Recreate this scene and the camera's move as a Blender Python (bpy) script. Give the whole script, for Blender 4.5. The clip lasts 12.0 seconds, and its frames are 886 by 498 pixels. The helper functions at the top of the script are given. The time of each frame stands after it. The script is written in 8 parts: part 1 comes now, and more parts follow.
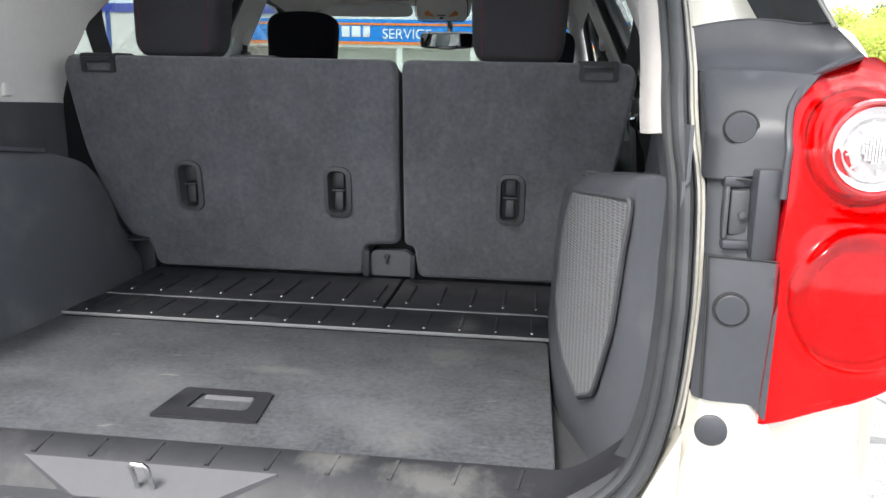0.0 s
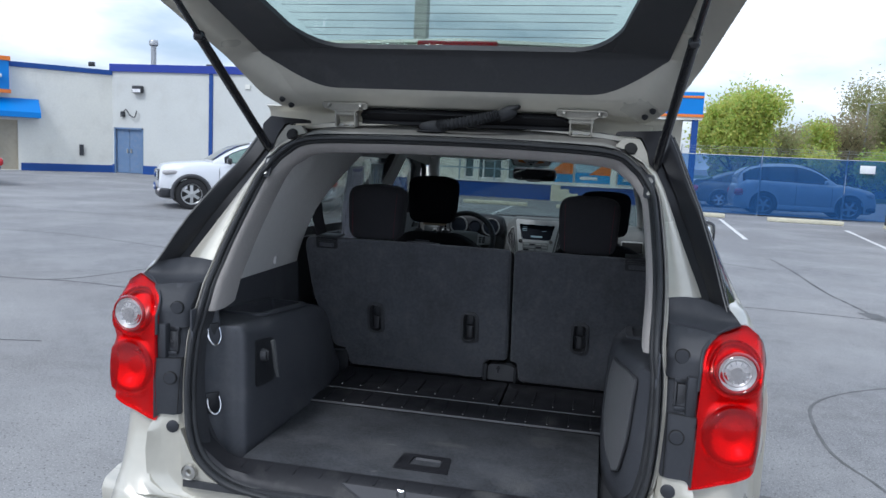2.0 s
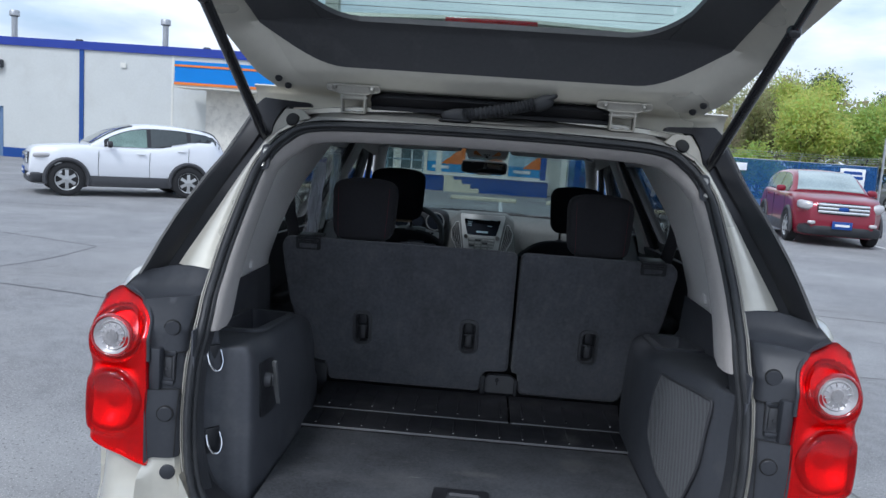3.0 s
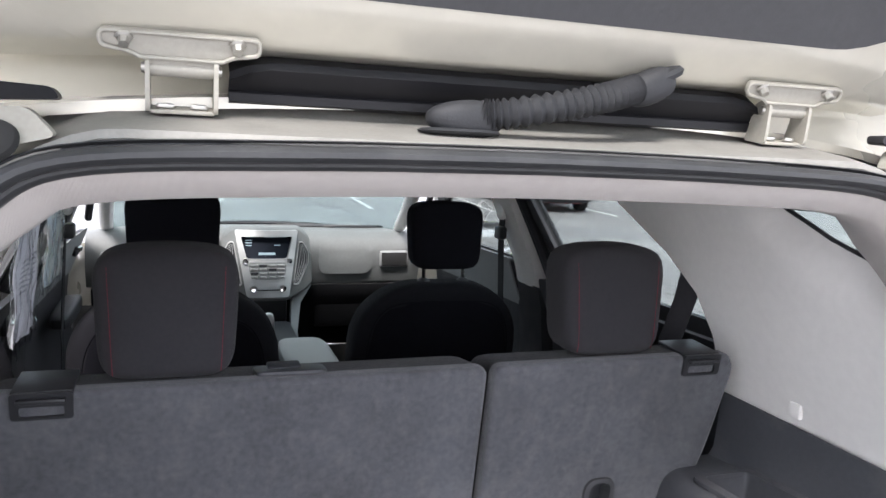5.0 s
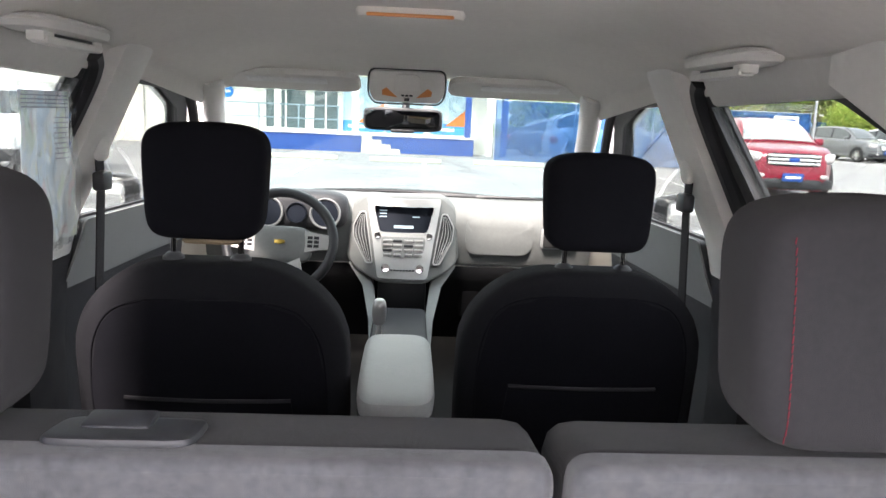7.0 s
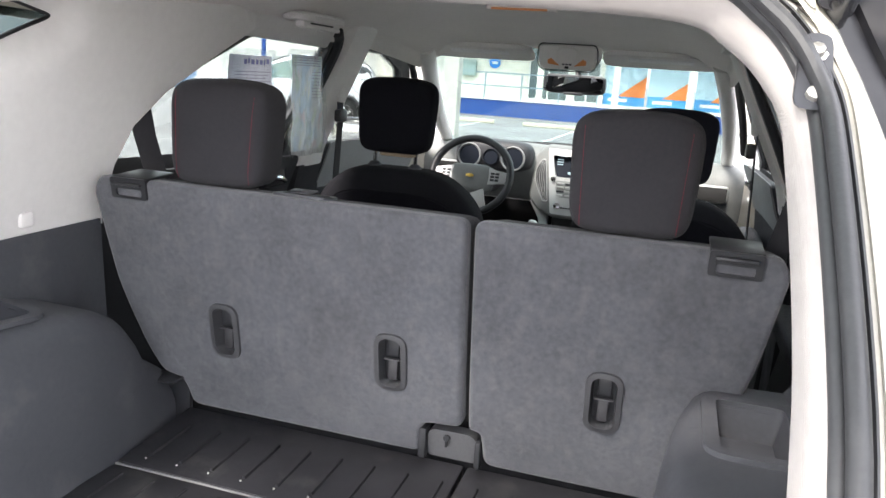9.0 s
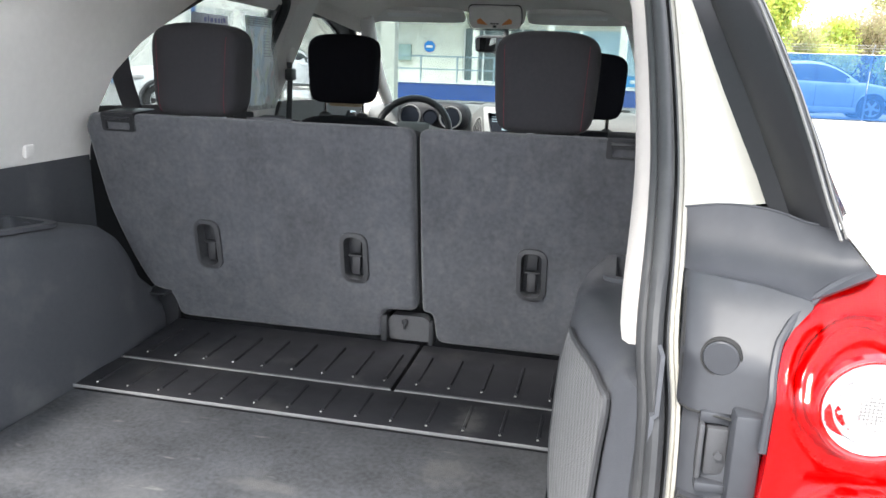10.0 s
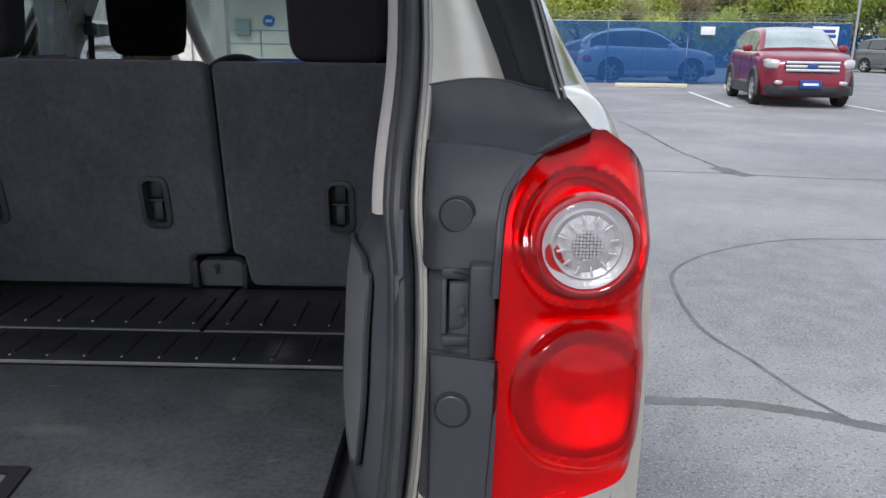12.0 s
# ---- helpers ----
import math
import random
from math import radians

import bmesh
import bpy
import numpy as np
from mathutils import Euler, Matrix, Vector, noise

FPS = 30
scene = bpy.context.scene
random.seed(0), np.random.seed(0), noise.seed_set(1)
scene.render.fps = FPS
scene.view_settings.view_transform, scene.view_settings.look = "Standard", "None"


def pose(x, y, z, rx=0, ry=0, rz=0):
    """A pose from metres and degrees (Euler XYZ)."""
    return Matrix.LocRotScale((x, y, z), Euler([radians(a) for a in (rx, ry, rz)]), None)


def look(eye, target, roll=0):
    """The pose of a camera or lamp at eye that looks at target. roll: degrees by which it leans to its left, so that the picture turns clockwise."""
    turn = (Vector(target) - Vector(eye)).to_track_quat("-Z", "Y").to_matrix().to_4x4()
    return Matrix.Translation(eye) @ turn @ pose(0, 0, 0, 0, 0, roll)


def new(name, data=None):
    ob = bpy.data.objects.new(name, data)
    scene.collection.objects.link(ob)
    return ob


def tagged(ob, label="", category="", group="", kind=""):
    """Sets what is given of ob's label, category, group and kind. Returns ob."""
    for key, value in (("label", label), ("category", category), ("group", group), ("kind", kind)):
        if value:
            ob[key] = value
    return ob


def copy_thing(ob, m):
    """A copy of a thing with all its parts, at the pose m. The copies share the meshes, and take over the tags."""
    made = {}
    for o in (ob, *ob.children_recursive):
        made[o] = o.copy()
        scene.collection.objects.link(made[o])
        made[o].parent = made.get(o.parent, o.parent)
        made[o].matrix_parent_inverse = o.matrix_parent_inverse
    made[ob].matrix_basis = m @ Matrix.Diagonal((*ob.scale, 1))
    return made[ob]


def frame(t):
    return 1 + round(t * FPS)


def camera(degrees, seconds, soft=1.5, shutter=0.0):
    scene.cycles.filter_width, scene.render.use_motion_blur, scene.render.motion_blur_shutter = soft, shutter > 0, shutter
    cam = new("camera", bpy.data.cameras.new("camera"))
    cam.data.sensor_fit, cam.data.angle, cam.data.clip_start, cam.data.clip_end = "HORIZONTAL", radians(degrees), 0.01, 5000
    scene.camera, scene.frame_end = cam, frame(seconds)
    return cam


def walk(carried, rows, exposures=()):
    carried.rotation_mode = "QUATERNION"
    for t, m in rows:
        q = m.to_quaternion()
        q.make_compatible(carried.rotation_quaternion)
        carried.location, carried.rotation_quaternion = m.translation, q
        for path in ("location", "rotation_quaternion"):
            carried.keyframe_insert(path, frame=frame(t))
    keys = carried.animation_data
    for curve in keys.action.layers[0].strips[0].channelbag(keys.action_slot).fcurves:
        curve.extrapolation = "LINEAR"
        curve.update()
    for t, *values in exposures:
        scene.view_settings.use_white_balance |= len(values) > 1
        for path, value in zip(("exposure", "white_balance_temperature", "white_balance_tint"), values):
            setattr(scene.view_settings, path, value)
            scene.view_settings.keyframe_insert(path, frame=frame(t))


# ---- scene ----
cam = camera(60.6, 12.0)
PATH = [
    (0, (0.448, -0.838, 1.134), (0.227, 1.116, 0.766), 1.4),
    (0.5, (0.47, -1.122, 1.183), (0.078, 0.819, 0.904), 1.2),
    (1, (0.555, -1.398, 1.274), (0.085, 0.527, 1.008), 1.2),
    (1.5, (0.601, -1.66, 1.471), (0.127, 0.264, 1.196), 1.9),
    (2, (0.458, -1.845, 1.57), (0.05, 0.097, 1.323), 2.7),
    (2.5, (0.226, -1.871, 1.591), (-0.049, 0.095, 1.342), 3.6),
    (3, (0.012, -1.632, 1.558), (-0.087, 0.348, 1.3), 4.0),
    (3.2, (-0.067, -1.514, 1.566), (-0.088, 0.469, 1.3), 4.0),
    (4.8, (-0.356, -0.398, 1.625), (0.219, 1.495, 1.333), 2.8),
    (5, (-0.371, -0.312, 1.631), (0.276, 1.558, 1.342), 2.7),
    (5.5, (-0.413, -0.138, 1.625), (0.417, 1.658, 1.332), 2.2),
    (6, (-0.323, 0.022, 1.577), (0.587, 1.772, 1.247), 1.3),
    (6.5, (-0.095, 0.228, 1.52), (0.43, 2.131, 1.199), 1.5),
    (7, (0.014, 0.344, 1.498), (0.118, 2.31, 1.146), 2.5),
    (7.5, (0.07, 0.198, 1.503), (-0.101, 2.151, 1.106), 3.0),
    (7.7, (0.115, 0.085, 1.504), (-0.147, 2.024, 1.091), 3.2),
    (9.3, (0.511, -0.488, 1.47), (-0.051, 1.377, 1.015), 3.8),
    (9.5, (0.522, -0.567, 1.449), (-0.029, 1.301, 0.994), 3.4),
    (10, (0.549, -0.695, 1.375), (0.142, 1.204, 0.897), 1.9),
    (10.5, (0.616, -0.721, 1.322), (0.414, 1.206, 0.823), 1.6),
    (11, (0.645, -0.715, 1.335), (0.574, 1.218, 0.827), 1.5),
    (11.5, (0.661, -0.718, 1.316), (0.636, 1.214, 0.802), 1.4),
    (12, (0.666, -0.713, 1.281), (0.627, 1.215, 0.753), 0.7),
]
EXPOSURES = [
    (0.0, 2.07, 6500, 10), (0.5, 2.07, 6450, 10), (1.0, 1.37, 6250, 10), (1.5, 0.62, 5800, 10), (2.0, 0.27, 5650, 10), (3.2, 0.27, 5600, 10),
    (4.8, 2.27, 6350, 16), (5.5, 2.40, 6350, 16), (6.0, 2.68, 6550, 14), (6.5, 3.08, 6700, 14), (7.0, 3.40, 6900, 18), (7.5, 3.40, 7000, 22), (7.7, 3.37, 7000, 22),
    (9.3, 2.87, 6600, 12), (10.0, 2.52, 6450, 10), (10.5, 1.82, 6400, 10), (11.0, 0.77, 6200, 10), (11.5, 0.47, 6150, 12), (12.0, 0.47, 6100, 14),
]
walk(cam, [(t, look(eye, target, roll)) for t, eye, target, roll in PATH], EXPOSURES)

# ---------------------------------------------------------------- world, sun
world = bpy.data.worlds.new("world")
scene.world = world
world.use_nodes = True
wn, wl = world.node_tree.nodes, world.node_tree.links
wn.clear()
w_out = wn.new("ShaderNodeOutputWorld")
w_sky = wn.new("ShaderNodeTexSky")
w_sky.sky_type, w_sky.sun_disc = "NISHITA", False
SUN_ELEV, SUN_AZ = radians(52), radians(205)
w_sky.sun_elevation, w_sky.sun_rotation = SUN_ELEV, SUN_AZ
w_sky.dust_density, w_sky.air_density = 2.0, 1.0
w_bg = wn.new("ShaderNodeBackground")
w_bg.inputs[1].default_value = 0.13
w_cl = wn.new("ShaderNodeBackground")
w_cl.inputs[1].default_value = 1.15
w_mix = wn.new("ShaderNodeMixShader")
w_tc = wn.new("ShaderNodeTexCoord")
w_map = wn.new("ShaderNodeMapping")
w_map.inputs["Scale"].default_value = (1.0, 1.0, 3.2)
w_n1 = wn.new("ShaderNodeTexNoise")
w_n1.inputs["Scale"].default_value, w_n1.inputs["Detail"].default_value = 2.2, 7.0
w_n1.inputs["Roughness"].default_value = 0.56
w_n2 = wn.new("ShaderNodeTexNoise")
w_n2.inputs["Scale"].default_value, w_n2.inputs["Detail"].default_value = 4.5, 6.0
w_r1 = wn.new("ShaderNodeValToRGB")
w_r1.color_ramp.elements[0].position, w_r1.color_ramp.elements[0].color = 0.34, (0.25, 0.25, 0.25, 1)
w_r1.color_ramp.elements[1].position, w_r1.color_ramp.elements[1].color = 0.52, (1, 1, 1, 1)
w_r2 = wn.new("ShaderNodeValToRGB")
w_r2.color_ramp.elements[0].position, w_r2.color_ramp.elements[0].color = 0.30, (0.52, 0.57, 0.64, 1)
w_r2.color_ramp.elements[1].position, w_r2.color_ramp.elements[1].color = 0.66, (0.98, 0.985, 0.99, 1)
wl.new(w_tc.outputs["Generated"], w_map.inputs["Vector"])
wl.new(w_map.outputs["Vector"], w_n1.inputs["Vector"])
wl.new(w_map.outputs["Vector"], w_n2.inputs["Vector"])
wl.new(w_n1.outputs["Fac"], w_r1.inputs["Fac"])
wl.new(w_n2.outputs["Fac"], w_r2.inputs["Fac"])
wl.new(w_sky.outputs[0], w_bg.inputs[0])
wl.new(w_r2.outputs[0], w_cl.inputs[0])
wl.new(w_r1.outputs[0], w_mix.inputs[0])
wl.new(w_bg.outputs[0], w_mix.inputs[1])
wl.new(w_cl.outputs[0], w_mix.inputs[2])
wl.new(w_mix.outputs[0], w_out.inputs[0])

sun = new("sun", bpy.data.lights.new("sun", "SUN"))
sun.data.energy, sun.data.angle, sun.data.color = 1.5, radians(14), (1.0, 0.96, 0.90)
sun_dir = Vector((math.sin(SUN_AZ) * math.cos(SUN_ELEV), math.cos(SUN_AZ) * math.cos(SUN_ELEV), math.sin(SUN_ELEV)))
sun.matrix_world = look(sun_dir * 50, (0, 0, 0))

# ---------------------------------------------------------------- materials


def mat(name, col, rough=0.5, metal=0.0, var=0.12, scale=6.0, bump=0.0, bscale=220.0, coat=0.0, spec=0.5,
        rvar=0.0, transmission=0.0, ior=1.45, sheen=0.0, each=0.0, detail=4.0, aniso=(1, 1, 1)):
    """A surface with colour variation at two scales, fine relief and varied gloss."""
    m = bpy.data.materials.new(name)
    m.use_nodes = True
    n, l = m.node_tree.nodes, m.node_tree.links
    b = n["Principled BSDF"]
    b.inputs["Roughness"].default_value = rough
    b.inputs["Metallic"].default_value = metal
    b.inputs["Coat Weight"].default_value = coat
    b.inputs["Coat Roughness"].default_value = 0.04
    b.inputs["Specular IOR Level"].default_value = spec
    b.inputs["Transmission Weight"].default_value = transmission
    b.inputs["IOR"].default_value = ior
    b.inputs["Sheen Weight"].default_value = sheen
    tc = n.new("ShaderNodeTexCoord")
    mp = n.new("ShaderNodeMapping")
    mp.inputs["Scale"].default_value = aniso
    l.new(tc.outputs["Object"], mp.inputs["Vector"])
    big = n.new("ShaderNodeTexNoise")
    big.inputs["Scale"].default_value, big.inputs["Detail"].default_value = scale, detail
    fine = n.new("ShaderNodeTexNoise")
    fine.inputs["Scale"].default_value, fine.inputs["Detail"].default_value = scale * 14, 3
    l.new(mp.outputs[0], big.inputs["Vector"])
    l.new(mp.outputs[0], fine.inputs["Vector"])
    add = n.new("ShaderNodeMath")
    add.operation = "ADD"
    l.new(big.outputs["Fac"], add.inputs[0])
    l.new(fine.outputs["Fac"], add.inputs[1])
    mr = n.new("ShaderNodeMapRange")
    mr.inputs["From Min"].default_value, mr.inputs["From Max"].default_value = 0.6, 1.4
    mr.inputs["To Min"].default_value, mr.inputs["To Max"].default_value = 1 - var, 1 + var
    l.new(add.outputs[0], mr.inputs["Value"])
    hsv = n.new("ShaderNodeHueSaturation")
    hsv.inputs["Color"].default_value = (*col, 1)
    if each:
        oi = n.new("ShaderNodeObjectInfo")
        m2 = n.new("ShaderNodeMapRange")
        m2.inputs["To Min"].default_value, m2.inputs["To Max"].default_value = 1 - each, 1 + each
        l.new(oi.outputs["Random"], m2.inputs["Value"])
        mul = n.new("ShaderNodeMath")
        mul.operation = "MULTIPLY"
        l.new(mr.outputs[0], mul.inputs[0])
        l.new(m2.outputs[0], mul.inputs[1])
        l.new(mul.outputs[0], hsv.inputs["Value"])
    else:
        l.new(mr.outputs[0], hsv.inputs["Value"])
    l.new(hsv.outputs[0], b.inputs["Base Color"])
    if rvar:
        rr = n.new("ShaderNodeMapRange")
        rr.inputs["From Min"].default_value, rr.inputs["From Max"].default_value = 0.3, 0.7
        rr.inputs["To Min"].default_value, rr.inputs["To Max"].default_value = max(0.02, rough - rvar), min(1, rough + rvar)
        l.new(big.outputs["Fac"], rr.inputs["Value"])
        l.new(rr.outputs[0], b.inputs["Roughness"])
    if bump:
        tex = n.new("ShaderNodeTexNoise")
        tex.inputs["Scale"].default_value, tex.inputs["Detail"].default_value = bscale, 2
        l.new(mp.outputs[0], tex.inputs["Vector"])
        bp = n.new("ShaderNodeBump")
        bp.inputs["Strength"].default_value, bp.inputs["Distance"].default_value = bump, 0.004
        l.new(tex.outputs["Fac"], bp.inputs["Height"])
        l.new(bp.outputs[0], b.inputs["Normal"])
    return m


def glass(name, tint=(0.92, 0.97, 0.95), rough=0.0, amount=1.0):
    """A thin pane: clear with a mirror gloss."""
    m = bpy.data.materials.new(name)
    m.use_nodes = True
    n, l = m.node_tree.nodes, m.node_tree.links
    n.clear()
    out = n.new("ShaderNodeOutputMaterial")
    tr = n.new("ShaderNodeBsdfTransparent")
    tr.inputs[0].default_value = (*tint, 1)
    gl = n.new("ShaderNodeBsdfGlossy")
    gl.inputs["Roughness"].default_value = rough
    lw = n.new("ShaderNodeLayerWeight")
    lw.inputs["Blend"].default_value = 0.5
    pw = n.new("ShaderNodeMath")
    pw.operation = "POWER"
    pw.inputs[1].default_value = 4.0
    fr = n.new("ShaderNodeMath")
    fr.operation = "MULTIPLY_ADD"
    fr.inputs[1].default_value, fr.inputs[2].default_value = 0.85 * amount, 0.035 * amount
    fr.use_clamp = True
    l.new(lw.outputs["Facing"], pw.inputs[0])
    l.new(pw.outputs[0], fr.inputs[0])
    mx = n.new("ShaderNodeMixShader")
    l.new(fr.outputs[0], mx.inputs[0])
    l.new(tr.outputs[0], mx.inputs[1])
    l.new(gl.outputs[0], mx.inputs[2])
    l.new(mx.outputs[0], out.inputs[0])
    return m


def nodes_of(m):
    return m.node_tree.nodes, m.node_tree.links, m.node_tree.nodes["Principled BSDF"]


def weave(m, scale, strength, direction="X", kind="BANDS", distance=0.003):
    """Adds a woven or ribbed relief to a material."""
    n, l, b = nodes_of(m)
    tc = n.new("ShaderNodeTexCoord")
    w = n.new("ShaderNodeTexWave")
    w.wave_type, w.bands_direction = kind, direction
    w.inputs["Scale"].default_value, w.inputs["Distortion"].default_value = scale, 0.6
    l.new(tc.outputs["Object"], w.inputs["Vector"])
    bp = n.new("ShaderNodeBump")
    bp.inputs["Strength"].default_value, bp.inputs["Distance"].default_value = strength, distance
    l.new(w.outputs["Fac"], bp.inputs["Height"])
    if b.inputs["Normal"].is_linked:
        l.new(b.inputs["Normal"].links[0].from_socket, bp.inputs["Normal"])
    l.new(bp.outputs[0], b.inputs["Normal"])
    return m


def soiled(m, col, scale, low, high, amount, detail=6.0, stretch=(1, 1, 1)):
    """Lays dust or stains of an irregular shape over a material."""
    n, l, b = nodes_of(m)
    src = b.inputs["Base Color"].links[0].from_socket
    tc = n.new("ShaderNodeTexCoord")
    mp = n.new("ShaderNodeMapping")
    mp.inputs["Scale"].default_value = stretch
    t = n.new("ShaderNodeTexNoise")
    t.inputs["Scale"].default_value, t.inputs["Detail"].default_value, t.inputs["Roughness"].default_value = scale, detail, 0.62
    r = n.new("ShaderNodeMapRange")
    r.inputs["From Min"].default_value, r.inputs["From Max"].default_value = low, high
    r.inputs["To Min"].default_value, r.inputs["To Max"].default_value = 0.0, amount
    mx = n.new("ShaderNodeMix")
    mx.data_type = "RGBA"
    l.new(tc.outputs["Object"], mp.inputs[0])
    l.new(mp.outputs[0], t.inputs["Vector"])
    l.new(t.outputs["Fac"], r.inputs["Value"])
    l.new(r.outputs[0], mx.inputs["Factor"])
    l.new(src, mx.inputs["A"])
    mx.inputs["B"].default_value = (*col, 1)
    l.new(mx.outputs["Result"], b.inputs["Base Color"])
    return m


def sun_and_wear_spots(m, spots, col, amount):
    """Lays pale patches (x, y, radius along x, radius along y) with ragged edges over a material: worn spots and
    painted sunlight.
    """
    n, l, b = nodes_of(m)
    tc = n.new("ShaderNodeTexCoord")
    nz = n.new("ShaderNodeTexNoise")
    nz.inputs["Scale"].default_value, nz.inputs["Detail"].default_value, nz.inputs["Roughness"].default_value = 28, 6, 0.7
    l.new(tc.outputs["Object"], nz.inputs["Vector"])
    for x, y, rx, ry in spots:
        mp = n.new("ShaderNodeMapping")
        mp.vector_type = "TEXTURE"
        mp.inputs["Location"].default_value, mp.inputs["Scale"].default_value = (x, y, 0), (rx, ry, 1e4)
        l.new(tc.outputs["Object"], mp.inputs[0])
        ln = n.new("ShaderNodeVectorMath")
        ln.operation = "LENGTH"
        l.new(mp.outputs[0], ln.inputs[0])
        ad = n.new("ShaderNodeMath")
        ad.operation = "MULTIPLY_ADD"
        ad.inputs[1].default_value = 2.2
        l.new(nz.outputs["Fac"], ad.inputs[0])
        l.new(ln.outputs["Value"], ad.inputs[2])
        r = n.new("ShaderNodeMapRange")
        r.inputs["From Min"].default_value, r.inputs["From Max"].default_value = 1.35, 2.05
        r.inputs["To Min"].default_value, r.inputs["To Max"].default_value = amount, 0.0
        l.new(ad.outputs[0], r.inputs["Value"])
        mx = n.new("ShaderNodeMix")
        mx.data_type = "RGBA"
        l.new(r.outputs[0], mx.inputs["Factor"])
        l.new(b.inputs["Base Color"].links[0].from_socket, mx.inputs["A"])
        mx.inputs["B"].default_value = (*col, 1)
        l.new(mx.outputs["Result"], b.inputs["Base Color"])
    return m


PAINT = mat("champagne_paint", (0.58, 0.555, 0.475), 0.30, 0.32, 0.05, 3.0, 0.03, 900, coat=0.8, rvar=0.04)
CARPET = soiled(soiled(mat("carpet", (0.057, 0.0595, 0.066), 0.95, 0, 0.50, 9, 0.5, 900, sheen=0.04, spec=0.2), (0.125, 0.124, 0.126), 5.0, 0.50, 0.76, 0.6, stretch=(.55, 1, 1)), (0.24, 0.23, 0.22), 48, 0.66, 0.74, 0.45, stretch=(.25, 1, 1))
SEATCARPET = soiled(soiled(mat("seat_carpet", (0.083, 0.086, 0.096), 0.95, 0, 0.30, 7, 0.35, 1300, sheen=0.25, spec=0.2), (0.16, 0.158, 0.162), 38, 0.48, 0.74, 0.32, stretch=(1, 1, .6)), (0.055, 0.055, 0.060), 4.5, 0.48, 0.74, 0.35)
PLASTIC = soiled(mat("black_plastic", (0.050, 0.051, 0.055), 0.50, 0, 0.12, 8, 0.22, 900, rvar=0.08), (0.13, 0.128, 0.125), 7, 0.56, 0.80, 0.35)
SIDEPLASTIC = soiled(mat("cargo_side_plastic", (0.064, 0.067, 0.076), 0.55, 0, 0.12, 8, 0.25, 800, rvar=0.08), (0.17, 0.168, 0.165), 8, 0.54, 0.80, 0.4)
SILLPLASTIC = soiled(mat("sill_plastic", (0.021, 0.021, 0.024), 0.50, 0, 0.15, 10, 0.07, 900, rvar=0.10, spec=0.35), (0.14, 0.135, 0.125), 9, 0.56, 0.80, 0.35)
# sun patches near x .3 put into the colour, together with worn scuffs
CARPET = sun_and_wear_spots(CARPET, [(.285, .085, .07, .05), (.33, .45, .06, .07), (.05, .32, .10, .02)], (.15, .147, .14), .38)
SILLPLASTIC = sun_and_wear_spots(SILLPLASTIC, [(.33, .63, .035, .07), (.36, .0, .09, .03), (.22, .02, .05, .03)], (.17, .165, .155), .35)
# the champagne paint again, darkened to the tone it has in shade
FLANGE = mat("shaded_champagne_flange", (0.34, 0.325, 0.285), 0.50, 0.2, 0.10, 12, 0.05, 400, spec=0.4)
# dusty roof channel, its paint darkened further for the shade under the gate
ROOFDUSTSHADE = soiled(mat("dusty_shaded_roof_channel", (0.225, 0.218, 0.20), 0.55, 0.1, 0.12, 14, 0.06, 300), (0.15, 0.146, 0.136), 16, 0.48, 0.72, 0.5)
GARNISH = soiled(mat("grey_black_garnish", (0.035, 0.037, 0.043), 0.46, 0, 0.10, 7, 0.05, 1300, rvar=0.08), (0.14, 0.138, 0.133), 11, 0.60, 0.80, 0.3)
GLOSSBLACK = mat("gloss_black", (0.018, 0.018, 0.020), 0.22, 0, 0.1, 5, 0, coat=0.3, rvar=0.06)
PILLARBLACK = mat("satin_black_strip", (0.013, 0.013, 0.015), 0.42, 0, 0.15, 9, 0.03, 900, rvar=0.08, spec=0.35)
RUBBER = mat("rubber", (0.020, 0.021, 0.024), 0.42, 0, 0.15, 12, 0.06, 300, rvar=0.08)
SEALRUBBER = soiled(mat("dusty_seal_rubber", (0.030, 0.031, 0.033), 0.50, 0, 0.15, 12, 0.06, 300, rvar=0.08), (0.10, 0.10, 0.098), 9, 0.50, 0.80, 0.35)
TROUGH = mat("trough_plastic", (0.010, 0.010, 0.012), 0.52, 0, 0.15, 9, 0.05, 500, spec=0.3)
LEVER = mat("grey_lever", (0.036, 0.036, 0.039), 0.45, 0, 0.1, 20)
RUBBERGREY = soiled(mat("dusty_rubber", (0.019, 0.020, 0.023), 0.66, 0, 0.15, 20, 0.1, 300), (0.09, 0.09, 0.087), 22, 0.56, 0.80, 0.25)
LIGHTTRIM = mat("light_grey_trim", (0.78, 0.765, 0.74), 0.62, 0, 0.04, 4, 0.18, 1100)
HEADLINER = weave(mat("headliner_cloth", (0.80, 0.77, 0.73), 0.95, 0, 0.05, 5, 0.2, 1300, sheen=0.2, spec=0.2), 260, 0.15, "X", distance=0.001)
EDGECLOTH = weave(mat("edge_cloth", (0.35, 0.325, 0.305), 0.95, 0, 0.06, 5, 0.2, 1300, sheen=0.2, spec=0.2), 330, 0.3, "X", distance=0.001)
SEATCLOTH = weave(mat("seat_cloth", (0.026, 0.026, 0.029), 0.90, 0, 0.14, 10, 0.3, 1200, sheen=0.10, spec=0.2), 330, 0.35, "X", distance=0.001)
SEATCLOTH2 = mat("seat_cloth_smooth", (0.027, 0.0265, 0.030), 0.88, 0, 0.14, 10, 0.3, 1500, sheen=0.05, spec=0.25)
FRONTCLOTH = mat("front_seat_cloth", (0.009, 0.009, 0.012), 0.95, 0, 0.12, 10, 0.3, 1500, spec=0.08)
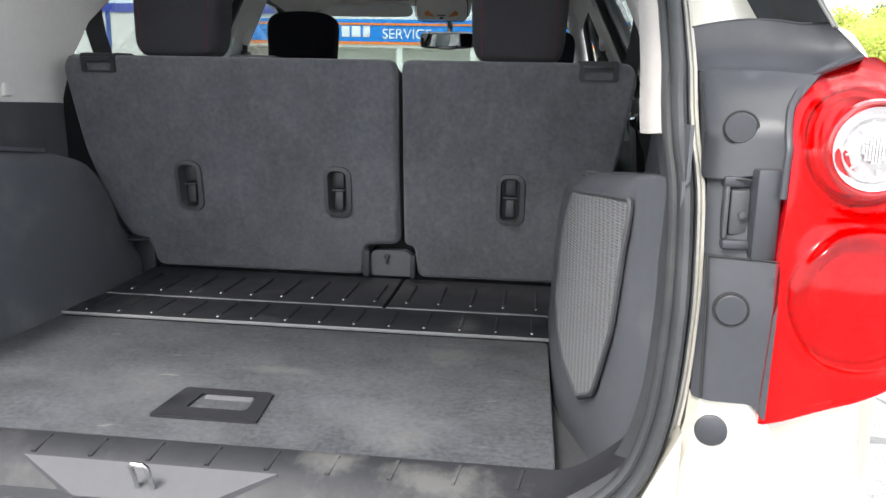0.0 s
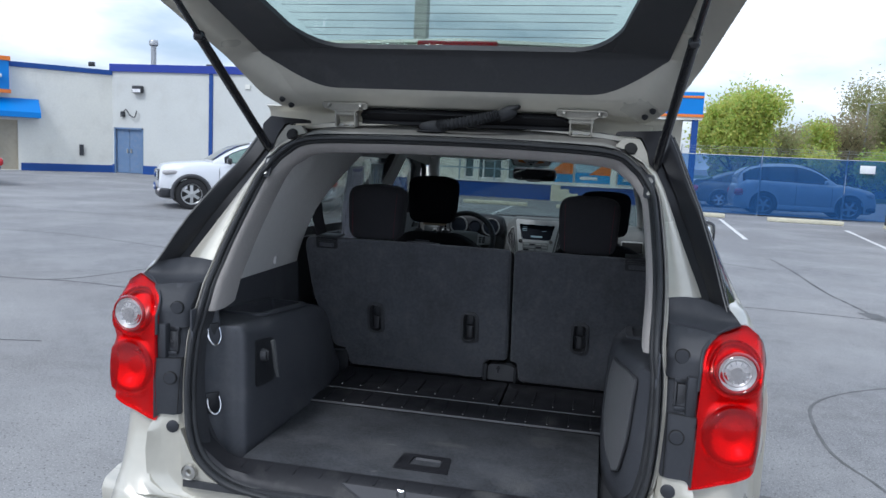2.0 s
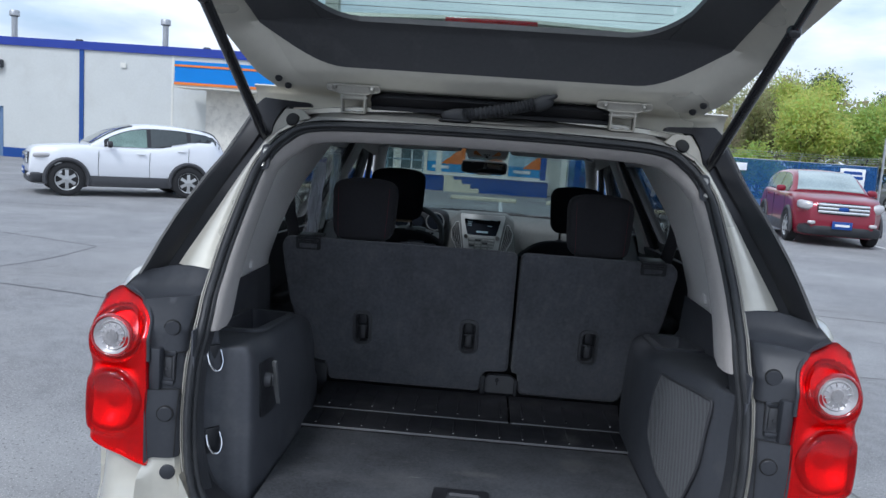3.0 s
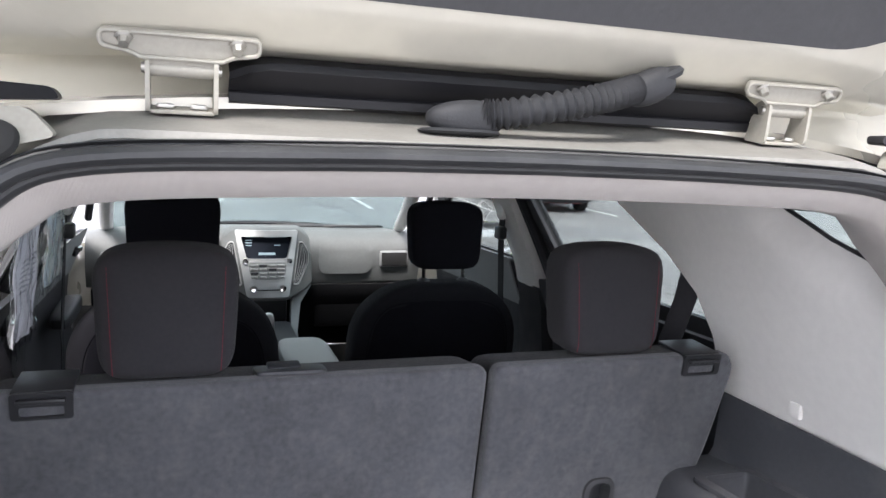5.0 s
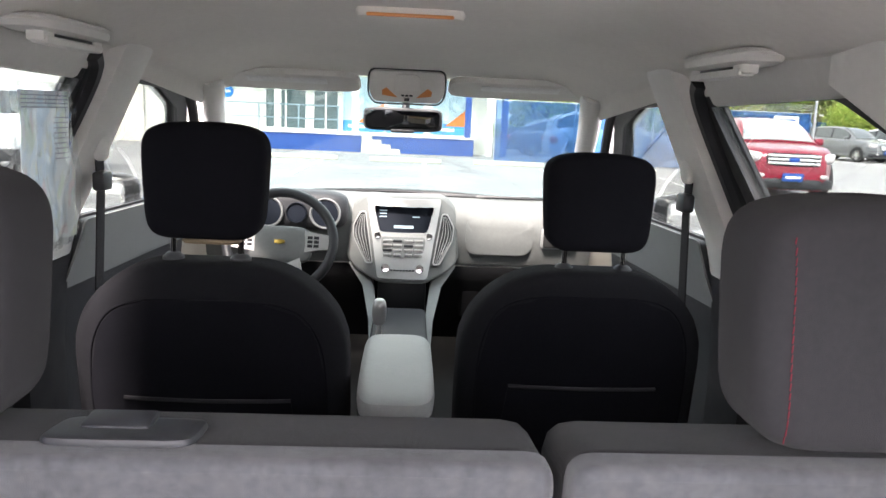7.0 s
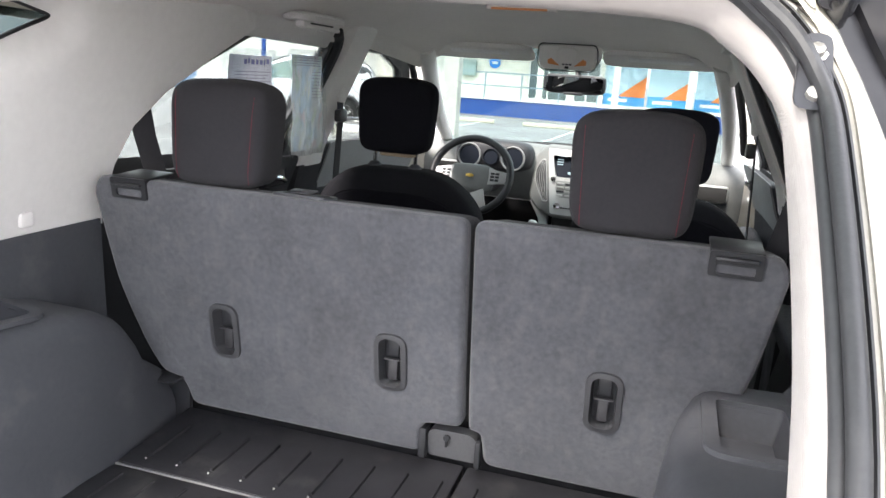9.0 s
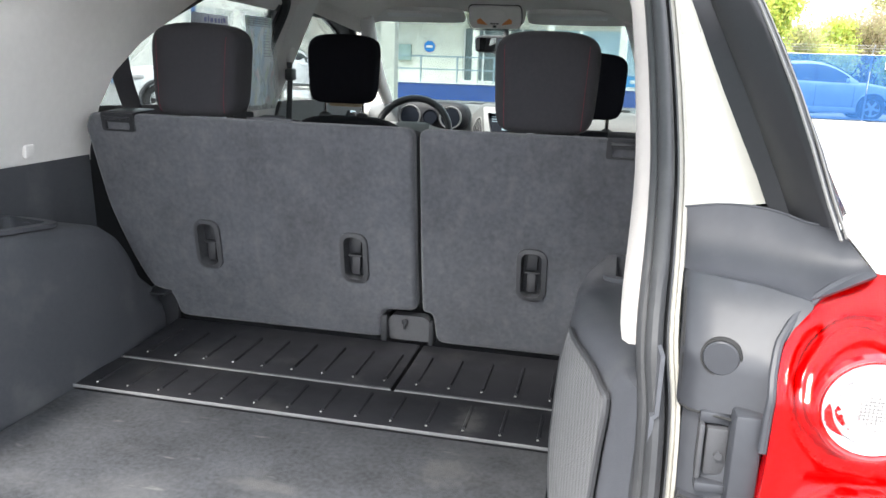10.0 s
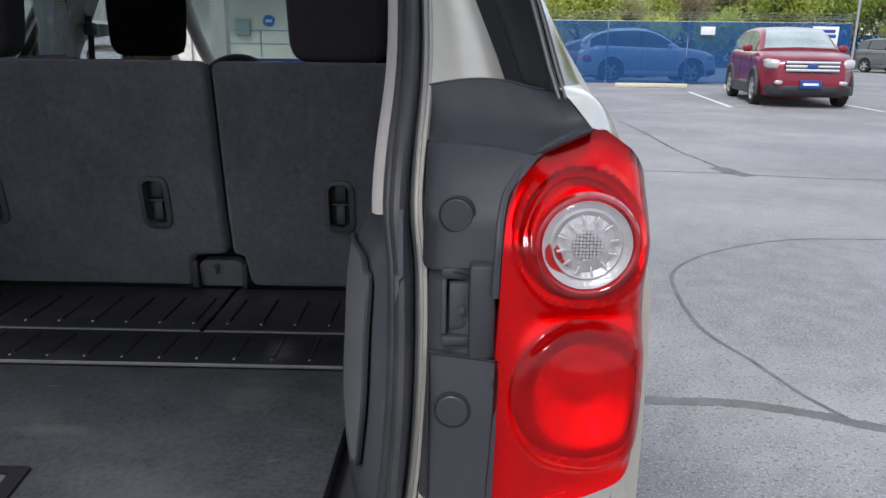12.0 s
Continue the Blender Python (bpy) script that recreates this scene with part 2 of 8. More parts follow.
FRONTSIDE = mat("front_seat_bolster", (0.013, 0.013, 0.016), 0.92, 0, 0.12, 10, 0.3, 1500, spec=0.15)
REDTHREAD = mat("red_thread", (0.15, 0.010, 0.024), 0.85)
CHROME = mat("chrome", (0.82, 0.82, 0.82), 0.10, 1.0, 0.04, 10, 0)
STEEL = mat("bare_steel", (0.48, 0.47, 0.44), 0.38, 0.9, 0.12, 25, 0.06, 300, rvar=0.1)
SILVERTRIM = mat("silver_plastic", (0.46, 0.465, 0.46), 0.32, 0.45, 0.05, 8, 0.05, 1400)
DASH = mat("grey_dash", (0.140, 0.147, 0.144), 0.50, 0, 0.10, 6, 0.30, 700)
# darker than the dark dash plastic: footwell shade put into the colour
FOOTWELL = mat("shaded_footwell", (0.010, 0.010, 0.011), 0.9, 0, 0.15, 8, 0.2, 300, spec=0.1)
DASHDARK = mat("dark_dash", (0.026, 0.027, 0.031), 0.55, 0, 0.1, 6, 0.22, 900)
DOORGREY = mat("grey_door_panel", (0.23, 0.235, 0.235), 0.6, 0, 0.08, 6, 0.25, 700)
LEATHER = mat("grey_leather", (0.38, 0.385, 0.375), 0.48, 0, 0.06, 9, 0.25, 500)
LAMPRED = mat("lamp_red", (0.52, 0.004, 0.008), 0.10, 0, 0.10, 9, 0, coat=1.0, spec=0.6)
LAMPGLASS = glass("lamp_red_glass", (0.94, 0.012, 0.020), 0.03, 0.75)
LAMPBASE = mat("lamp_red_reflector", (0.86, 0.008, 0.016), 0.26, 0.70, 0.12, 24, 0.06, 160)
LAMPDARK = mat("lamp_dark_red", (0.30, 0.002, 0.005), 0.14, 0, 0.18, 14, 0, coat=1.0, spec=0.6)
LAMPCLEAR = glass("lamp_clear", (0.97, 0.97, 0.97), 0.02, 1.2)
BOWL = mat("lamp_bowl", (0.55, 0.53, 0.53), 0.34, 0.45, 0.10, 60, 0.25, 260)
FACET = mat("lamp_facet", (0.70, 0.69, 0.69), 0.22, 0.6, 0.05, 40)
WINDOW = glass("window_glass", (0.58, 0.61, 0.60))
WINDSHIELD = glass("windshield_glass", (0.55, 0.61, 0.605))
PRIVACY = glass("privacy_glass", (0.58, 0.62, 0.61))
TYRE = mat("tyre", (0.022, 0.022, 0.023), 0.85, 0, 0.15, 20, 0.2, 120)
UNDER = mat("underbody", (0.02, 0.02, 0.02), 0.9)
WHITEPLASTIC = mat("white_mark", (0.78, 0.78, 0.78), 0.4)
EDGEGLASS = mat("side_glass_edge", (.030, .036, .036), .10, 0, .1, 3, 0, spec=.28)
AMBER = mat("amber_plastic", (0.75, 0.30, 0.10), 0.35, 0, 0.05)
SCREEN = mat("dark_screen", (0.012, 0.015, 0.022), 0.55, 0, 0.05, spec=0.08)

# ---------------------------------------------------------------- mesh helpers


def V(*a):
    return Vector(a)


def part(name, bm, material, parent=None, label="", sharp=38, smooth=True):
    """One mesh object from a bmesh, under a thing or a part."""
    bmesh.ops.remove_doubles(bm, verts=bm.verts, dist=1e-5)
    bmesh.ops.recalc_face_normals(bm, faces=bm.faces)
    lim = radians(sharp)
    for e in bm.edges:
        e.smooth = len(e.link_faces) == 2 and e.calc_face_angle(0) < lim
    for f in bm.faces:
        f.smooth = smooth
    me = bpy.data.meshes.new(name)
    bm.to_mesh(me)
    bm.free()
    for m in (material if isinstance(material, (list, tuple)) else [material]):
        me.materials.append(m)
    ob = new(name, me)
    ob.parent = parent
    if label:
        ob["label"] = label
    return ob


def thing(name, label, category, group="", loc=(0, 0, 0), rz=0.0, kind=""):
    """An Empty that holds the parts of one thing."""
    ob = new(name)
    ob.matrix_basis = pose(*loc, 0, 0, rz)
    ob.empty_display_size = 0.2
    return tagged(ob, label, category, group, kind)


def box(bm, c, s, bevel=0.0, m=None, seg=2):
    r = bmesh.ops.create_cube(bm, size=1.0)
    vs = r["verts"]
    bmesh.ops.scale(bm, vec=s, verts=vs)
    if bevel:
        es = list({e for v in vs for e in v.link_edges})
        out = bmesh.ops.bevel(bm, geom=es, offset=bevel, segments=seg, profile=0.5, affect="EDGES")
        vs = list({v for f in out["faces"] for v in f.verts} | {v for v in vs if v.is_valid})
        seen, stack = set(vs), list(vs)
        while stack:
            for e in stack.pop().link_edges:
                for v in e.verts:
                    if v not in seen:
                        seen.add(v)
                        stack.append(v)
        vs = list(seen)
    t = Matrix.Translation(c) @ (m if m else Matrix())
    bmesh.ops.transform(bm, matrix=t, verts=vs)
    return vs


def loft(bm, rings, closed=True, caps=True):
    """Skins a row of rings, each a list of points."""
    vr = [[bm.verts.new(p) for p in r] for r in rings]
    n = len(rings[0])
    for a, b in zip(vr, vr[1:]):
        for i in range(n if closed else n - 1):
            j = (i + 1) % n
            try:
                bm.faces.new((a[i], a[j], b[j], b[i]))
            except ValueError:
                pass
    if caps and closed:
        bm.faces.new(vr[0])
        bm.faces.new(vr[-1])
    return vr


def grid(bm, rows, thick=None):
    """A sheet through rows of points; with thick (a vector or a length along its normal) a solid one."""
    nr, nc = len(rows), len(rows[0])
    P = [[Vector(p) for p in r] for r in rows]
    top = [[bm.verts.new(p) for p in r] for r in P]
    for i in range(nr - 1):
        for j in range(nc - 1):
            bm.faces.new((top[i][j], top[i][j + 1], top[i + 1][j + 1], top[i + 1][j]))
    if thick is None:
        return top
    low = []
    for i in range(nr):
        row = []
        for j in range(nc):
            if isinstance(thick, Vector):
                off = thick
            else:
                a = P[min(i + 1, nr - 1)][j] - P[max(i - 1, 0)][j]
                b = P[i][min(j + 1, nc - 1)] - P[i][max(j - 1, 0)]
                c = a.cross(b)
                off = (c.normalized() if c.length > 1e-9 else V(0, 0, 1)) * thick
            row.append(bm.verts.new(P[i][j] + off))
        low.append(row)
    for i in range(nr - 1):
        for j in range(nc - 1):
            bm.faces.new((low[i][j], low[i + 1][j], low[i + 1][j + 1], low[i][j + 1]))
    rim = [(0, j) for j in range(nc)] + [(i, nc - 1) for i in range(1, nr)] + [(nr - 1, j) for j in range(nc - 2, -1, -1)] + [(i, 0) for i in range(nr - 2, 0, -1)]
    for (a, b), (c, d) in zip(rim, rim[1:] + rim[:1]):
        bm.faces.new((top[a][b], low[a][b], low[c][d], top[c][d]))
    return top


def spline(pts, n, closed=False):
    """n points along a smooth curve through pts."""
    P = [Vector(p) for p in pts]
    k = len(P)
    segs = k if closed else k - 1
    out = []
    for s in range(n):
        u = s / (n if closed else n - 1) * segs
        i = min(int(u), segs - 1)
        t = u - i
        if closed:
            a, b, c, d = P[(i - 1) % k], P[i % k], P[(i + 1) % k], P[(i + 2) % k]
        else:
            a, b, c, d = P[max(i - 1, 0)], P[i], P[i + 1], P[min(i + 2, k - 1)]
        out.append(0.5 * ((2 * b) + (c - a) * t + (2 * a - 5 * b + 4 * c - d) * t * t + (3 * b - a - 3 * c + d) * t ** 3))
    return out


def tube(bm, pts, r, seg=8, closed=False, caps=True):
    """A round bar along points; r may be a list."""
    P = [Vector(p) for p in pts]
    n = len(P)
    rings = []
    up = V(0, 0, 1)
    for i, p in enumerate(P):
        d = (P[(i + 1) % n] - P[i - 1]) if closed else (P[min(i + 1, n - 1)] - P[max(i - 1, 0)])
        d.normalize()
        if i == 0:
            side = d.cross(up)
            if side.length < 0.1:
                side = d.cross(V(1, 0, 0))
        else:
            side = side - d * side.dot(d)
        side.normalize()
        top = side.cross(d)
        rr = r[i] if isinstance(r, (list, tuple)) else r
        rings.append([p + (side * math.cos(2 * math.pi * k / seg) + top * math.sin(2 * math.pi * k / seg)) * rr for k in range(seg)])
    if closed:
        rings.append(rings[0])
    loft(bm, rings, True, caps and not closed)


def lathe(bm, prof, m, seg=24, cap=True):
    """Turns a profile of (radius, height) round the z axis of m."""
    rings = [[m @ V(r * math.cos(2 * math.pi * k / seg), r * math.sin(2 * math.pi * k / seg), h) for k in range(seg)] for r, h in prof]
    loft(bm, rings, True, cap)


def inside(p, poly):
    x, y = p
    c = False
    for (x1, y1), (x2, y2) in zip(poly, poly[1:] + poly[:1]):
        if (y1 > y) != (y2 > y) and x < (x2 - x1) * (y - y1) / (y2 - y1) + x1:
            c = not c
    return c


def dense(poly, step):
    out = []
    for a, b in zip(poly, poly[1:] + poly[:1]):
        k = max(1, int(math.hypot(b[0] - a[0], b[1] - a[1]) / step + 0.5))
        out += [(a[0] + (b[0] - a[0]) * i / k, a[1] + (b[1] - a[1]) * i / k) for i in range(k)]
    return out


def rounded(poly, r, n=4):
    """Rounds a polygon's corners."""
    out = []
    k = len(poly)
    for i in range(k):
        p, a, b = Vector(poly[i]), Vector(poly[i - 1]), Vector(poly[(i + 1) % k])
        da, db = (a - p), (b - p)
        ra = min(r, da.length * 0.45, db.length * 0.45)
        s, e = p + da.normalized() * ra, p + db.normalized() * ra
        for j in range(n + 1):
            t = j / n
            q = s * (1 - t) ** 2 + p * 2 * t * (1 - t) + e * t * t
            out.append((q.x, q.y))
    return out


def shrink(poly, d):
    """The polygon moved inwards by d."""
    k = len(poly)
    area = sum(poly[i - 1][0] * poly[i][1] - poly[i][0] * poly[i - 1][1] for i in range(k))
    sg = 1 if area > 0 else -1
    out = []
    for i in range(k):
        a, p, b = Vector(poly[i - 1]), Vector(poly[i]), Vector(poly[(i + 1) % k])
        t = ((p - a).normalized() + (b - p).normalized())
        t = t.normalized() if t.length > 1e-6 else (b - p).normalized()
        nrm = V(-t.y, t.x) * sg
        out.append((p.x + nrm.x * d, p.y + nrm.y * d))
    return out


from mathutils.geometry import delaunay_2d_cdt
from mathutils.bvhtree import BVHTree


def plate(bm, outline, f, thick, holes=(), step=0.06, mat_index=0):
    """A solid sheet with holes: the outline in (u, v) is carried to space by f, and thickened by the vector or function thick."""
    loops = [dense(list(o), step) for o in (outline, *holes)]
    pts, edges = [], []
    for lp in loops:
        s = len(pts)
        pts += lp
        edges += [(s + i, s + (i + 1) % len(lp)) for i in range(len(lp))]
    us, vs = [p[0] for p in loops[0]], [p[1] for p in loops[0]]
    u = min(us) + step * 0.5
    while u < max(us):
        v = min(vs) + step * 0.5
        while v < max(vs):
            if inside((u, v), loops[0]) and not any(inside((u, v), h) for h in loops[1:]):
                if all((u - p[0]) ** 2 + (v - p[1]) ** 2 > (step * 0.45) ** 2 for p in pts[:sum(len(x) for x in loops)]):
                    pts.append((u, v))
            v += step
        u += step
    vo, _, faces, *_ = delaunay_2d_cdt([Vector(p) for p in pts], edges, [], 0, 1e-6)
    top = [bm.verts.new(f(p.x, p.y)) for p in vo]
    tv = thick if callable(thick) else (lambda a, b: thick)
    low = [bm.verts.new(f(p.x, p.y) + tv(p.x, p.y)) for p in vo]
    count = {}
    kept = []
    for fc in faces:
        c = (sum(vo[i].x for i in fc) / len(fc), sum(vo[i].y for i in fc) / len(fc))
        if inside(c, loops[0]) and not any(inside(c, h) for h in loops[1:]):
            kept.append(fc)
            for a, b in zip(fc, list(fc[1:]) + [fc[0]]):
                count[(a, b)] = count.get((a, b), 0) + 1
    for fc in kept:
        bm.faces.new([top[i] for i in fc]).material_index = mat_index
        bm.faces.new([low[i] for i in reversed(fc)]).material_index = mat_index
    for (a, b) in count:
        if (b, a) not in count:
            bm.faces.new((top[b], top[a], low[a], low[b])).material_index = mat_index
    bmesh.ops.delete(bm, geom=[v for v in top + low if not v.link_faces], context="VERTS")


def pad(bm, outline, f, n, depth, r=0.02, rows=4, crown=0.0, step=0.06):
    """A cushion: an outline in (u, v) carried to space by f, with rounded rims, reaching depth along n."""
    n = Vector(n).normalized()
    rings = []
    outs = dense(list(outline), step)
    for i in range(rows + 1):
        a = math.pi / 2 * i / rows
        q = shrink(outs, r * (1 - math.sin(a)))
        rings.append([f(u, v) + n * (r * (1 - math.cos(a)) * 1.0) for u, v in q])
    rings = rings[:]
    for i in range(rows, -1, -1):
        a = math.pi / 2 * i / rows
        q = shrink(outs, r * (1 - math.sin(a)))
        rings.append([f(u, v) + n * (depth - r * (1 - math.cos(a))) for u, v in q])
    loft(bm, rings, True, True)


def interp(x, xs, ys):
    return float(np.interp(x, xs, ys))


def smoothstep(a, b, x):
    t = min(1, max(0, (x - a) / (b - a)))
    return t * t * (3 - 2 * t)


def soft_box(bm, c, s, p=4.0, nu=20, nv=12, m=None, shape=None):
    """A rounded block: a superellipsoid, which shape(x, y, z) may bend."""
    rows = []
    m = m if m else Matrix()

    def sgn(w, e):
        return math.copysign(abs(w) ** e, w)
    for i in range(nv + 1):
        a = -math.pi / 2 + math.pi * i / nv
        row = []
        for j in range(nu):
            b = 2 * math.pi * j / nu
            q = V(sgn(math.cos(a), 2 / p) * sgn(math.cos(b), 2 / p), sgn(math.cos(a), 2 / p) * sgn(math.sin(b), 2 / p), sgn(math.sin(a), 2 / p))
            q = V(q.x * s[0] / 2, q.y * s[1] / 2, q.z * s[2] / 2)
            if shape:
                q = shape(q)
            row.append(m @ q + Vector(c))
        rows.append(row)
    loft(bm, rows[1:-1], True, True)

# ---------------------------------------------------------------- the open sport utility vehicle
suv = thing("sport_utility_vehicle", "champagne sport utility vehicle with its tailgate raised, parked on asphalt", "car")

# half of the tailgate opening, x and z, from the bottom up
HALF = [(0.0, 0.622), (0.20, 0.624), (0.40, 0.640), (0.500, 0.664), (0.573, 0.718), (0.606, 0.800), (0.619, 0.920),
        (0.620, 1.050), (0.613, 1.130), (0.618, 1.270), (0.604, 1.430), (0.588, 1.505), (0.548, 1.570), (0.470, 1.614), (0.25, 1.626), (0.0, 1.629)]


def seal_y(z):
    return interp(z, [.50, .62, .80, .93, 1.04, 1.12, 1.18, 1.23, 1.51, 1.63, 1.74], [-.055, -.048, -.036, -.022, .0, .030, .070, .125, .375, .430, .50])


half = spline([(x, 0, z) for x, z in HALF], 97)
LOOP = [V(p.x, seal_y(p.z), p.z) for p in half] + [V(-p.x, seal_y(p.z), p.z) for p in half[-2:0:-1]]
LN = len(LOOP)
NRM = []
for i in range(LN):
    d = LOOP[(i + 1) % LN] - LOOP[i - 1]
    NRM.append(V(d.z, 0, -d.x).normalized())


def sweep_loop(bm, prof):
    """Carries a closed profile of (outwards, forwards) round the opening."""
    rings = []
    for p, n in zip(LOOP, NRM):
        up_ = smoothstep(1.48, 1.60, p.z)
        rings.append([p + n * (min(a, .023 - .013 * up_) - .004 - .009 * up_) + V(0, b, 0) for a, b in prof])
    rings.append(rings[0])
    loft(bm, rings, True, False)


# rubber seal: a bulb and a lip
bm = bmesh.new()
sweep_loop(bm, [(-0.0035 + 0.0085 * math.cos(a), -0.012 + 0.012 * math.sin(a)) for a in [k * math.pi / 5 for k in range(10)]])
sweep_loop(bm, [(-0.013 + 0.007 * math.cos(a), 0.004 + 0.010 * math.sin(a)) for a in [k * math.pi / 5 for k in range(10)]])
sweep_loop(bm, [(0.006, 0.002), (0.009, -0.004), (0.011, -0.003), (0.011, 0.006), (-0.018, 0.010), (-0.018, 0.004)])
part("door_seal", bm, SEALRUBBER, suv, "black rubber seal round the tailgate opening")

# painted flange round the opening
bm = bmesh.new()
sweep_loop(bm, [(0.0045, 0.014), (0.006, 0.004), (0.0095, 0.002), (0.0125, 0.005), (0.0155, 0.005), (0.0165, 0.001), (0.020, 0.002), (0.022, 0.010), (0.022, 0.03), (0.007, 0.03)])
part("body_flange", bm, FLANGE, suv)


def band(z):
    """Half widths at the rear pillar: end of the painted strip, and of the black strip."""
    return interp(z, [1.20, 1.25, 1.33, 1.40, 1.50, 1.57, 1.62, 1.66], [.730, .714, .682, .654, .614, .578, .550, .535]), interp(z, [1.20, 1.25, 1.33, 1.45, 1.60, 1.70], [.773, .759, .741, .711, .658, .615])


def fin(z, u):
    """How far the pillar stands back from the seal, u from its painted edge (0) to its outer edge (1)."""
    k = smoothstep(1.62, 1.30, z)
    return (.024 + .024 * u) * (1 - k) + (.018 - .086 * u) * k


def loop_x(z):
    zs = [p[1] for p in HALF[2:-2]]
    return interp(z, zs, [p[0] for p in HALF[2:-2]])


def body_x(y, z):
    b = interp(y, [-.12, 0, .15, .5, 1.5, 3.0, 3.8, 4.15, 4.4, 4.52], [.82, .872, .900, .915, .921, .921, .895, .82, .70, .55])
    if z < .5:
        b -= 0.05 * (.5 - z) / .2
    b -= 0.05 * smoothstep(.95, 1.24, z)
    if z > 1.2:
        b -= 0.50 * (z - 1.2)
    b -= .026 * smoothstep(1.14, 1.24, z) * smoothstep(.80, .20, y)
    return b


for s in (1, -1):
    side = "right" if s > 0 else "left"
    # painted rear pillar between the seal and the black strip
    bm = bmesh.new()
    rows = []
    for i in range(15):
        z = 1.236 + 0.364 * i / 14
        x0 = loop_x(z) + 0.015
        x1 = max(x0 + .002, band(z)[0] + .006)
        rows.append([V(s * (x0 + (x1 - x0) * u), seal_y(z) + 0.004 + (fin(z, 0) + .002) * u * u - 0.006 * math.sin(u * math.pi), z + 0.006 * u) for u in (0, .2, .4, .6, .8, 1)])
    grid(bm, rows, V(0, 0.03, 0))
    part("rear_pillar", bm, PAINT, suv)
    # black strip outside it
    bm = bmesh.new()
    rows = []
    for i in range(15):
        z = 1.227 + 0.424 * i / 14
        x0, x1 = band(z)
        rows.append([V(s * (x0 - 0.004 + (x1 - x0 + 0.004) * u), seal_y(z) + fin(z, u) + interp(u, [0, .08, .34, .40, .86, .94, 1], [.0, .003, .012, .004, -.006, -.003, .004]), z + 0.008) for u in (0, .04, .08, .2, .34, .40, .6, .8, .86, .94, 1)])
    grid(bm, rows, V(-s * 0.004, 0.02, 0))
    part("pillar_garnish", bm, PILLARBLACK, suv, "satin black rear pillar strip")
    # two thin pale grey lines along the strip's outer edge
    for d, e in ((-.004, -.004), (.004, .008)):
        bm = bmesh.new()
        tube(bm, [V(s * (band(z)[1] + d), seal_y(z) + fin(z, 1) + e, z + .006) for z in (1.222, 1.25, 1.3, 1.35, 1.4, 1.45, 1.5, 1.55, 1.6, 1.64)], .0016, 6)
        part("strip_lip", bm, mat("pale_grey_lip", (.17, .165, .155), .5, 0, .1, 20), suv)
    # moulding at the end of the side glass
    bm = bmesh.new()
    tube(bm, [V(s * (band(z)[1] + 0.006), seal_y(z) + fin(z, 1) + .014, z) for z in (1.24, 1.3, 1.4, 1.5, 1.6, 1.65)], 0.005, 6)
    part("window_moulding", bm, GLOSSBLACK, suv)

    # rear end of the side glass, wrapping round to the strip
    bm = bmesh.new()
    rows = []
    for i in range(15):
        z = 1.228 + .39 * i / 14
        y = seal_y(z)
        rows.append([V(s * (band(z)[1] + .002), y + fin(z, 1) + .012, z), V(s * ((band(z)[1] + body_x(y + .115, z)) / 2 + .008), y + .5 * fin(z, 1) + .058, z)] + [V(s * (body_x(y + d, z) + .005), y + d, z) for d in (.115, .14, .17, .20, .25, .30)])
    grid(bm, rows, V(-s * .004, .004, 0))
    part("side_glass_end", bm, EDGEGLASS, suv, "dark wrapped end of the side glass")

    # dark garnish beside the lamp, in an upper and a lower piece
    def gar(x, z, s=s):
        y1 = interp(z, [.78, .93, 1.12, 1.17, 1.21, 1.26], [-.052, -.046, -.018, .02, .075, .14])
        k = interp(z, [.80, .935, 1.12, 1.18], [.05, .21, .42, .46])
        return V(s * x, y1 + k * (min(x, .692) * -1 + .705) - .45 * max(0, x - .692) * smoothstep(1.06, .98, z) - (k * (x - .692) if x > .692 and z > 1.02 else 0) + .010 * smoothstep(.640, .634, x), z)
    pieces = [
        [(.631, 1.065), (.708, 1.075), (.711, 1.125), (.720, 1.150), (.742, 1.176), (.700, 1.181), (.633, 1.182)],
        [(.630, .833), (.690, .833), (.703, .816), (.707, .984), (.638, .987)],
    ]
    for k, pc in enumerate(pieces):
        bm = bmesh.new()
        plate(bm, rounded(pc, 0.006, 2), gar, V(0, 0.02, 0), step=0.012)
        g = part("lamp_garnish", bm, GARNISH, suv, "dark grey plastic garnish beside the tail lamp")
        bm = bmesh.new()
        xs_ = (.6345, .6385)[k]
        tube(bm, [gar(xs_, zz) + V(0, -.0006, 0) for zz in ([1.068 + .011 * q for q in range(10)] if k == 0 else [.836 + .0148 * q for q in range(11)])], .0014, 6)
        part("panel_gap", bm, UNDER, g)
        bm = bmesh.new()
        tube(bm, [gar(xx, (1.0665, .9855)[k]) + V(0, -.0006, 0) for xx in [xs_ + .0068 * q for q in range(11)]], .0012, 6)
        part("panel_gap", bm, UNDER, g)
        px, pz = ((.665, 1.120), (.663, .932))[k]
        c = gar(px, pz)
        bm = bmesh.new()
        lathe(bm, [(0.0001, 0.0042), (0.0150, 0.0038), (0.0163, 0.0026), (0.0166, -0.006)], Matrix.Translation(c) @ pose(0, 0, 0, 90, 0, s * (-14 if k == 0 else -8)), 24)
        part("plug", bm, GARNISH, g)
        bm = bmesh.new()
        lathe(bm, [(0.0164, 0.0018), (0.0170, 0.0026), (0.0182, 0.0024), (0.0187, 0.0010), (0.0187, -0.006)], Matrix.Translation(c) @ pose(0, 0, 0, 90, 0, s * (-14 if k == 0 else -8)), 24, cap=False)
        part("plug_rim", bm, UNDER, g)
    # middle bay with its catch
    bm = bmesh.new()
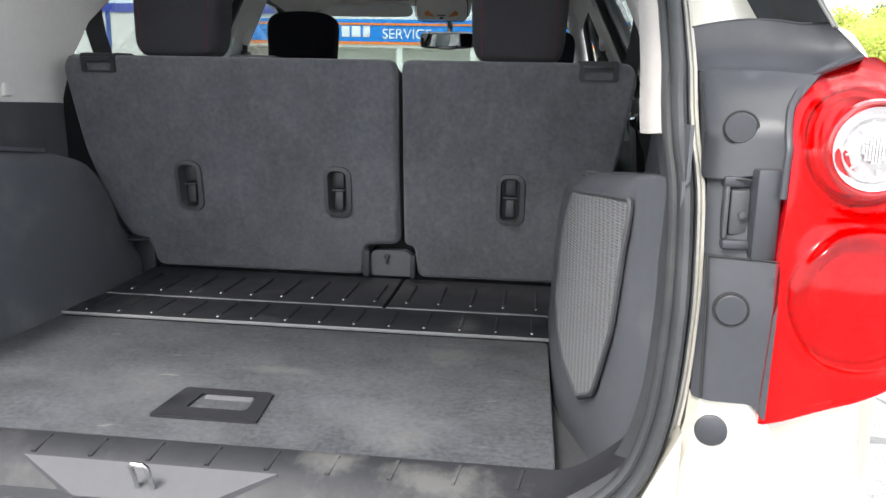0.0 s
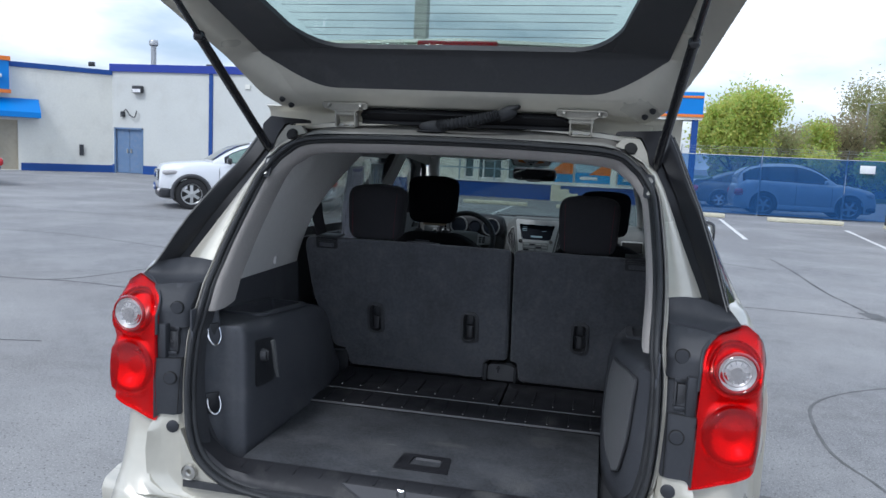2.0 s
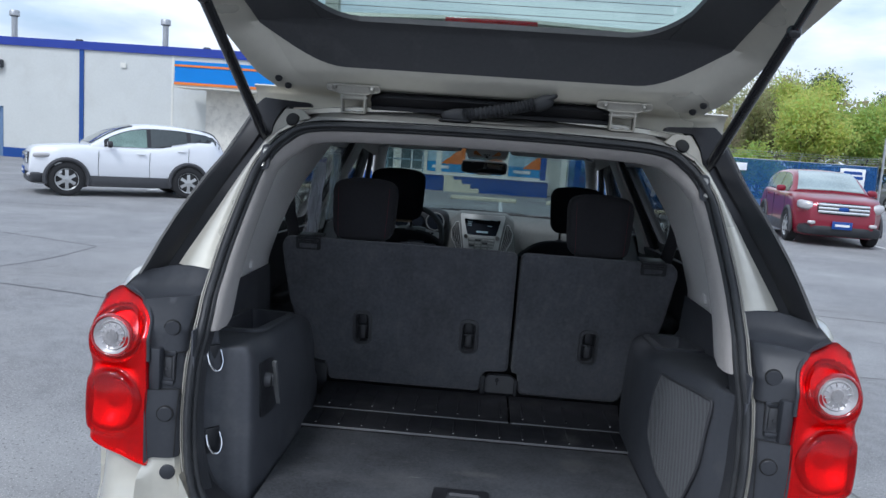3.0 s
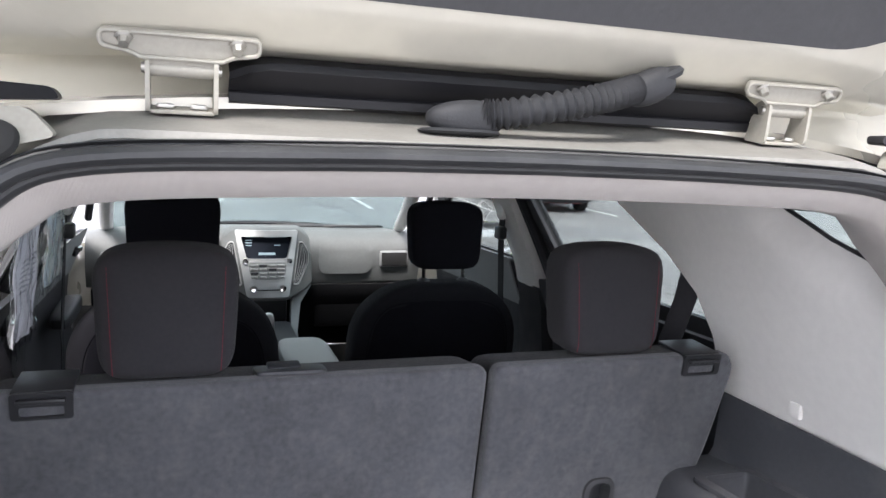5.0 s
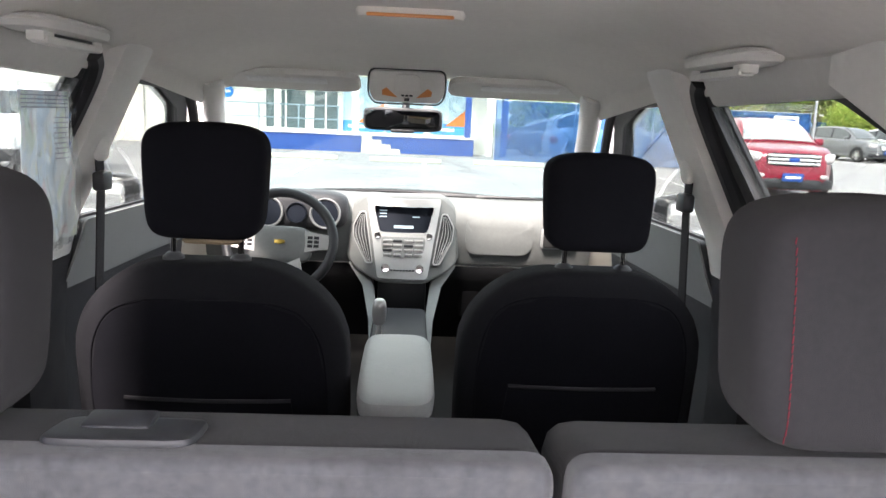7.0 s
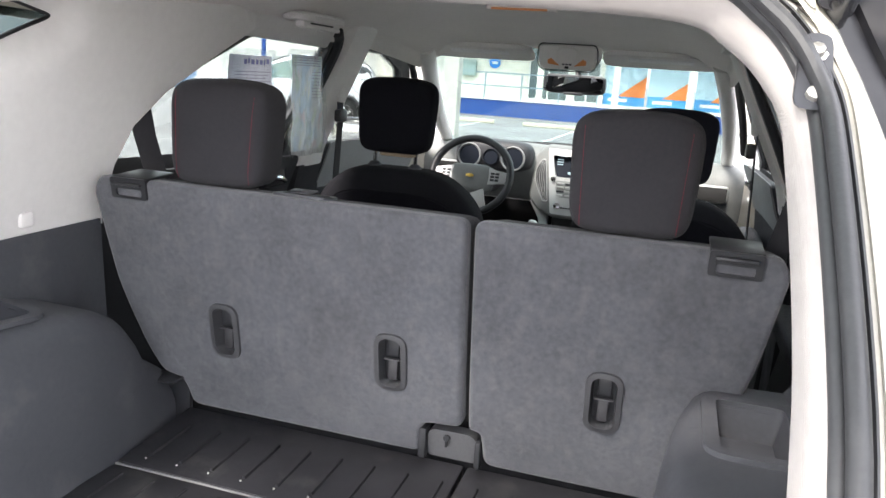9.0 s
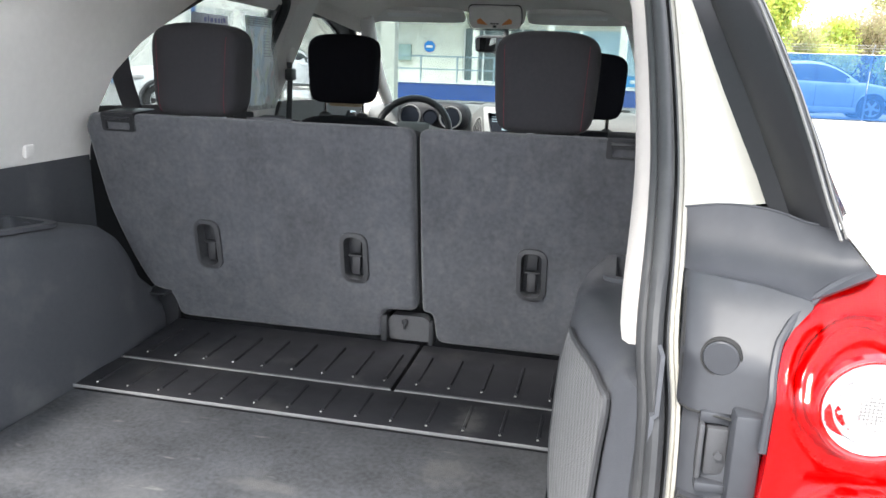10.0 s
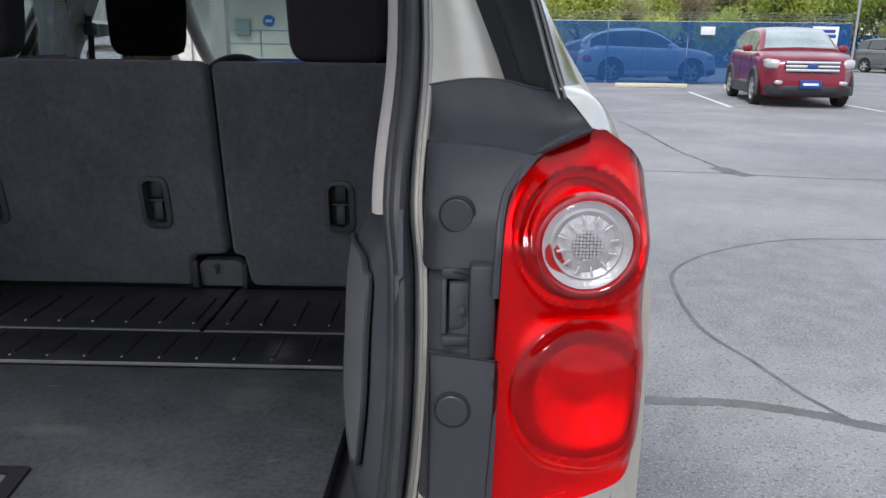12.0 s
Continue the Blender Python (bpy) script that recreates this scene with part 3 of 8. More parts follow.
    plate(bm, [(.636, .978), (.701, .970), (.703, 1.080), (.638, 1.070)], lambda x, z, s=s: gar(x, z) + V(0, 0.009, 0), V(0, 0.02, 0), step=0.02)
    bay = part("latch_bay", bm, GARNISH, suv)
    bm = bmesh.new()
    gy = gar(.690, 1.032).y
    box(bm, (s * .6905, gy + .006, 1.032), (.026, .032, .096), 0.005)
    box(bm, (s * .668, gar(.668, 1.064).y + .010, 1.064), (.034, .018, .012), 0.003)
    box(bm, (s * .668, gar(.668, 1.0).y + .010, .999), (.034, .018, .010), 0.003)
    part("bracket", bm, GARNISH, bay)
    bm = bmesh.new()
    gy = gar(.664, 1.032).y
    box(bm, (s * .668, gy + .010, 1.032), (.020, .016, .048), 0.003)
    box(bm, (s * .6535, gy + .006, 1.032), (.005, .016, .056), 0.002)
    lathe(bm, [(0.0001, 0.004), (0.004, 0.004), (0.004, -0.01)], Matrix.Translation((s * .670, gy + .002, 1.03)) @ pose(0, 0, 0, 90, 0, 0), 8)
    part("latch", bm, PLASTIC, bay)
    # shelf of the garnish under the pillar
    bm = bmesh.new()
    rows = []
    for i in range(17):
        u = i / 16
        x = .632 + (.797 - .632) * u
        xt = .632 + (.766 - .632) * u
        zb = interp(x, [.63, .735, .755, .80], [1.182, 1.176, 1.183, 1.200])
        zt = 1.236 + .008 * math.sin(min(1, u / .8) * math.pi * .9) - .003 * smoothstep(.6, 1, u)
        yb = gar(x, zb).y + .002 if x < .735 else interp(x, [.735, .755, .80], [gar(.735, 1.176).y + .002, .024, .044])
        yt = interp(u, [0, .3, .6, .85, 1], [.132, .124, .108, .082, .066])
        row = [V(s * x, yb + .016, zb - .006), V(s * x, yb + .002, zb - .003)]
        rows.append(row + [V(s * (x + (xt - x) * fz), yb + (yt - yb) * fy, zb + (zt - zb) * fz) for fy, fz in ((0, 0), (.15, .03), (.35, .09), (.55, .20), (.70, .36), (.82, .55), (.91, .75), (.97, .90), (1, 1))])
    grid(bm, rows, V(0, 0.02, -0.01))
    tube(bm, [q[-1] + V(0, .0005, -.001) for q in rows], .0014, 8)
    part("upper_garnish", bm, GARNISH, suv, "dark grey plastic shelf above the tail lamp")

    # painted shoulder between the lamp, the side glass and the body side
    bm = bmesh.new()
    rows = []
    for a, b, c, d in (((.797, .046, 1.200), (.822, .082, 1.190), (.843, .112, 1.164), (.866, .135, 1.108)),
                       ((.783, .058, 1.218), (.816, .092, 1.208), (.842, .140, 1.184), (.870, .160, 1.115)),
                       ((.769, .072, 1.234), (.808, .110, 1.226), (.838, .180, 1.200), (.872, .190, 1.120)),
                       ((.768, .130, 1.240), (.806, .165, 1.232), (.834, .225, 1.206), (.872, .240, 1.128)),
                       ((.772, .200, 1.243), (.810, .244, 1.237), (.832, .268, 1.216), (.870, .290, 1.140))):
        rows.append([V(s * p.x, p.y, p.z) for p in spline([a, b, c, d], 9)])
    rows = [[q for q in r] for r in zip(*[spline(col, 13) for col in zip(*rows)])]
    grid(bm, rows, V(0, .012, -.004))
    part("shoulder", bm, PAINT, suv, "champagne body shoulder above the lamp", sharp=60)

    # tail lamp
    lamp_z = [.814, .826, .836, .848, .868, .90, .94, .995, 1.028, 1.055, 1.085, 1.115, 1.139, 1.160, 1.180, 1.198]
    lamp_i = [.697, .697, .697, .697, .698, .700, .702, .703, .705, .706, .707, .709, .714, .728, .755, .800]
    lamp_o = [.703, .768, .800, .825, .850, .870, .887, .884, .872, .877, .884, .877, .866, .853, .837, .812]

    def lampy(x, z, u):
        y = -.046 + .020 * smoothstep(.08, .50, u) + 0.19 * smoothstep(.78, 1.15, u) ** 1.2 + interp(z, [.8, 1.0, 1.1, 1.20], [-.006, 0, .006, .080])
        d1 = math.hypot(x - .784, z - 1.103)
        d2 = math.hypot(x - .792, z - .948)
        y -= .013 * max(1 - smoothstep(.064, .092, d1), 1 - smoothstep(.066, .094, d2)) * smoothstep(.10, .35, u)
        y += -0.010 * (1 - smoothstep(.050, .070, d1)) + 0.007 * (1 - smoothstep(.040, .050, d1))
        y -= .006 * (1 - smoothstep(.072, .077, d2)) + .003 * (1 - smoothstep(.003, .006, abs(d1 - .062)))
        if d2 < .074:
            y -= .013 * math.cos(math.pi / 2 * d2 / .074)
        return y
    bm = bmesh.new()
    rows = []
    for i in range(109):
        z = .814 + (1.198 - .814) * i / 108
        xi, xo = interp(z, lamp_z, lamp_i), interp(z, lamp_z, lamp_o)
        rows.append([V(s * (xi + (xo - xi) * u), lampy(xi + (xo - xi) * u, z, (xi + (xo - xi) * u - .69) / .18), z) for u in [k / 66 for k in range(67)]])
    grid(bm, rows)
    lamp = part("tail_lamp", bm, LAMPGLASS, suv, "glossy red tail lamp with a round clear reversing lens")
    # reflector body behind the cover, with a dished lower chamber
    bm = bmesh.new()
    back = []
    for r in rows:
        row = []
        for p in r:
            dd = math.hypot(abs(p.x) - .792, p.z - .948)
            du = math.hypot(abs(p.x) - .784, p.z - 1.103)
            dep = .012 + .012 * smoothstep(.077, .071, dd) + .034 * (1 - smoothstep(.020, .071, dd)) + .014 * smoothstep(.064, .058, du) + .010 * smoothstep(.054, .048, du)
            row.append(p + V(0, dep, 0))
        back.append(row)
    grid(bm, back, V(-s * 0.004, 0.02, 0))
    part("lamp_reflector", bm, LAMPBASE, lamp)

    def chamber(cx, cz, r0, r1, s=s):
        """A dark ring that lies on the reflector."""
        bm = bmesh.new()
        ring = []
        for k in range(49):
            a = 2 * math.pi * k / 48
            row = []
            for q in range(6):
                r = r0(a) + (r1 - r0(a)) * q / 5
                x, z = cx + r * math.cos(a), cz + r * math.sin(a)
                dd, du = math.hypot(x - .792, z - .948), math.hypot(x - .784, z - 1.103)
                dep = .012 + .012 * smoothstep(.077, .071, dd) + .034 * (1 - smoothstep(.020, .071, dd)) + .014 * smoothstep(.064, .058, du) + .010 * smoothstep(.054, .048, du)
                row.append(V(s * x, lampy(x, z, (x - .69) / .18) + dep - .0025, z))
            ring.append(row)
        grid(bm, ring)
        part("chamber_ring", bm, LAMPDARK, lamp)
    chamber(.792, .948, lambda a: .055 - .009 * math.sin(a - .7), .0715)
    chamber(.784, 1.103, lambda a: .049, .0585)
    rim = [r[0] for r in rows] + [p for p in rows[-1]] + [r[-1] for r in reversed(rows)] + [p for p in reversed(rows[0])]
    bm = bmesh.new()
    loft(bm, [[p + V(0, -.001, 0) for p in rim], [p + V(0, .034, 0) for p in rim]], True, False)
    part("lamp_rim", bm, LAMPRED, lamp)
    c1 = V(s * .784, lampy(.784, 1.103, .52) - .006, 1.103)
    turn = Matrix.Translation(c1) @ pose(0, 0, 0, 90, 0, s * 2)
    bm = bmesh.new()
    lathe(bm, [(.0415, .000), (.0425, .004), (.0450, .006), (.0475, .005), (.0495, .000)], turn, 40, cap=False)
    part("lens_ring", bm, LAMPDARK, lamp)
    bm = bmesh.new()
    lathe(bm, [(.0415, .003), (.038, .006), (.028, .0085), (.014, .0100), (.0005, .0105)], turn, 40, cap=False)
    part("reversing_lens", bm, LAMPCLEAR, lamp, "clear round lens")
    bm = bmesh.new()
    lathe(bm, [(.0415, .004), (.0395, .003), (.034, -.001), (.032, .002), (.027, -.002), (.020, .000), (.0005, .001)], turn, 40, cap=False)
    part("reflector_bowl", bm, BOWL, lamp, "silver faceted reflector")
    for k in range(12):
        a = 2 * math.pi * k / 12 + 0.2
        bm = bmesh.new()
        box(bm, turn @ V(.0245 * math.cos(a), .0245 * math.sin(a), .0025), (.0035, .0022, .0085), 0.0005, turn.to_3x3().to_4x4() @ Matrix.Rotation(a, 4, "Z") @ pose(0, 0, 0, 0, 90, 0))
        part("reflector_facet", bm, FACET, lamp)
    bm = bmesh.new()
    for k in range(9):
        for j in range(9):
            if math.hypot(k - 4, j - 4) < 4.3:
                box(bm, turn @ V((k - 4) * .0032, (j - 4) * .0032, .0035), (.0025, .0025, .004), 0, turn.to_3x3().to_4x4())
    part("prism_field", bm, BOWL, lamp)
    # dark lip of the garnish round the lamp's inner shoulder
    bm = bmesh.new()
    tube(bm, [q[0] + V(-s * .004, .002, .002) for q in rows[66::2]], .0040, 8)
    part("lamp_lip", bm, GARNISH, suv)
    # painted edge of the quarter panel outside the lamp
    bm = bmesh.new()
    grid(bm, [[r[-1] + V(-s * .001, .008, 0), r[-1].lerp(V(s * body_x(.17, r[-1].z), .17, r[-1].z), .35) + V(s * .001, .004, 0), V(s * (body_x(.17, r[-1].z) + .002), .17, r[-1].z), V(s * (body_x(.24, r[-1].z) + .001), .24, r[-1].z)] for r in rows[13:90:2]], V(-s * .01, .01, 0))
    part("quarter_edge", bm, PAINT, suv)

# body side, with door lines, windows and wheel arches


def arch(cy, r=.39, n=13):
    return [(cy + r * math.cos(math.pi * k / (n - 1)), .34 + r * math.sin(math.pi * k / (n - 1))) for k in range(n)]


def arc_rev(cy):
    return list(reversed(arch(cy)))


QUARTER = rounded([(.30, 1.275), (.82, 1.235), (.97, 1.36), (.92, 1.54), (.62, 1.55), (.47, 1.46)], .04)
REARWIN = rounded([(1.02, 1.215), (1.90, 1.185), (2.00, 1.555), (1.48, 1.565), (1.10, 1.37)], .03)
FRONTWIN = rounded([(2.12, 1.18), (3.22, 1.15), (3.02, 1.33), (2.74, 1.50), (2.50, 1.555), (2.20, 1.56)], .03)
SIDE = [(.13, .46), (.30, .36)] + [(p[0], max(p[1], .34)) for p in arc_rev(.80)] + [(1.3, .30), (3.1, .30)] + [(p[0], max(p[1], .34)) for p in arc_rev(3.66)] + [
    (4.20, .42), (4.36, .60), (4.30, .86), (3.95, 1.01), (3.55, 1.10), (3.05, 1.42), (2.80, 1.555), (2.40, 1.640), (1.6, 1.665), (.90, 1.650), (.60, 1.615), (.47, 1.50), (.27, 1.30), (.175, 1.215), (.165, 1.15), (.15, 1.0), (.14, .82)]
for s in (1, -1):
    bm = bmesh.new()
    plate(bm, SIDE, lambda y, z, s=s: V(s * body_x(y, z), y, z), V(-s * 0.025, 0, 0), [QUARTER, REARWIN, FRONTWIN], step=0.09)
    shell = part("body_side", bm, PAINT, suv, sharp=30)
    for nm, win, m in (("quarter_window", QUARTER, PRIVACY), ("rear_door_window", REARWIN, WINDOW), ("front_door_window", FRONTWIN, WINDOW)):
        bm = bmesh.new()
        plate(bm, shrink(win, -0.006), lambda y, z, s=s: V(s * (body_x(y, z) - 0.016), y, z), V(-s * 0.004, 0, 0), step=0.12)
        g = part(nm, bm, m, shell)
        g.visible_shadow = False
        bm = bmesh.new()
        plate(bm, shrink(win, -0.022), lambda y, z, s=s: V(s * (body_x(y, z) + 0.002), y, z), V(-s * 0.010, 0, 0), [shrink(win, 0.014)], step=0.06)
        part("window_frame", bm, GLOSSBLACK, shell)
        if nm != "quarter_window":
            bm = bmesh.new()
            plate(bm, shrink(win, -0.034), lambda y, z, s=s: V(s * (body_x(y, z) - 0.034), y, z), V(-s * 0.006, 0, 0), [shrink(win, 0.020)], step=0.06)
            rv = dense(win, .06)
            loft(bm, [[V(s * (body_x(a, b) - d), a, b) for a, b in shrink(rv, e)] for d, e in ((.040, .020), (.030, .010), (.019, .004), (.001, .003))], True, False)
            part("window_surround", bm, PLASTIC, shell)
    for cut in ([(2.03, .42), (2.03, 1.17)], [(1.12, .80), (1.02, 1.2)], [(3.18, .45), (3.20, .9), (3.26, 1.14)]):
        bm = bmesh.new()
        tube(bm, [V(s * (body_x(p.x, p.y) + 0.0005), p.x, p.y) for p in spline([(a, b, 0) for a, b in cut], 9)], 0.003, 5)
        part("door_gap", bm, RUBBER, shell)
    for y in (1.20, 2.20):
        bm = bmesh.new()
        tube(bm, spline([V(s * (body_x(y, 1.05) + d), y + o, 1.05) for o, d in ((0, 0), (.02, .03), (.10, .04), (.18, .03), (.2, 0))], 12), 0.011, 8)
        part("door_handle", bm, PAINT, shell)


def wheel(parent, x, y, r, s, spokes=5, width=.22):
    """A tyre with a spoked rim, facing the side s."""
    m = Matrix.Translation((x, y, r)) @ Matrix.Rotation(radians(90) * s, 4, "Y")
    bm = bmesh.new()
    lathe(bm, [(r * .66, -width), (r * .92, -width), (r * .985, -width * .92), (r, -width * .75), (r, -width * .2), (r * .985, -.012), (r * .93, .004), (r * .72, .006), (r * .66, -.004)], m, 36, cap=False)
    ty = part("wheel", bm, TYRE, parent, "black tyre on a silver alloy rim")
    bm = bmesh.new()
    lathe(bm, [(r * .66, .0), (r * .64, -.012), (r * .60, -.02), (r * .60, -width * .8)], m, 36, cap=False)
    for k in range(spokes):
        q = m @ Matrix.Rotation(2 * math.pi * k / spokes, 4, "Z")
        loft(bm, [[q @ V(a, b, c) for a, b, c in ((d, -w, h), (d, w, h), (d, w * .8, h - .05), (d, -w * .8, h - .05))] for d, w, h in ((r * .08, r * .13, .0), (r * .3, r * .09, -.004), (r * .5, r * .10, -.012), (r * .63, r * .13, -.018))])
    lathe(bm, [(.0005, .004), (r * .13, .002), (r * .17, -.01), (r * .17, -.05)], m, 16, cap=False)
    part("rim", bm, SILVERTRIM, ty)
    bm = bmesh.new()
    lathe(bm, [(.0005, -.09), (r * .6, -.09), (r * .6, -.095)], m, 24, cap=False)
    part("brake_disc", bm, UNDER, ty)


for s in (1, -1):
    for y in (.80, 3.66):
        wheel(suv, s * .895, y, .345, s)

# floor pan and wheel housings
bm = bmesh.new()
box(bm, (0, 2.1, .36), (1.60, 3.9, .06), 0.02)
for y in (.80, 3.66):
    for s in (1, -1):
        rings = []
        for k in range(9):
            a = math.pi * k / 8
            rings.append([V(s * x, y + .40 * math.cos(a), .34 + .40 * math.sin(a)) for x in (.66, .86)])
        grid(bm, rings)
part("floor_pan", bm, UNDER, suv)

# roof skin
bm = bmesh.new()
rows = []
for i in range(17):
    y = .53 + (2.92 - .53) * i / 16
    zc = interp(y, [.5, .8, 1.3, 1.8, 2.3, 2.92], [1.668, 1.700, 1.722, 1.725, 1.715, 1.650])
    rows.append([V(x, y, zc - .05 * abs(x / .66) ** 2.6) for x in [-.665 + 1.33 * k / 18 for k in range(19)]])
grid(bm, rows, V(0, 0, -0.012))
part("roof", bm, PAINT, suv, "champagne roof")
for s in (1, -1):
    bm = bmesh.new()
    tube(bm, spline([(s * .60, .75, 1.675), (s * .60, .82, 1.735), (s * .60, 1.6, 1.765), (s * .60, 2.4, 1.745), (s * .60, 2.5, 1.69)], 24), 0.014, 8)
    part("roof_rail", bm, GLOSSBLACK, suv)

# windshield, bonnet, nose
bm = bmesh.new()
rows = []
for i in range(9):
    u = i / 8
    y, z = 2.90 + (3.80 - 2.90) * u, 1.648 + (1.125 - 1.648) * u + 0.03 * math.sin(u * math.pi)
    hw = .60 + .14 * u
    rows.append([V(hw * k / 8, y - 0.20 * (k / 8) ** 2 * (0.4 + .6 * u), z - 0.03 * (k / 8) ** 2) for k in range(-8, 9)])
grid(bm, rows, V(0, 0.004, 0.004))
ws = part("windshield", bm, WINDSHIELD, suv, "green-tinted windshield")
ws.visible_shadow = False
bm = bmesh.new()
rows = []
for i in range(13):
    u = i / 12
    y = 3.62 + .80 * u
    rows.append([V(.84 * (1 - .12 * u) * k / 10, y + .12 * (1 - (k / 10) ** 2) * 1.0 - .05, 1.110 - .02 * u - .14 * u ** 3 - .05 * (k / 10) ** 4) for k in range(-10, 11)])
grid(bm, rows, V(0, 0, -0.02))
part("bonnet", bm, PAINT, suv)
bm = bmesh.new()
rows = []
for i in range(13):
    z = .28 + (.95 - .28) * i / 12
    rows.append([V(.86 * math.sin(a), 3.95 + .60 * math.cos(a) ** .7 - .08 * abs(z - .6), z) for a in [(-1 + 2 * k / 20) * math.pi / 2 * .98 for k in range(21)]])
grid(bm, rows, 0.02)
part("front_bumper", bm, PAINT, suv)
for s in (1, -1):
    bm = bmesh.new()
    soft_box(bm, (s * .66, 4.28, .86), (.30, .34, .16), 3)
    part("headlamp", bm, CHROME, suv)
    bm = bmesh.new()
    tube(bm, [V(s * .1 + s * .04, 3.66, 1.135), V(s * .14 + .25, 3.60, 1.150), V(s * .14 + .50, 3.62, 1.146)], 0.008, 6)
    part("wiper", bm, RUBBER, suv)
    # door mirror
    bm = bmesh.new()
    soft_box(bm, (s * 1.02, 3.02, 1.17), (.22, .10, .155), 4)
    tube(bm, [V(s * .86, 3.05, 1.13), V(s * .95, 3.04, 1.13)], 0.03, 8)
    dm = part("door_mirror", bm, GLOSSBLACK, suv)
    bm = bmesh.new()
    box(bm, (s * 1.02, 2.966, 1.17), (.17, .006, .115), 0.02)
    part("mirror_glass", bm, CHROME, dm)

# rear bumper with its step pad, and the quarter corners under the lamps


def bump_y(x, z):
    e = smoothstep(.55, .93, abs(x))
    return interp(z, [.28, .40, .55, .575, .60], [-.10, -.155, -.165, -.15, -.05]) + .20 * e * e


bm = bmesh.new()
rows = []
for z in (.28, .34, .40, .46, .52, .55, .565, .576, .590):
    rows.append([V(x * (1 if abs(x) < .9 else 1), bump_y(x, z), z) for x in [-.93 + 1.86 * k / 40 for k in range(41)]])
grid(bm, rows, V(0, 0.03, 0))
part("rear_bumper", bm, PAINT, suv, "champagne rear bumper")
bm = bmesh.new()
rows = []
for v in (0, .12, .5, .88, 1):
    rows.append([V(x, -.150 + .100 * v + .10 * smoothstep(.4, .8, abs(x)) ** 2, .583 + .012 * v + (0.006 if 0 < v < 1 else 0)) for x in [-.66 + 1.32 * k / 24 for k in range(25)]])
grid(bm, rows, V(0, 0, -0.02))
part("step_pad", bm, PLASTIC, suv, "black plastic bumper step pad")
# sill below the seal
bm = bmesh.new()
rows = []
for k in range(33):
    x = -.62 + 1.24 * k / 32
    zt = interp(abs(x), [0, .2, .4, .5, .573, .62], [.615, .617, .633, .655, .70, .80])
    rows.append([V(x, -.045 - .012 * (1 - v), zt + (min(.590, zt - .02) - zt) * v) for v in (0, .3, .6, 1)])
grid(bm, rows, V(0, 0.03, 0))
part("rear_sill", bm, PAINT, suv)
for s in (1, -1):
    bm = bmesh.new()
    rows = []
    for i in range(15):
        z = .42 + (.820 - .42) * i / 14
        row = []
        for k in range(23):
            u = k / 22
            x0 = interp(z, [.42, .59, .62, .66, .73, .80, .82], [.50, .52, .66, .712, .717, .709, .705])
            x = x0 + (.903 - x0) * u
            y = -.050 - interp(z, [.42, .58, .66, .80], [.10, .07, .026, .016]) * smoothstep(.62, .71, x) + .22 * smoothstep(.74, .915, x) ** 2 + .042 * smoothstep(.60, .81, z)
            zz = z + interp(x, [.70, .745, .77, .80, .825, .85, .868, .903], [0, .003, .010, .020, .032, .052, .084, .105]) * smoothstep(.70, .818, z)
            row.append(V(s * x, y, zz))
        rows.append(row)
    grid(bm, rows, V(-s * .005, 0.03, 0))
    q = part("quarter_corner", bm, PAINT, suv, "champagne quarter panel under the lamp")
    bm = bmesh.new()
    lathe(bm, [(0.0005, 0.0035), (0.014, 0.003), (0.017, 0.001), (0.0175, -0.004)], Matrix.Translation((s * .653, -.041, .798)) @ pose(0, 0, 0, 90, 0, -s * 12), 24)
    part("rubber_plug", bm, GARNISH, q)
    # painted jamb between the seal and the corner, folded along a crease
    bm = bmesh.new()
    rows = []
    for i in range(15):
        z = .60 + (.838 - .60) * i / 14
        x0 = interp(z, [.60, .66, .70, .74, .80, .842], [.505, .545, .580, .612, .628, .630])
        x1 = interp(z, [.60, .62, .66, .73, .80, .82, .842], [.60, .664, .714, .719, .711, .706, .700])
        xc = x0 + (x1 - x0) * .68
        rows.append([V(s * x, interp(x, [x0, x0 + .01, xc, x1], [-.026, -.036, interp(z, [.80, .838], [-.046, -.038]), interp(z, [.79, .825], [-.068, -.038])]), z) for x in (x0, x0 + .01, x0 + .02, (x0 + xc) / 2, xc - .003, xc + .003, (xc + x1) / 2, x1)])
    grid(bm, rows, V(0, .012, 0))
    part("jamb_panel", bm, PAINT, suv, "champagne jamb below the lamp garnish", sharp=25)
    bm = bmesh.new()
    lathe(bm, [(0.006, 0.0), (0.009, 0.004), (0.012, 0.004), (0.019, 0.002), (0.021, 0.006), (0.022, -0.002)], Matrix.Translation((s * .590, -.062, .685)) @ pose(0, 0, 0, 90, 0, 0), 24, cap=False)
    part("body_bolt", bm, STEEL, q)

# ---------------------------------------------------------------- raised tailgate
GP = [(.548, 1.706), (.500, 1.713), (.462, 1.748), (.388, 1.874), (-.08, 2.062), (-.14, 2.066), (-.47, 2.09), (-.55, 2.06)]
GE = [(.535, 1.690), (.495, 1.700), (.43, 1.735), (.300, 1.835), (-.02, 1.962), (-.12, 1.990), (-.45, 2.06), (-.52, 2.04)]
GW = [.56, .585, .630, .690, .745, .750, .70, .62]
GT = [.40, .47, .535, .600, .655, .66, .60, .5]
GG = [.30, .36, .400, .445, .565, .56, .5, .4]


def gate_row(t):
    i = min(int(t), 6)
    k = t - i

    def mixp(L):
        a, b = L[i], L[i + 1]
        return (a[0] + (b[0] - a[0]) * k, a[1] + (b[1] - a[1]) * k) if isinstance(a, tuple) else a + (b - a) * k
    return mixp(GP), mixp(GE), mixp(GW), mixp(GT), mixp(GG)


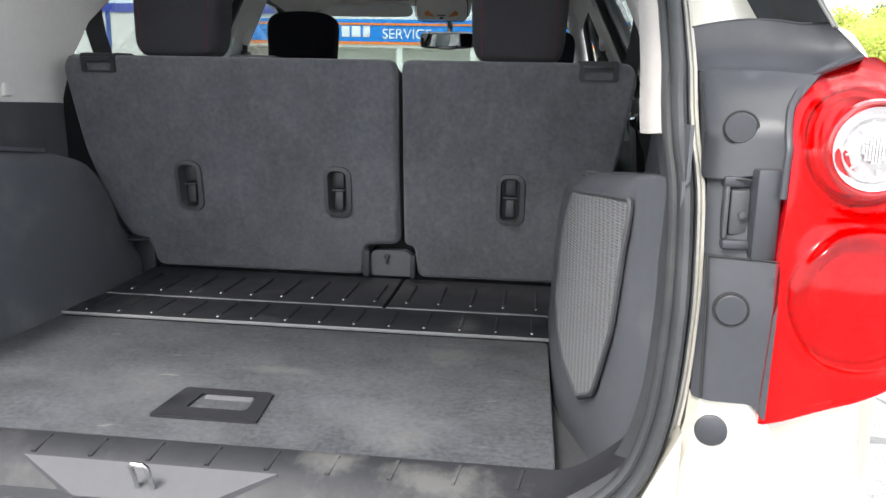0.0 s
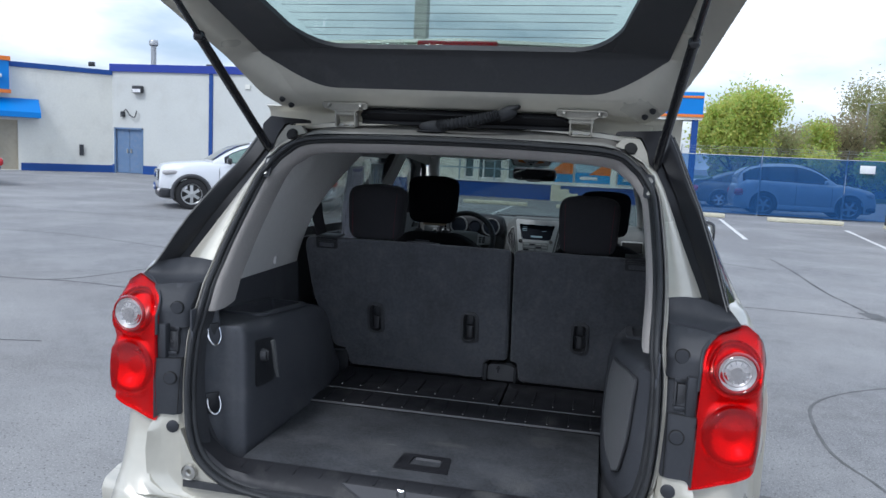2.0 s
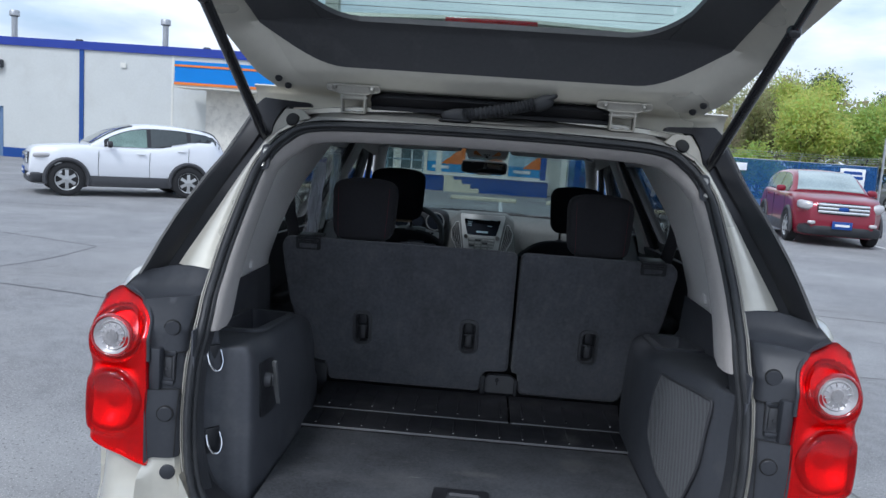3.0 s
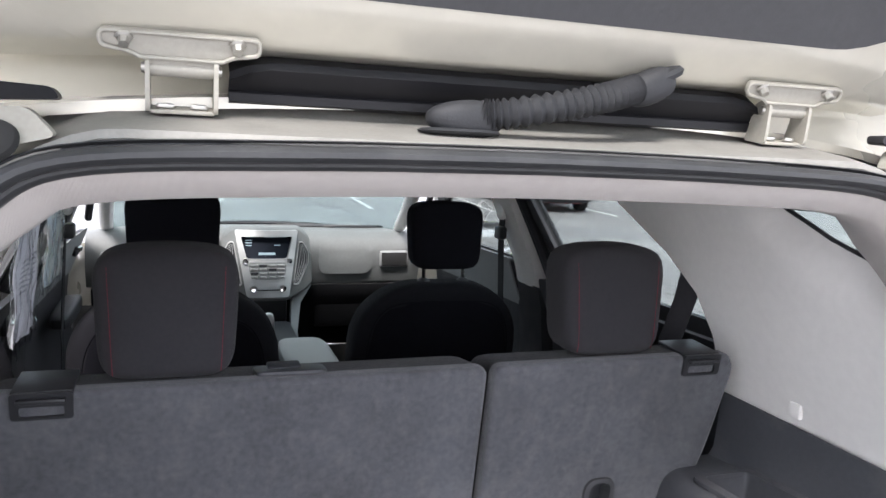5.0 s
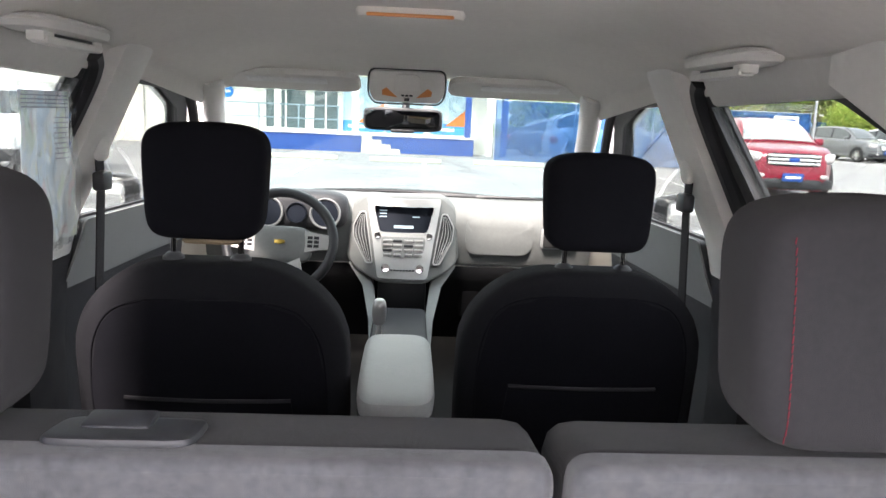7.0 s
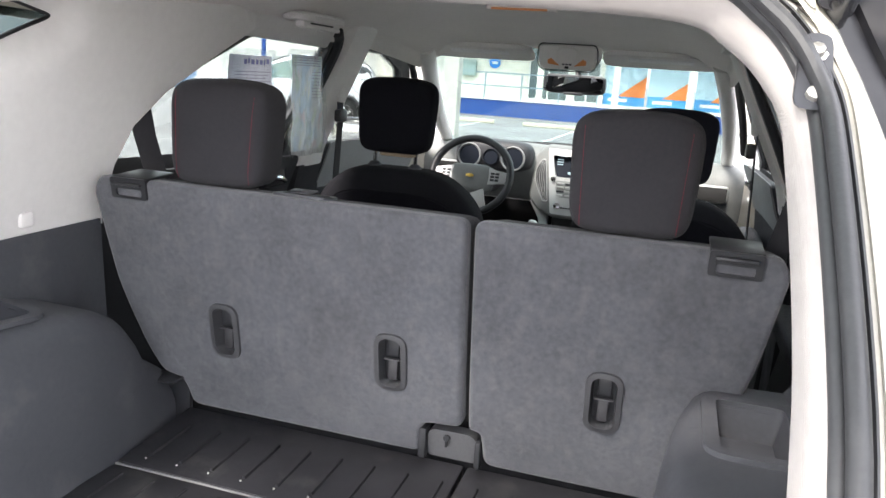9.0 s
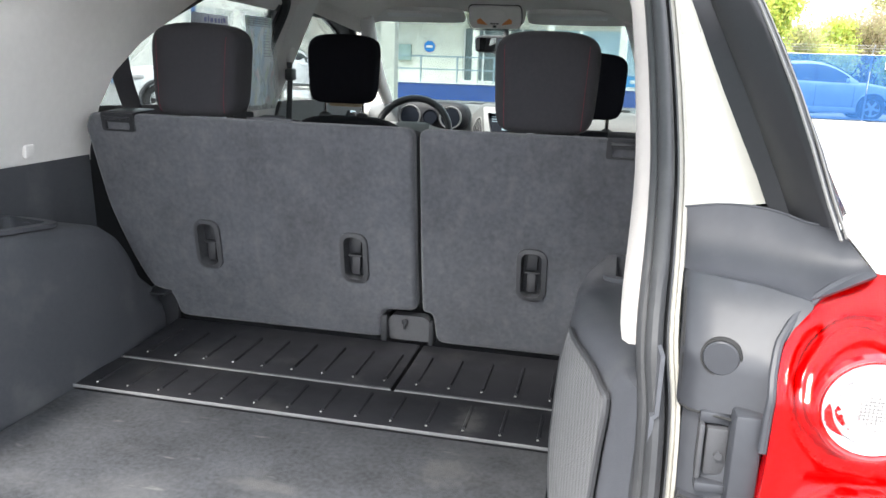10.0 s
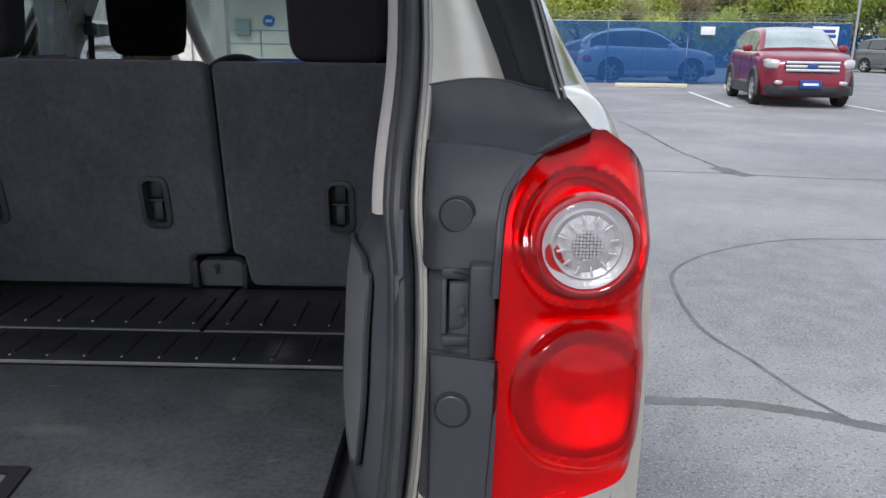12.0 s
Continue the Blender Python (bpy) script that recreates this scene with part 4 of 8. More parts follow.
def gate_pt(t, x):
    """A point of the gate's inner side, t along it from the hinge, x across."""
    p, e, w, tr, g = gate_row(t)
    ax = abs(x)
    if ax <= g:
        k = 0
    elif ax <= tr:
        k = .30 * ((ax - g) / (tr - g)) ** 1.5
    else:
        k = .30 + .70 * ((ax - tr) / max(1e-6, w - tr)) ** .9
    y, z = p[0] + (e[0] - p[0]) * min(k, 1.2), p[1] + (e[1] - p[1]) * min(k, 1.2)
    return V(x, y, z)


ts = [0, .5, 1, 1.35, 1.7, 2, 2.25, 2.5, 2.75, 3, 3.2, 3.4, 3.6, 3.8, 4, 4.5, 5, 5.5, 6, 6.5, 7]


def gate_strip(bm, t0, t1, xa, xb, lift, thick, n=10, m=14):
    rows = []
    for i in range(n + 1):
        t = t0 + (t1 - t0) * i / n
        r = gate_row(t)
        a, b = xa(r), xb(r)
        rows.append([gate_pt(t, a + (b - a) * j / m) + V(0, 0, lift) for j in range(m + 1)])
    grid(bm, rows, thick)


gate_inner = bmesh.new()
for s in (1, -1):
    gate_strip(gate_inner, 0, 7, lambda r, s=s: s * (r[3] - .004), lambda r, s=s: s * r[2], 0, V(0, 0.01, 0.02), 40, 8)
gate_strip(gate_inner, 0, 2.20, lambda r: -r[3], lambda r: r[3], 0, V(0, 0.01, 0.02), 14, 24)
for s in (1, -1):
    gate_strip(gate_inner, 2.19, 3.02, lambda r, s=s: s * (r[3] - .20), lambda r, s=s: s * (r[3] - .003), 0, V(0, 0.01, 0.02), 12, 10)
gate_strip(gate_inner, 5, 7, lambda r: -r[3], lambda r: r[3], 0.001, V(0, 0.01, 0.02), 10, 20)
gate = part("tailgate", gate_inner, PAINT, suv, "raised champagne tailgate frame", sharp=30)
# front lip of the gate, turned down into the channel of the roof
bm = bmesh.new()
grid(bm, [[V(x, .548, 1.706), V(x, .566, 1.700), V(x, .578, 1.685), V(x, .588, 1.660 - .05 * abs(x / .6) ** 2.6)] for x in [-.67 + 1.34 * k / 30 for k in range(31)]], V(0, .008, .004))
part("gate_lip", bm, PAINT, gate)
# dark trim round the glass
bm = bmesh.new()
rows = []
for i in range(13):
    row = []
    for j in range(49):
        f = j / 24 - 1
        t0 = 2.16 + .82 * max(0, (abs(f) - .70) / .30) ** 2.3
        t = t0 + (3.03 - t0) * i / 12
        row.append(gate_pt(t, f * (gate_row(t)[3] + .004)) + V(0, 0, -.006))
    rows.append(row)
grid(bm, rows, V(0, 0.004, 0.014))
for s in (1, -1):
    gate_strip(bm, 3.03, 4.6, lambda r, s=s: s * (r[4] - .002), lambda r, s=s: s * (r[3] + .004), -.006, V(0, 0.004, 0.014), 12, 8)
gate_strip(bm, 4.02, 4.6, lambda r: -r[4], lambda r: r[4], -.006, V(0, 0.004, 0.014), 4, 20)
part("gate_trim", bm, PLASTIC, gate, "black plastic trim round the rear glass")
bm = bmesh.new()
gate_strip(bm, 5.1, 6.8, lambda r: -r[3] + .02, lambda r: r[3] - .02, -.02, V(0, 0.004, 0.016), 8, 20)
part("lower_gate_trim", bm, PLASTIC, gate)
# rounded corners of the glass, glass, heating wires
for s in (1, -1):
    bm = bmesh.new()
    c0 = gate_pt(3.03, s * .445)
    tri = []
    for k in range(9):
        a = math.pi / 2 * k / 8
        tri.append((3.03 + .27 * (1 - math.sin(a)), .10 * (1 - math.cos(a))))
    top = [gate_pt(t, s * (gate_row(t)[4] - d)) + V(0, 0, -.004) for t, d in tri]
    corner = gate_pt(3.0, s * (gate_row(3.0)[4] + .004)) + V(0, 0, -.004)
    vs = [bm.verts.new(p) for p in top]
    c = bm.verts.new(corner)
    lo = [bm.verts.new(p + V(0, 0.002, .012)) for p in top]
    cl = bm.verts.new(corner + V(0, .002, .012))
    for k in range(8):
        bm.faces.new((c, vs[k], vs[k + 1]))
        bm.faces.new((cl, lo[k + 1], lo[k]))
        bm.faces.new((vs[k], lo[k], lo[k + 1], vs[k + 1]))
    part("trim_corner", bm, PLASTIC, gate)
bm = bmesh.new()
gate_strip(bm, 2.98, 4.05, lambda r: -r[4] - .02, lambda r: r[4] + .02, .016, V(0, 0.002, 0.004), 8, 16)
g = part("rear_glass", bm, glass("rear_glass_tint", (0.62, 0.70, 0.68)), gate, "tinted rear glass with heating wires")
g.visible_shadow = False
for k in range(12):
    t = 3.10 + .078 * k
    w = gate_row(t)[4] - .03
    bm = bmesh.new()
    tube(bm, [gate_pt(t, w * j / 6) + V(0, 0, .0145) for j in range(-6, 7)], 0.0007, 4)
    part("heating_wire", bm, RUBBER, g)
# outer skin with the spoiler and high brake lamp
bm = bmesh.new()
rows = []
for t in ts:
    r = gate_row(t)
    rows.append([gate_pt(t, r[2] * j / 12) * 1.0 + V(0, .030 if t < 3 else 0.0, .045 + .02 * (1 - abs(j / 12))) for j in range(-12, 13)])
rows = [r for t, r in zip(ts, rows) if t <= 2.8]
grid(bm, rows, V(0, .006, .010))
part("spoiler", bm, PAINT, gate)
bm = bmesh.new()
rows = []
for t in ts:
    if t >= 4.0:
        r = gate_row(t)
        rows.append([gate_pt(t, r[2] * j / 12) + V(0, 0, .05 + .02 * (1 - abs(j / 12))) for j in range(-12, 13)])
grid(bm, rows, V(0, 0, .010))
part("gate_outer_panel", bm, PAINT, gate)
bm = bmesh.new()
box(bm, (-.005, .432, 1.897), (.245, .030, .022), 0.006)
part("high_brake_lamp", bm, LAMPDARK, gate, "red high brake lamp")
for s in (1, -1):
    for q, (t, x) in enumerate(((1.6, .575), (1.15, .555))):
        bm = bmesh.new()
        lathe(bm, [(.0005, .010), (.007, .009), (.010, .004), (.010, -.004)], Matrix.Translation(gate_pt(t, s * x)) @ pose(0, 0, 0, 125, 0, 0), 12)
        part("bump_stop", bm, RUBBER, gate)
    # gas strut
    lo, hi = V(s * .592, .425, 1.552), V(s * .654, -.105, 1.985)
    bm = bmesh.new()
    mid = lo.lerp(hi, .70)
    tube(bm, [lo, lo.lerp(hi, .03), lo.lerp(hi, .031), mid], [.011, .011, .0135, .0135], 10)
    st = part("gas_strut", bm, GLOSSBLACK, suv, "black gas strut holding the tailgate")
    bm = bmesh.new()
    tube(bm, [mid, hi], .0085, 10)
    part("strut_rod", bm, GLOSSBLACK, st)
    bm = bmesh.new()
    soft_box(bm, mid, (.029, .029, .029), 3, 12, 8)
    part("strut_collar", bm, GLOSSBLACK, st)
    bm = bmesh.new()
    plate(bm, rounded([(.0, .0), (.034, .0), (.030, .085), (.004, .085)], .012, 3), lambda u, v, s=s: V(s * (.560 + u), seal_y(1.475 + v * .78) - 0.008 + u * .10, 1.475 + v * .78), V(0, .008, 0), step=0.03)
    br = part("strut_bracket", bm, GARNISH, suv, "dark metal strut bracket with two bolts")
    for z in (1.487, 1.525):
        bm = bmesh.new()
        lathe(bm, [(.0005, .006), (.007, .005), (.008, .0), (.011, -.001)], Matrix.Translation((s * .577, seal_y(z) - .006, z)) @ pose(0, 0, 0, 50, 0, 0), 8)
        part("bolt", bm, STEEL, br)
    # hinge
    hx = s * .372
    bm = bmesh.new()
    box(bm, (hx, .512, 1.6465), (.062, .030, .004), 0.001, pose(0, 0, 0, 10, 0, 0))
    hg = part("hinge", bm, FLANGE, suv, "champagne painted steel hinge")
    for d in (-.032, .032):
        bm = bmesh.new()
        arm = rounded([(.492, 1.643), (.530, 1.647), (.522, 1.668), (.515, 1.694), (.500, 1.700), (.487, 1.694), (.489, 1.668)], .006, 3)
        loft(bm, [[V(hx + d + e, a, b) for a, b in arm] for e in (-.0022, .0022)])
        part("hinge_arm", bm, FLANGE, hg)
        bm = bmesh.new()
        lathe(bm, [(.0005, .004), (.005, .0035), (.006, .0)], Matrix.Translation((hx + d * 1.07, .500, 1.686)) @ pose(0, 0, 0, 0, 90 if d > 0 else -90, 0), 10)
        part("rivet", bm, STEEL, hg)
    bm = bmesh.new()
    tube(bm, [V(hx - .030, .500, 1.686), V(hx + .030, .500, 1.686)], .0080, 14)
    part("hinge_pin", bm, FLANGE, hg)

    def leaf(u, v, hx=hx):
        return V(hx + u, .494 - v * .35, 1.688 + v * .92)
    bm = bmesh.new()
    ol = rounded([(-.030, .0), (.030, .0), (.046, .012), (.075, .016), (.075, .034), (-.075, .034), (-.075, .016), (-.046, .012)], .008, 4)
    plate(bm, ol, leaf, V(0, .003, .002), step=0.02)
    part("hinge_leaf", bm, FLANGE, hg)
    bm = bmesh.new()
    tube(bm, [leaf(u, v) + V(0, -.002, -.001) for u, v in dense([p for p in shrink(ol, .0015) if p[1] > .008], .01)], .0022, 8, closed=True)
    part("leaf_rim", bm, FLANGE, hg)
    for d in (-.052, .052):
        bm = bmesh.new()
        lathe(bm, [(.0005, .012), (.0062, .0115), (.0070, .002), (.0105, .0), (.0105, -.003)], Matrix.Translation((hx + d, .483, 1.711)) @ pose(0, 0, 0, 140, 0, 0) @ Matrix.Scale(.8, 4), 6)
        part("bolt", bm, STEEL, hg)
    for d in (-.016, .016):
        bm = bmesh.new()
        soft_box(bm, (hx + d, .504, 1.650), (.018, .010, .006), 3, 12, 6)
        part("bolt", bm, STEEL, hg)
# black trough between the hinges
bm = bmesh.new()
rows = []
for k in range(33):
    x = -.326 + .668 * k / 32
    e = .012 * smoothstep(.9, 1, abs(k / 16 - 1))
    rows.append([V(x, a, b) for a, b in ((.550, 1.657), (.533, 1.656), (.525, 1.659), (.525, 1.668), (.528, 1.671), (.524, 1.674), (.513, 1.683), (.507, 1.692 - e), (.510, 1.700 - e), (.522, 1.706 - e), (.550, 1.712))])
grid(bm, rows, V(0, .010, 0))
part("roof_trough", bm, TROUGH, suv, "black plastic strip between the hinges")
# cable sleeve from the roof to the gate
bm = bmesh.new()
cable = spline([V(-.062, .474, 1.659), V(-.040, .466, 1.660), V(.030, .456, 1.673), V(.085, .456, 1.686), V(.125, .464, 1.698)], 96)
tube(bm, cable, [0.0155 + 0.0024 * math.sin(i * 1.5708) if i > 4 else .0155 for i in range(96)], 14)
sl = part("cable_sleeve", bm, RUBBERGREY, suv, "grey corrugated rubber cable sleeve")
bm = bmesh.new()
soft_box(bm, (-.080, .478, 1.653), (.088, .042, .042), 2.6, 22, 12, shape=lambda q: V(q.x, q.y, q.z * (1 - .35 * max(0, -q.x) / .05)))
soft_box(bm, (-.086, .478, 1.639), (.092, .050, .008), 3, 22, 6)
part("grommet", bm, RUBBERGREY, sl)
bm = bmesh.new()
soft_box(bm, (.148, .474, 1.702), (.066, .042, .040), 2.6, 18, 10, m=pose(0, 0, 0, 0, -24, 0))
soft_box(bm, (.160, .478, 1.713), (.064, .048, .016), 3, 18, 6, m=pose(0, 0, 0, 0, -24, 0))
part("grommet", bm, RUBBERGREY, sl)
# roof edge above the seal
bm = bmesh.new()
rows = []
for k in range(49):
    x = -.558 + 1.116 * k / 48
    drop = .085 * smoothstep(.42, .62, abs(x)) ** 1.2
    rows.append([V(x, a - drop * .5, b - drop) for a, b in ((.428, 1.618), (.431, 1.626), (.455, 1.632), (.500, 1.639), (.545, 1.646), (.560, 1.660))])
grid(bm, rows, V(0, .01, -.010))
part("roof_edge", bm, ROOFDUSTSHADE, suv)
for s in (1, -1):
    # painted tongue with its plug, and the black end cap of the pillar strip
    bm = bmesh.new()
    plate(bm, rounded([(.474, 1.617), (.498, 1.641), (.545, 1.641), (.566, 1.602), (.574, 1.560), (.550, 1.584), (.516, 1.606)], .008, 3), lambda x, z, s=s: V(s * x, seal_y(z) - .004, z), V(0, .02, 0), step=.02)
    part("roof_corner", bm, FLANGE, suv, "champagne roof corner beside the seal")
    bm = bmesh.new()
    lathe(bm, [(.0005, .0050), (.014, .0045), (.0175, .0025), (.019, -.004)], Matrix.Translation((s * .521, seal_y(1.612) - .007, 1.613)) @ pose(0, 0, 0, 62, 0, s * 14), 24)
    part("roof_plug", bm, UNDER, suv, "round dark rubber plug in the roof corner")
    bm = bmesh.new()
    plate(bm, rounded([(.472, 1.649), (.480, 1.660), (.560, 1.664), (.612, 1.668), (.634, 1.640), (.592, 1.560), (.574, 1.566), (.568, 1.606), (.548, 1.645)], .006, 3), lambda x, z, s=s: V(s * x, seal_y(z) - .010 + .25 * max(0, x - .56), z), V(0, .025, 0), step=.02)
    part("strip_cap", bm, PILLARBLACK, suv, "black end cap of the pillar strip")

# ---------------------------------------------------------------- cargo bay
FZ = 0.700
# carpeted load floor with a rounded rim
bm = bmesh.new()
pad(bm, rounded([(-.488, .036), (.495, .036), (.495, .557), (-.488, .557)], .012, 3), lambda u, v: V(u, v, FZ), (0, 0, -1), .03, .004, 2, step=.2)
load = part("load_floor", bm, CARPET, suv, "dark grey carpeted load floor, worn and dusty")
# recessed pull
bm = bmesh.new()
plate(bm, rounded([(-.066, .104), (.090, .104), (.078, .212), (-.060, .212)], .006, 2), lambda u, v: V(u, v, FZ + .004), V(0, 0, -.008), [rounded([(-.028, .138), (.062, .138), (.058, .194), (-.026, .194)], .006, 2)], step=.05)
pull = part("floor_pull", bm, SILLPLASTIC, load, "black plastic pull in the load floor")
bm = bmesh.new()
box(bm, (.017, .166, FZ - .016), (.10, .066, .006))
part("pull_cup", bm, SILLPLASTIC, pull)
bm = bmesh.new()
box(bm, (.017, .178, FZ - .004), (.074, .030, .007), 0.002, pose(0, 0, 0, 14, 0, 0))
part("pull_lever", bm, mat("pull_lever_plastic", (.12, .12, .125), .38, 0, .1, 20), pull)


def ribbed(outline, z, n, ribs, name, label):
    """A plastic cover strip with pressed ribs and screws."""
    bm = bmesh.new()
    pad(bm, rounded(outline, .008, 3), lambda u, v: V(u, v, z(u, v)), (0, 0, -1), .02, .004, 2, step=.06)
    ob = part(name, bm, SILLPLASTIC, suv, label)
    lift = .0035 if name == 'hinged_cover' else 0
    for (x, y0, y1) in ribs:
        bm = bmesh.new()
        run = [y0 + (y1 - y0) * k / 5 for k in range(6)]
        loft(bm, [[V(x + d, y, z(x, y) + h) for d, h in ((-.0045, -.002), (-.002, .0022 + lift), (.002, .0022 + lift), (.0045, -.002))] for y in run])
        part("rib", bm, SILLPLASTIC, ob)
        bm = bmesh.new()
        lathe(bm, [(.0005, .0022), (.0020, .0018), (.0026, .0)], Matrix.Translation((x, y0 - .010, z(x, y0) - .0005 + lift * .6)), 8)
        part("screw", bm, STEEL, ob)
    return ob


def z1(u, v):
    return FZ + .004 + .002 * smoothstep(.56, .60, v)


def z2(u, v):
    return FZ + .008 + .004 * smoothstep(.80, .98, v)


ribbed([(-.500, .566), (.497, .566), (.497, .720), (-.492, .720)], z1, 0, [(-.452 + .0705 * k, .596, .694) for k in range(14)], "cover_strip", "black ribbed plastic cover strip")
ribbed([(-.492, .727), (.143, .727), (.143, .980), (-.505, .980)], z2, 0, [(-.445 + .0705 * k, .764, .900) for k in range(9)], "hinged_cover", "black ribbed plastic cover behind the wide seat back")
ribbed([(.150, .727), (.498, .727), (.535, .980), (.150, .980)], z2, 0, [(.19 + .0705 * k, .764, .900) for k in range(5)], "hinged_cover", "black ribbed plastic cover behind the narrow seat back")
# pale strips along the cover edges, a highlight put into their colour
for x0, x1, y in ((-.500, .497, .563), (-.492, .143, .7235), (.150, .498, .7235)):
    bm = bmesh.new()
    box(bm, ((x0 + x1) / 2, y, FZ + .003), (x1 - x0, .0025, .0065), 0.0008)
    part("strip_edge", bm, mat("painted_edge_highlight", (.20, .20, .20), .38, 0, .2, 20), suv)
# floor under the covers
bm = bmesh.new()
box(bm, (0, .47, FZ - .05), (1.22, 1.06, .02))
part("cargo_tub", bm, PLASTIC, suv)

# threshold at the tailgate
bm = bmesh.new()
rows = []
for k in range(49):
    x = -.60 + 1.20 * k / 48
    zt = interp(abs(x), [0, .2, .4, .5, .573, .60], [.634, .636, .652, .676, .73, .79])
    rows.append([V(x, -.050, zt - .008), V(x, -.046, zt + .013 - .009 * smoothstep(.35, .55, abs(x))), V(x, -.030, zt + .030 - .010 * smoothstep(.35, .55, abs(x))), V(x, -.005, max(zt + .018, FZ - .010)), V(x, .018, max(zt + .018, FZ + .001)), V(x, .034, max(zt + .018, FZ + .002)), V(x, .037, max(zt, FZ - .02))])
grid(bm, rows, V(0, 0, -.012))
sill = part("threshold_trim", bm, SILLPLASTIC, suv, "scuffed black plastic threshold")
for k in range(13):
    x = -.47 + .0765 * k
    bm = bmesh.new()
    q = [V(x - .004, -.004, FZ - .011), V(x + .004, .024, FZ), V(x + .010, .024, FZ), V(x + .003, -.004, FZ - .011)]
    loft(bm, [q, [p + V(0, 0, .0040) + (V(.001, 0, 0) if i < 2 else V(-.001, 0, 0)) for i, p in enumerate(q)]])
    part("rib", bm, SILLPLASTIC, sill)
bm = bmesh.new()
loft(bm, [[V(-.172, -.010, FZ - .0125 + d), V(.158, -.010, FZ - .0125 + d), V(.060, -.050, FZ - .0475 + d), V(-.075, -.050, FZ - .0475 + d)] for d in (-.01, .003)])
part("striker_cover", bm, mat("striker_plastic", (.055, .055, .060), .60, 0, .08, 6, .05, 600), sill, "grey plastic striker cover")
bm = bmesh.new()
tube(bm, [V(-.010, -.030, FZ - .034), V(-.010, -.046, FZ + .004), V(-.006, -.049, FZ + .009), V(.006, -.049, FZ + .009), V(.010, -.046, FZ + .004), V(.010, -.030, FZ - .034)], .0034, 8)
part("striker_loop", bm, CHROME, sill, "chrome striker loop")


# lower side trims
def ledge_z(y, s):
    if s < 0:
        return interp(y, [0, .10, .45, .65, .745, .80, .84, .88, .97], [1.062, 1.060, 1.036, 1.020, 1.000, .968, .925, .860, .80])
    return interp(y, [0, .10, .40, .60, .85, .97], [1.062, 1.060, 1.036, 1.012, .996, .98])


def side_trim(s, foot, name, label, hole):
    """A moulded wall that follows a line on the floor and ends in a ledge."""
    pts = spline([(x, y, 0) for x, y in foot], 81)
    bm = bmesh.new()
    rows = []
    for p in pts:
        zt = ledge_z(p.y, s)
        zm = zt - .765
        out = V(s, 0, 0)
        w = smoothstep(.03, .20, p.y)
        row = [p + V(0, 0, .66), p + V(0, 0, .72), p + V(0, 0, .72 + .45 * zm) + out * .004 * w, p + V(0, 0, .72 + .85 * zm) + out * .010 * w, p + V(0, 0, zt - .045) + out * .016 * w]
        for k in range(1, 6):
            a = math.pi / 2 * k / 5
            row.append(p + V(0, 0, zt - .045 + .045 * math.sin(a)) + out * (.016 + .045 * (1 - math.cos(a))) * w)
        e = abs(p.x) + .004 + (max(abs(p.x) + .065, .70) - abs(p.x) - .004) * w
        q = row[-1]
        for k in range(1, 10):
            row.append(q.lerp(V(s * e, p.y, zt + .002), k / 9))
        row.append(V(s * (e + .012 * w), p.y, zt + .02))
        row.append(V(s * (e + .022 * w), p.y, 1.122))
        rows.append(row)
    grid(bm, rows, .004 * s)
    gone = [f for f in bm.faces if f.calc_center_median().z > ledge_z(f.calc_center_median().y, s) - .02 and inside(f.calc_center_median().xy, hole)]
    bmesh.ops.delete(bm, geom=gone, context="FACES")
    tree_ = BVHTree.FromBMesh(bm)
    return part(name, bm, SIDEPLASTIC, suv, label), tree_


tray = rounded([(-.690, .30), (-.560, .30), (-.552, .62), (-.690, .66)], .03, 4)
cb = rounded([(.572, .62), (.690, .62), (.690, .84), (.575, .84)], .02, 3)
lt, left_skin = side_trim(-1, [(-.606, -.020), (-.604, .030), (-.585, .072), (-.530, .094), (-.502, .130), (-.494, .30), (-.492, .55), (-.500, .75), (-.535, .97)], "side_trim", "black moulded plastic side trim of the cargo bay", tray)
rt, wall_skin = side_trim(1, [(.606, -.020), (.602, .025), (.585, .060), (.560, .110), (.530, .215), (.506, .320), (.499, .45), (.499, .72), (.540, .97)], "side_trim", "black moulded plastic side trim with a mesh panel", cb)
# tray in the left ledge
bm = bmesh.new()
plate(bm, shrink(tray, -.016), lambda u, v: V(u, v, ledge_z(v, -1) + .009), V(0, 0, -.008), [shrink(tray, .006)], step=.05)
loft(bm, [[V(u, v, ledge_z(v, -1) + .007) for u, v in shrink(tray, .004)], [V(u, v, .945) for u, v in shrink(tray, .016)]], True, False)
plate(bm, shrink(tray, .012), lambda u, v: V(u, v, .947), V(0, 0, -.004), step=.08)
part("ledge_tray", bm, SIDEPLASTIC, lt, "open tray in the ledge")
# recess with a knob on the left wall, its shade put into a dark flat plate
bm = bmesh.new()


def left_wall(y, z, d=0.0):
    h = left_skin.ray_cast(V(-.2, y, z), V(-1, 0, 0))[0]
    return (h if h else V(-.50, y, z)) + V(d, 0, 0)


rc = rounded([(.150, .868), (.262, .860), (.268, .995), (.155, 1.005)], .014, 3)
plate(bm, rc, lambda u, v: left_wall(u, v, .004), V(-.003, 0, 0), step=.03)
part("access_panel", bm, RUBBER, lt, "dark access panel")
bm = bmesh.new()
lathe(bm, [(.0005, .020), (.015, .019), (.019, .012), (.020, -.004)], Matrix.Translation(left_wall(.195, .955)) @ pose(0, 0, 0, 0, 90, 0), 20)
box(bm, left_wall(.195, .955, .021), (.006, .008, .030), .002)
part("turn_knob", bm, PLASTIC, lt)
bm = bmesh.new()
q = [left_wall(.250, .985), left_wall(.262, .90), left_wall(.278, .865), left_wall(.268, .985)]
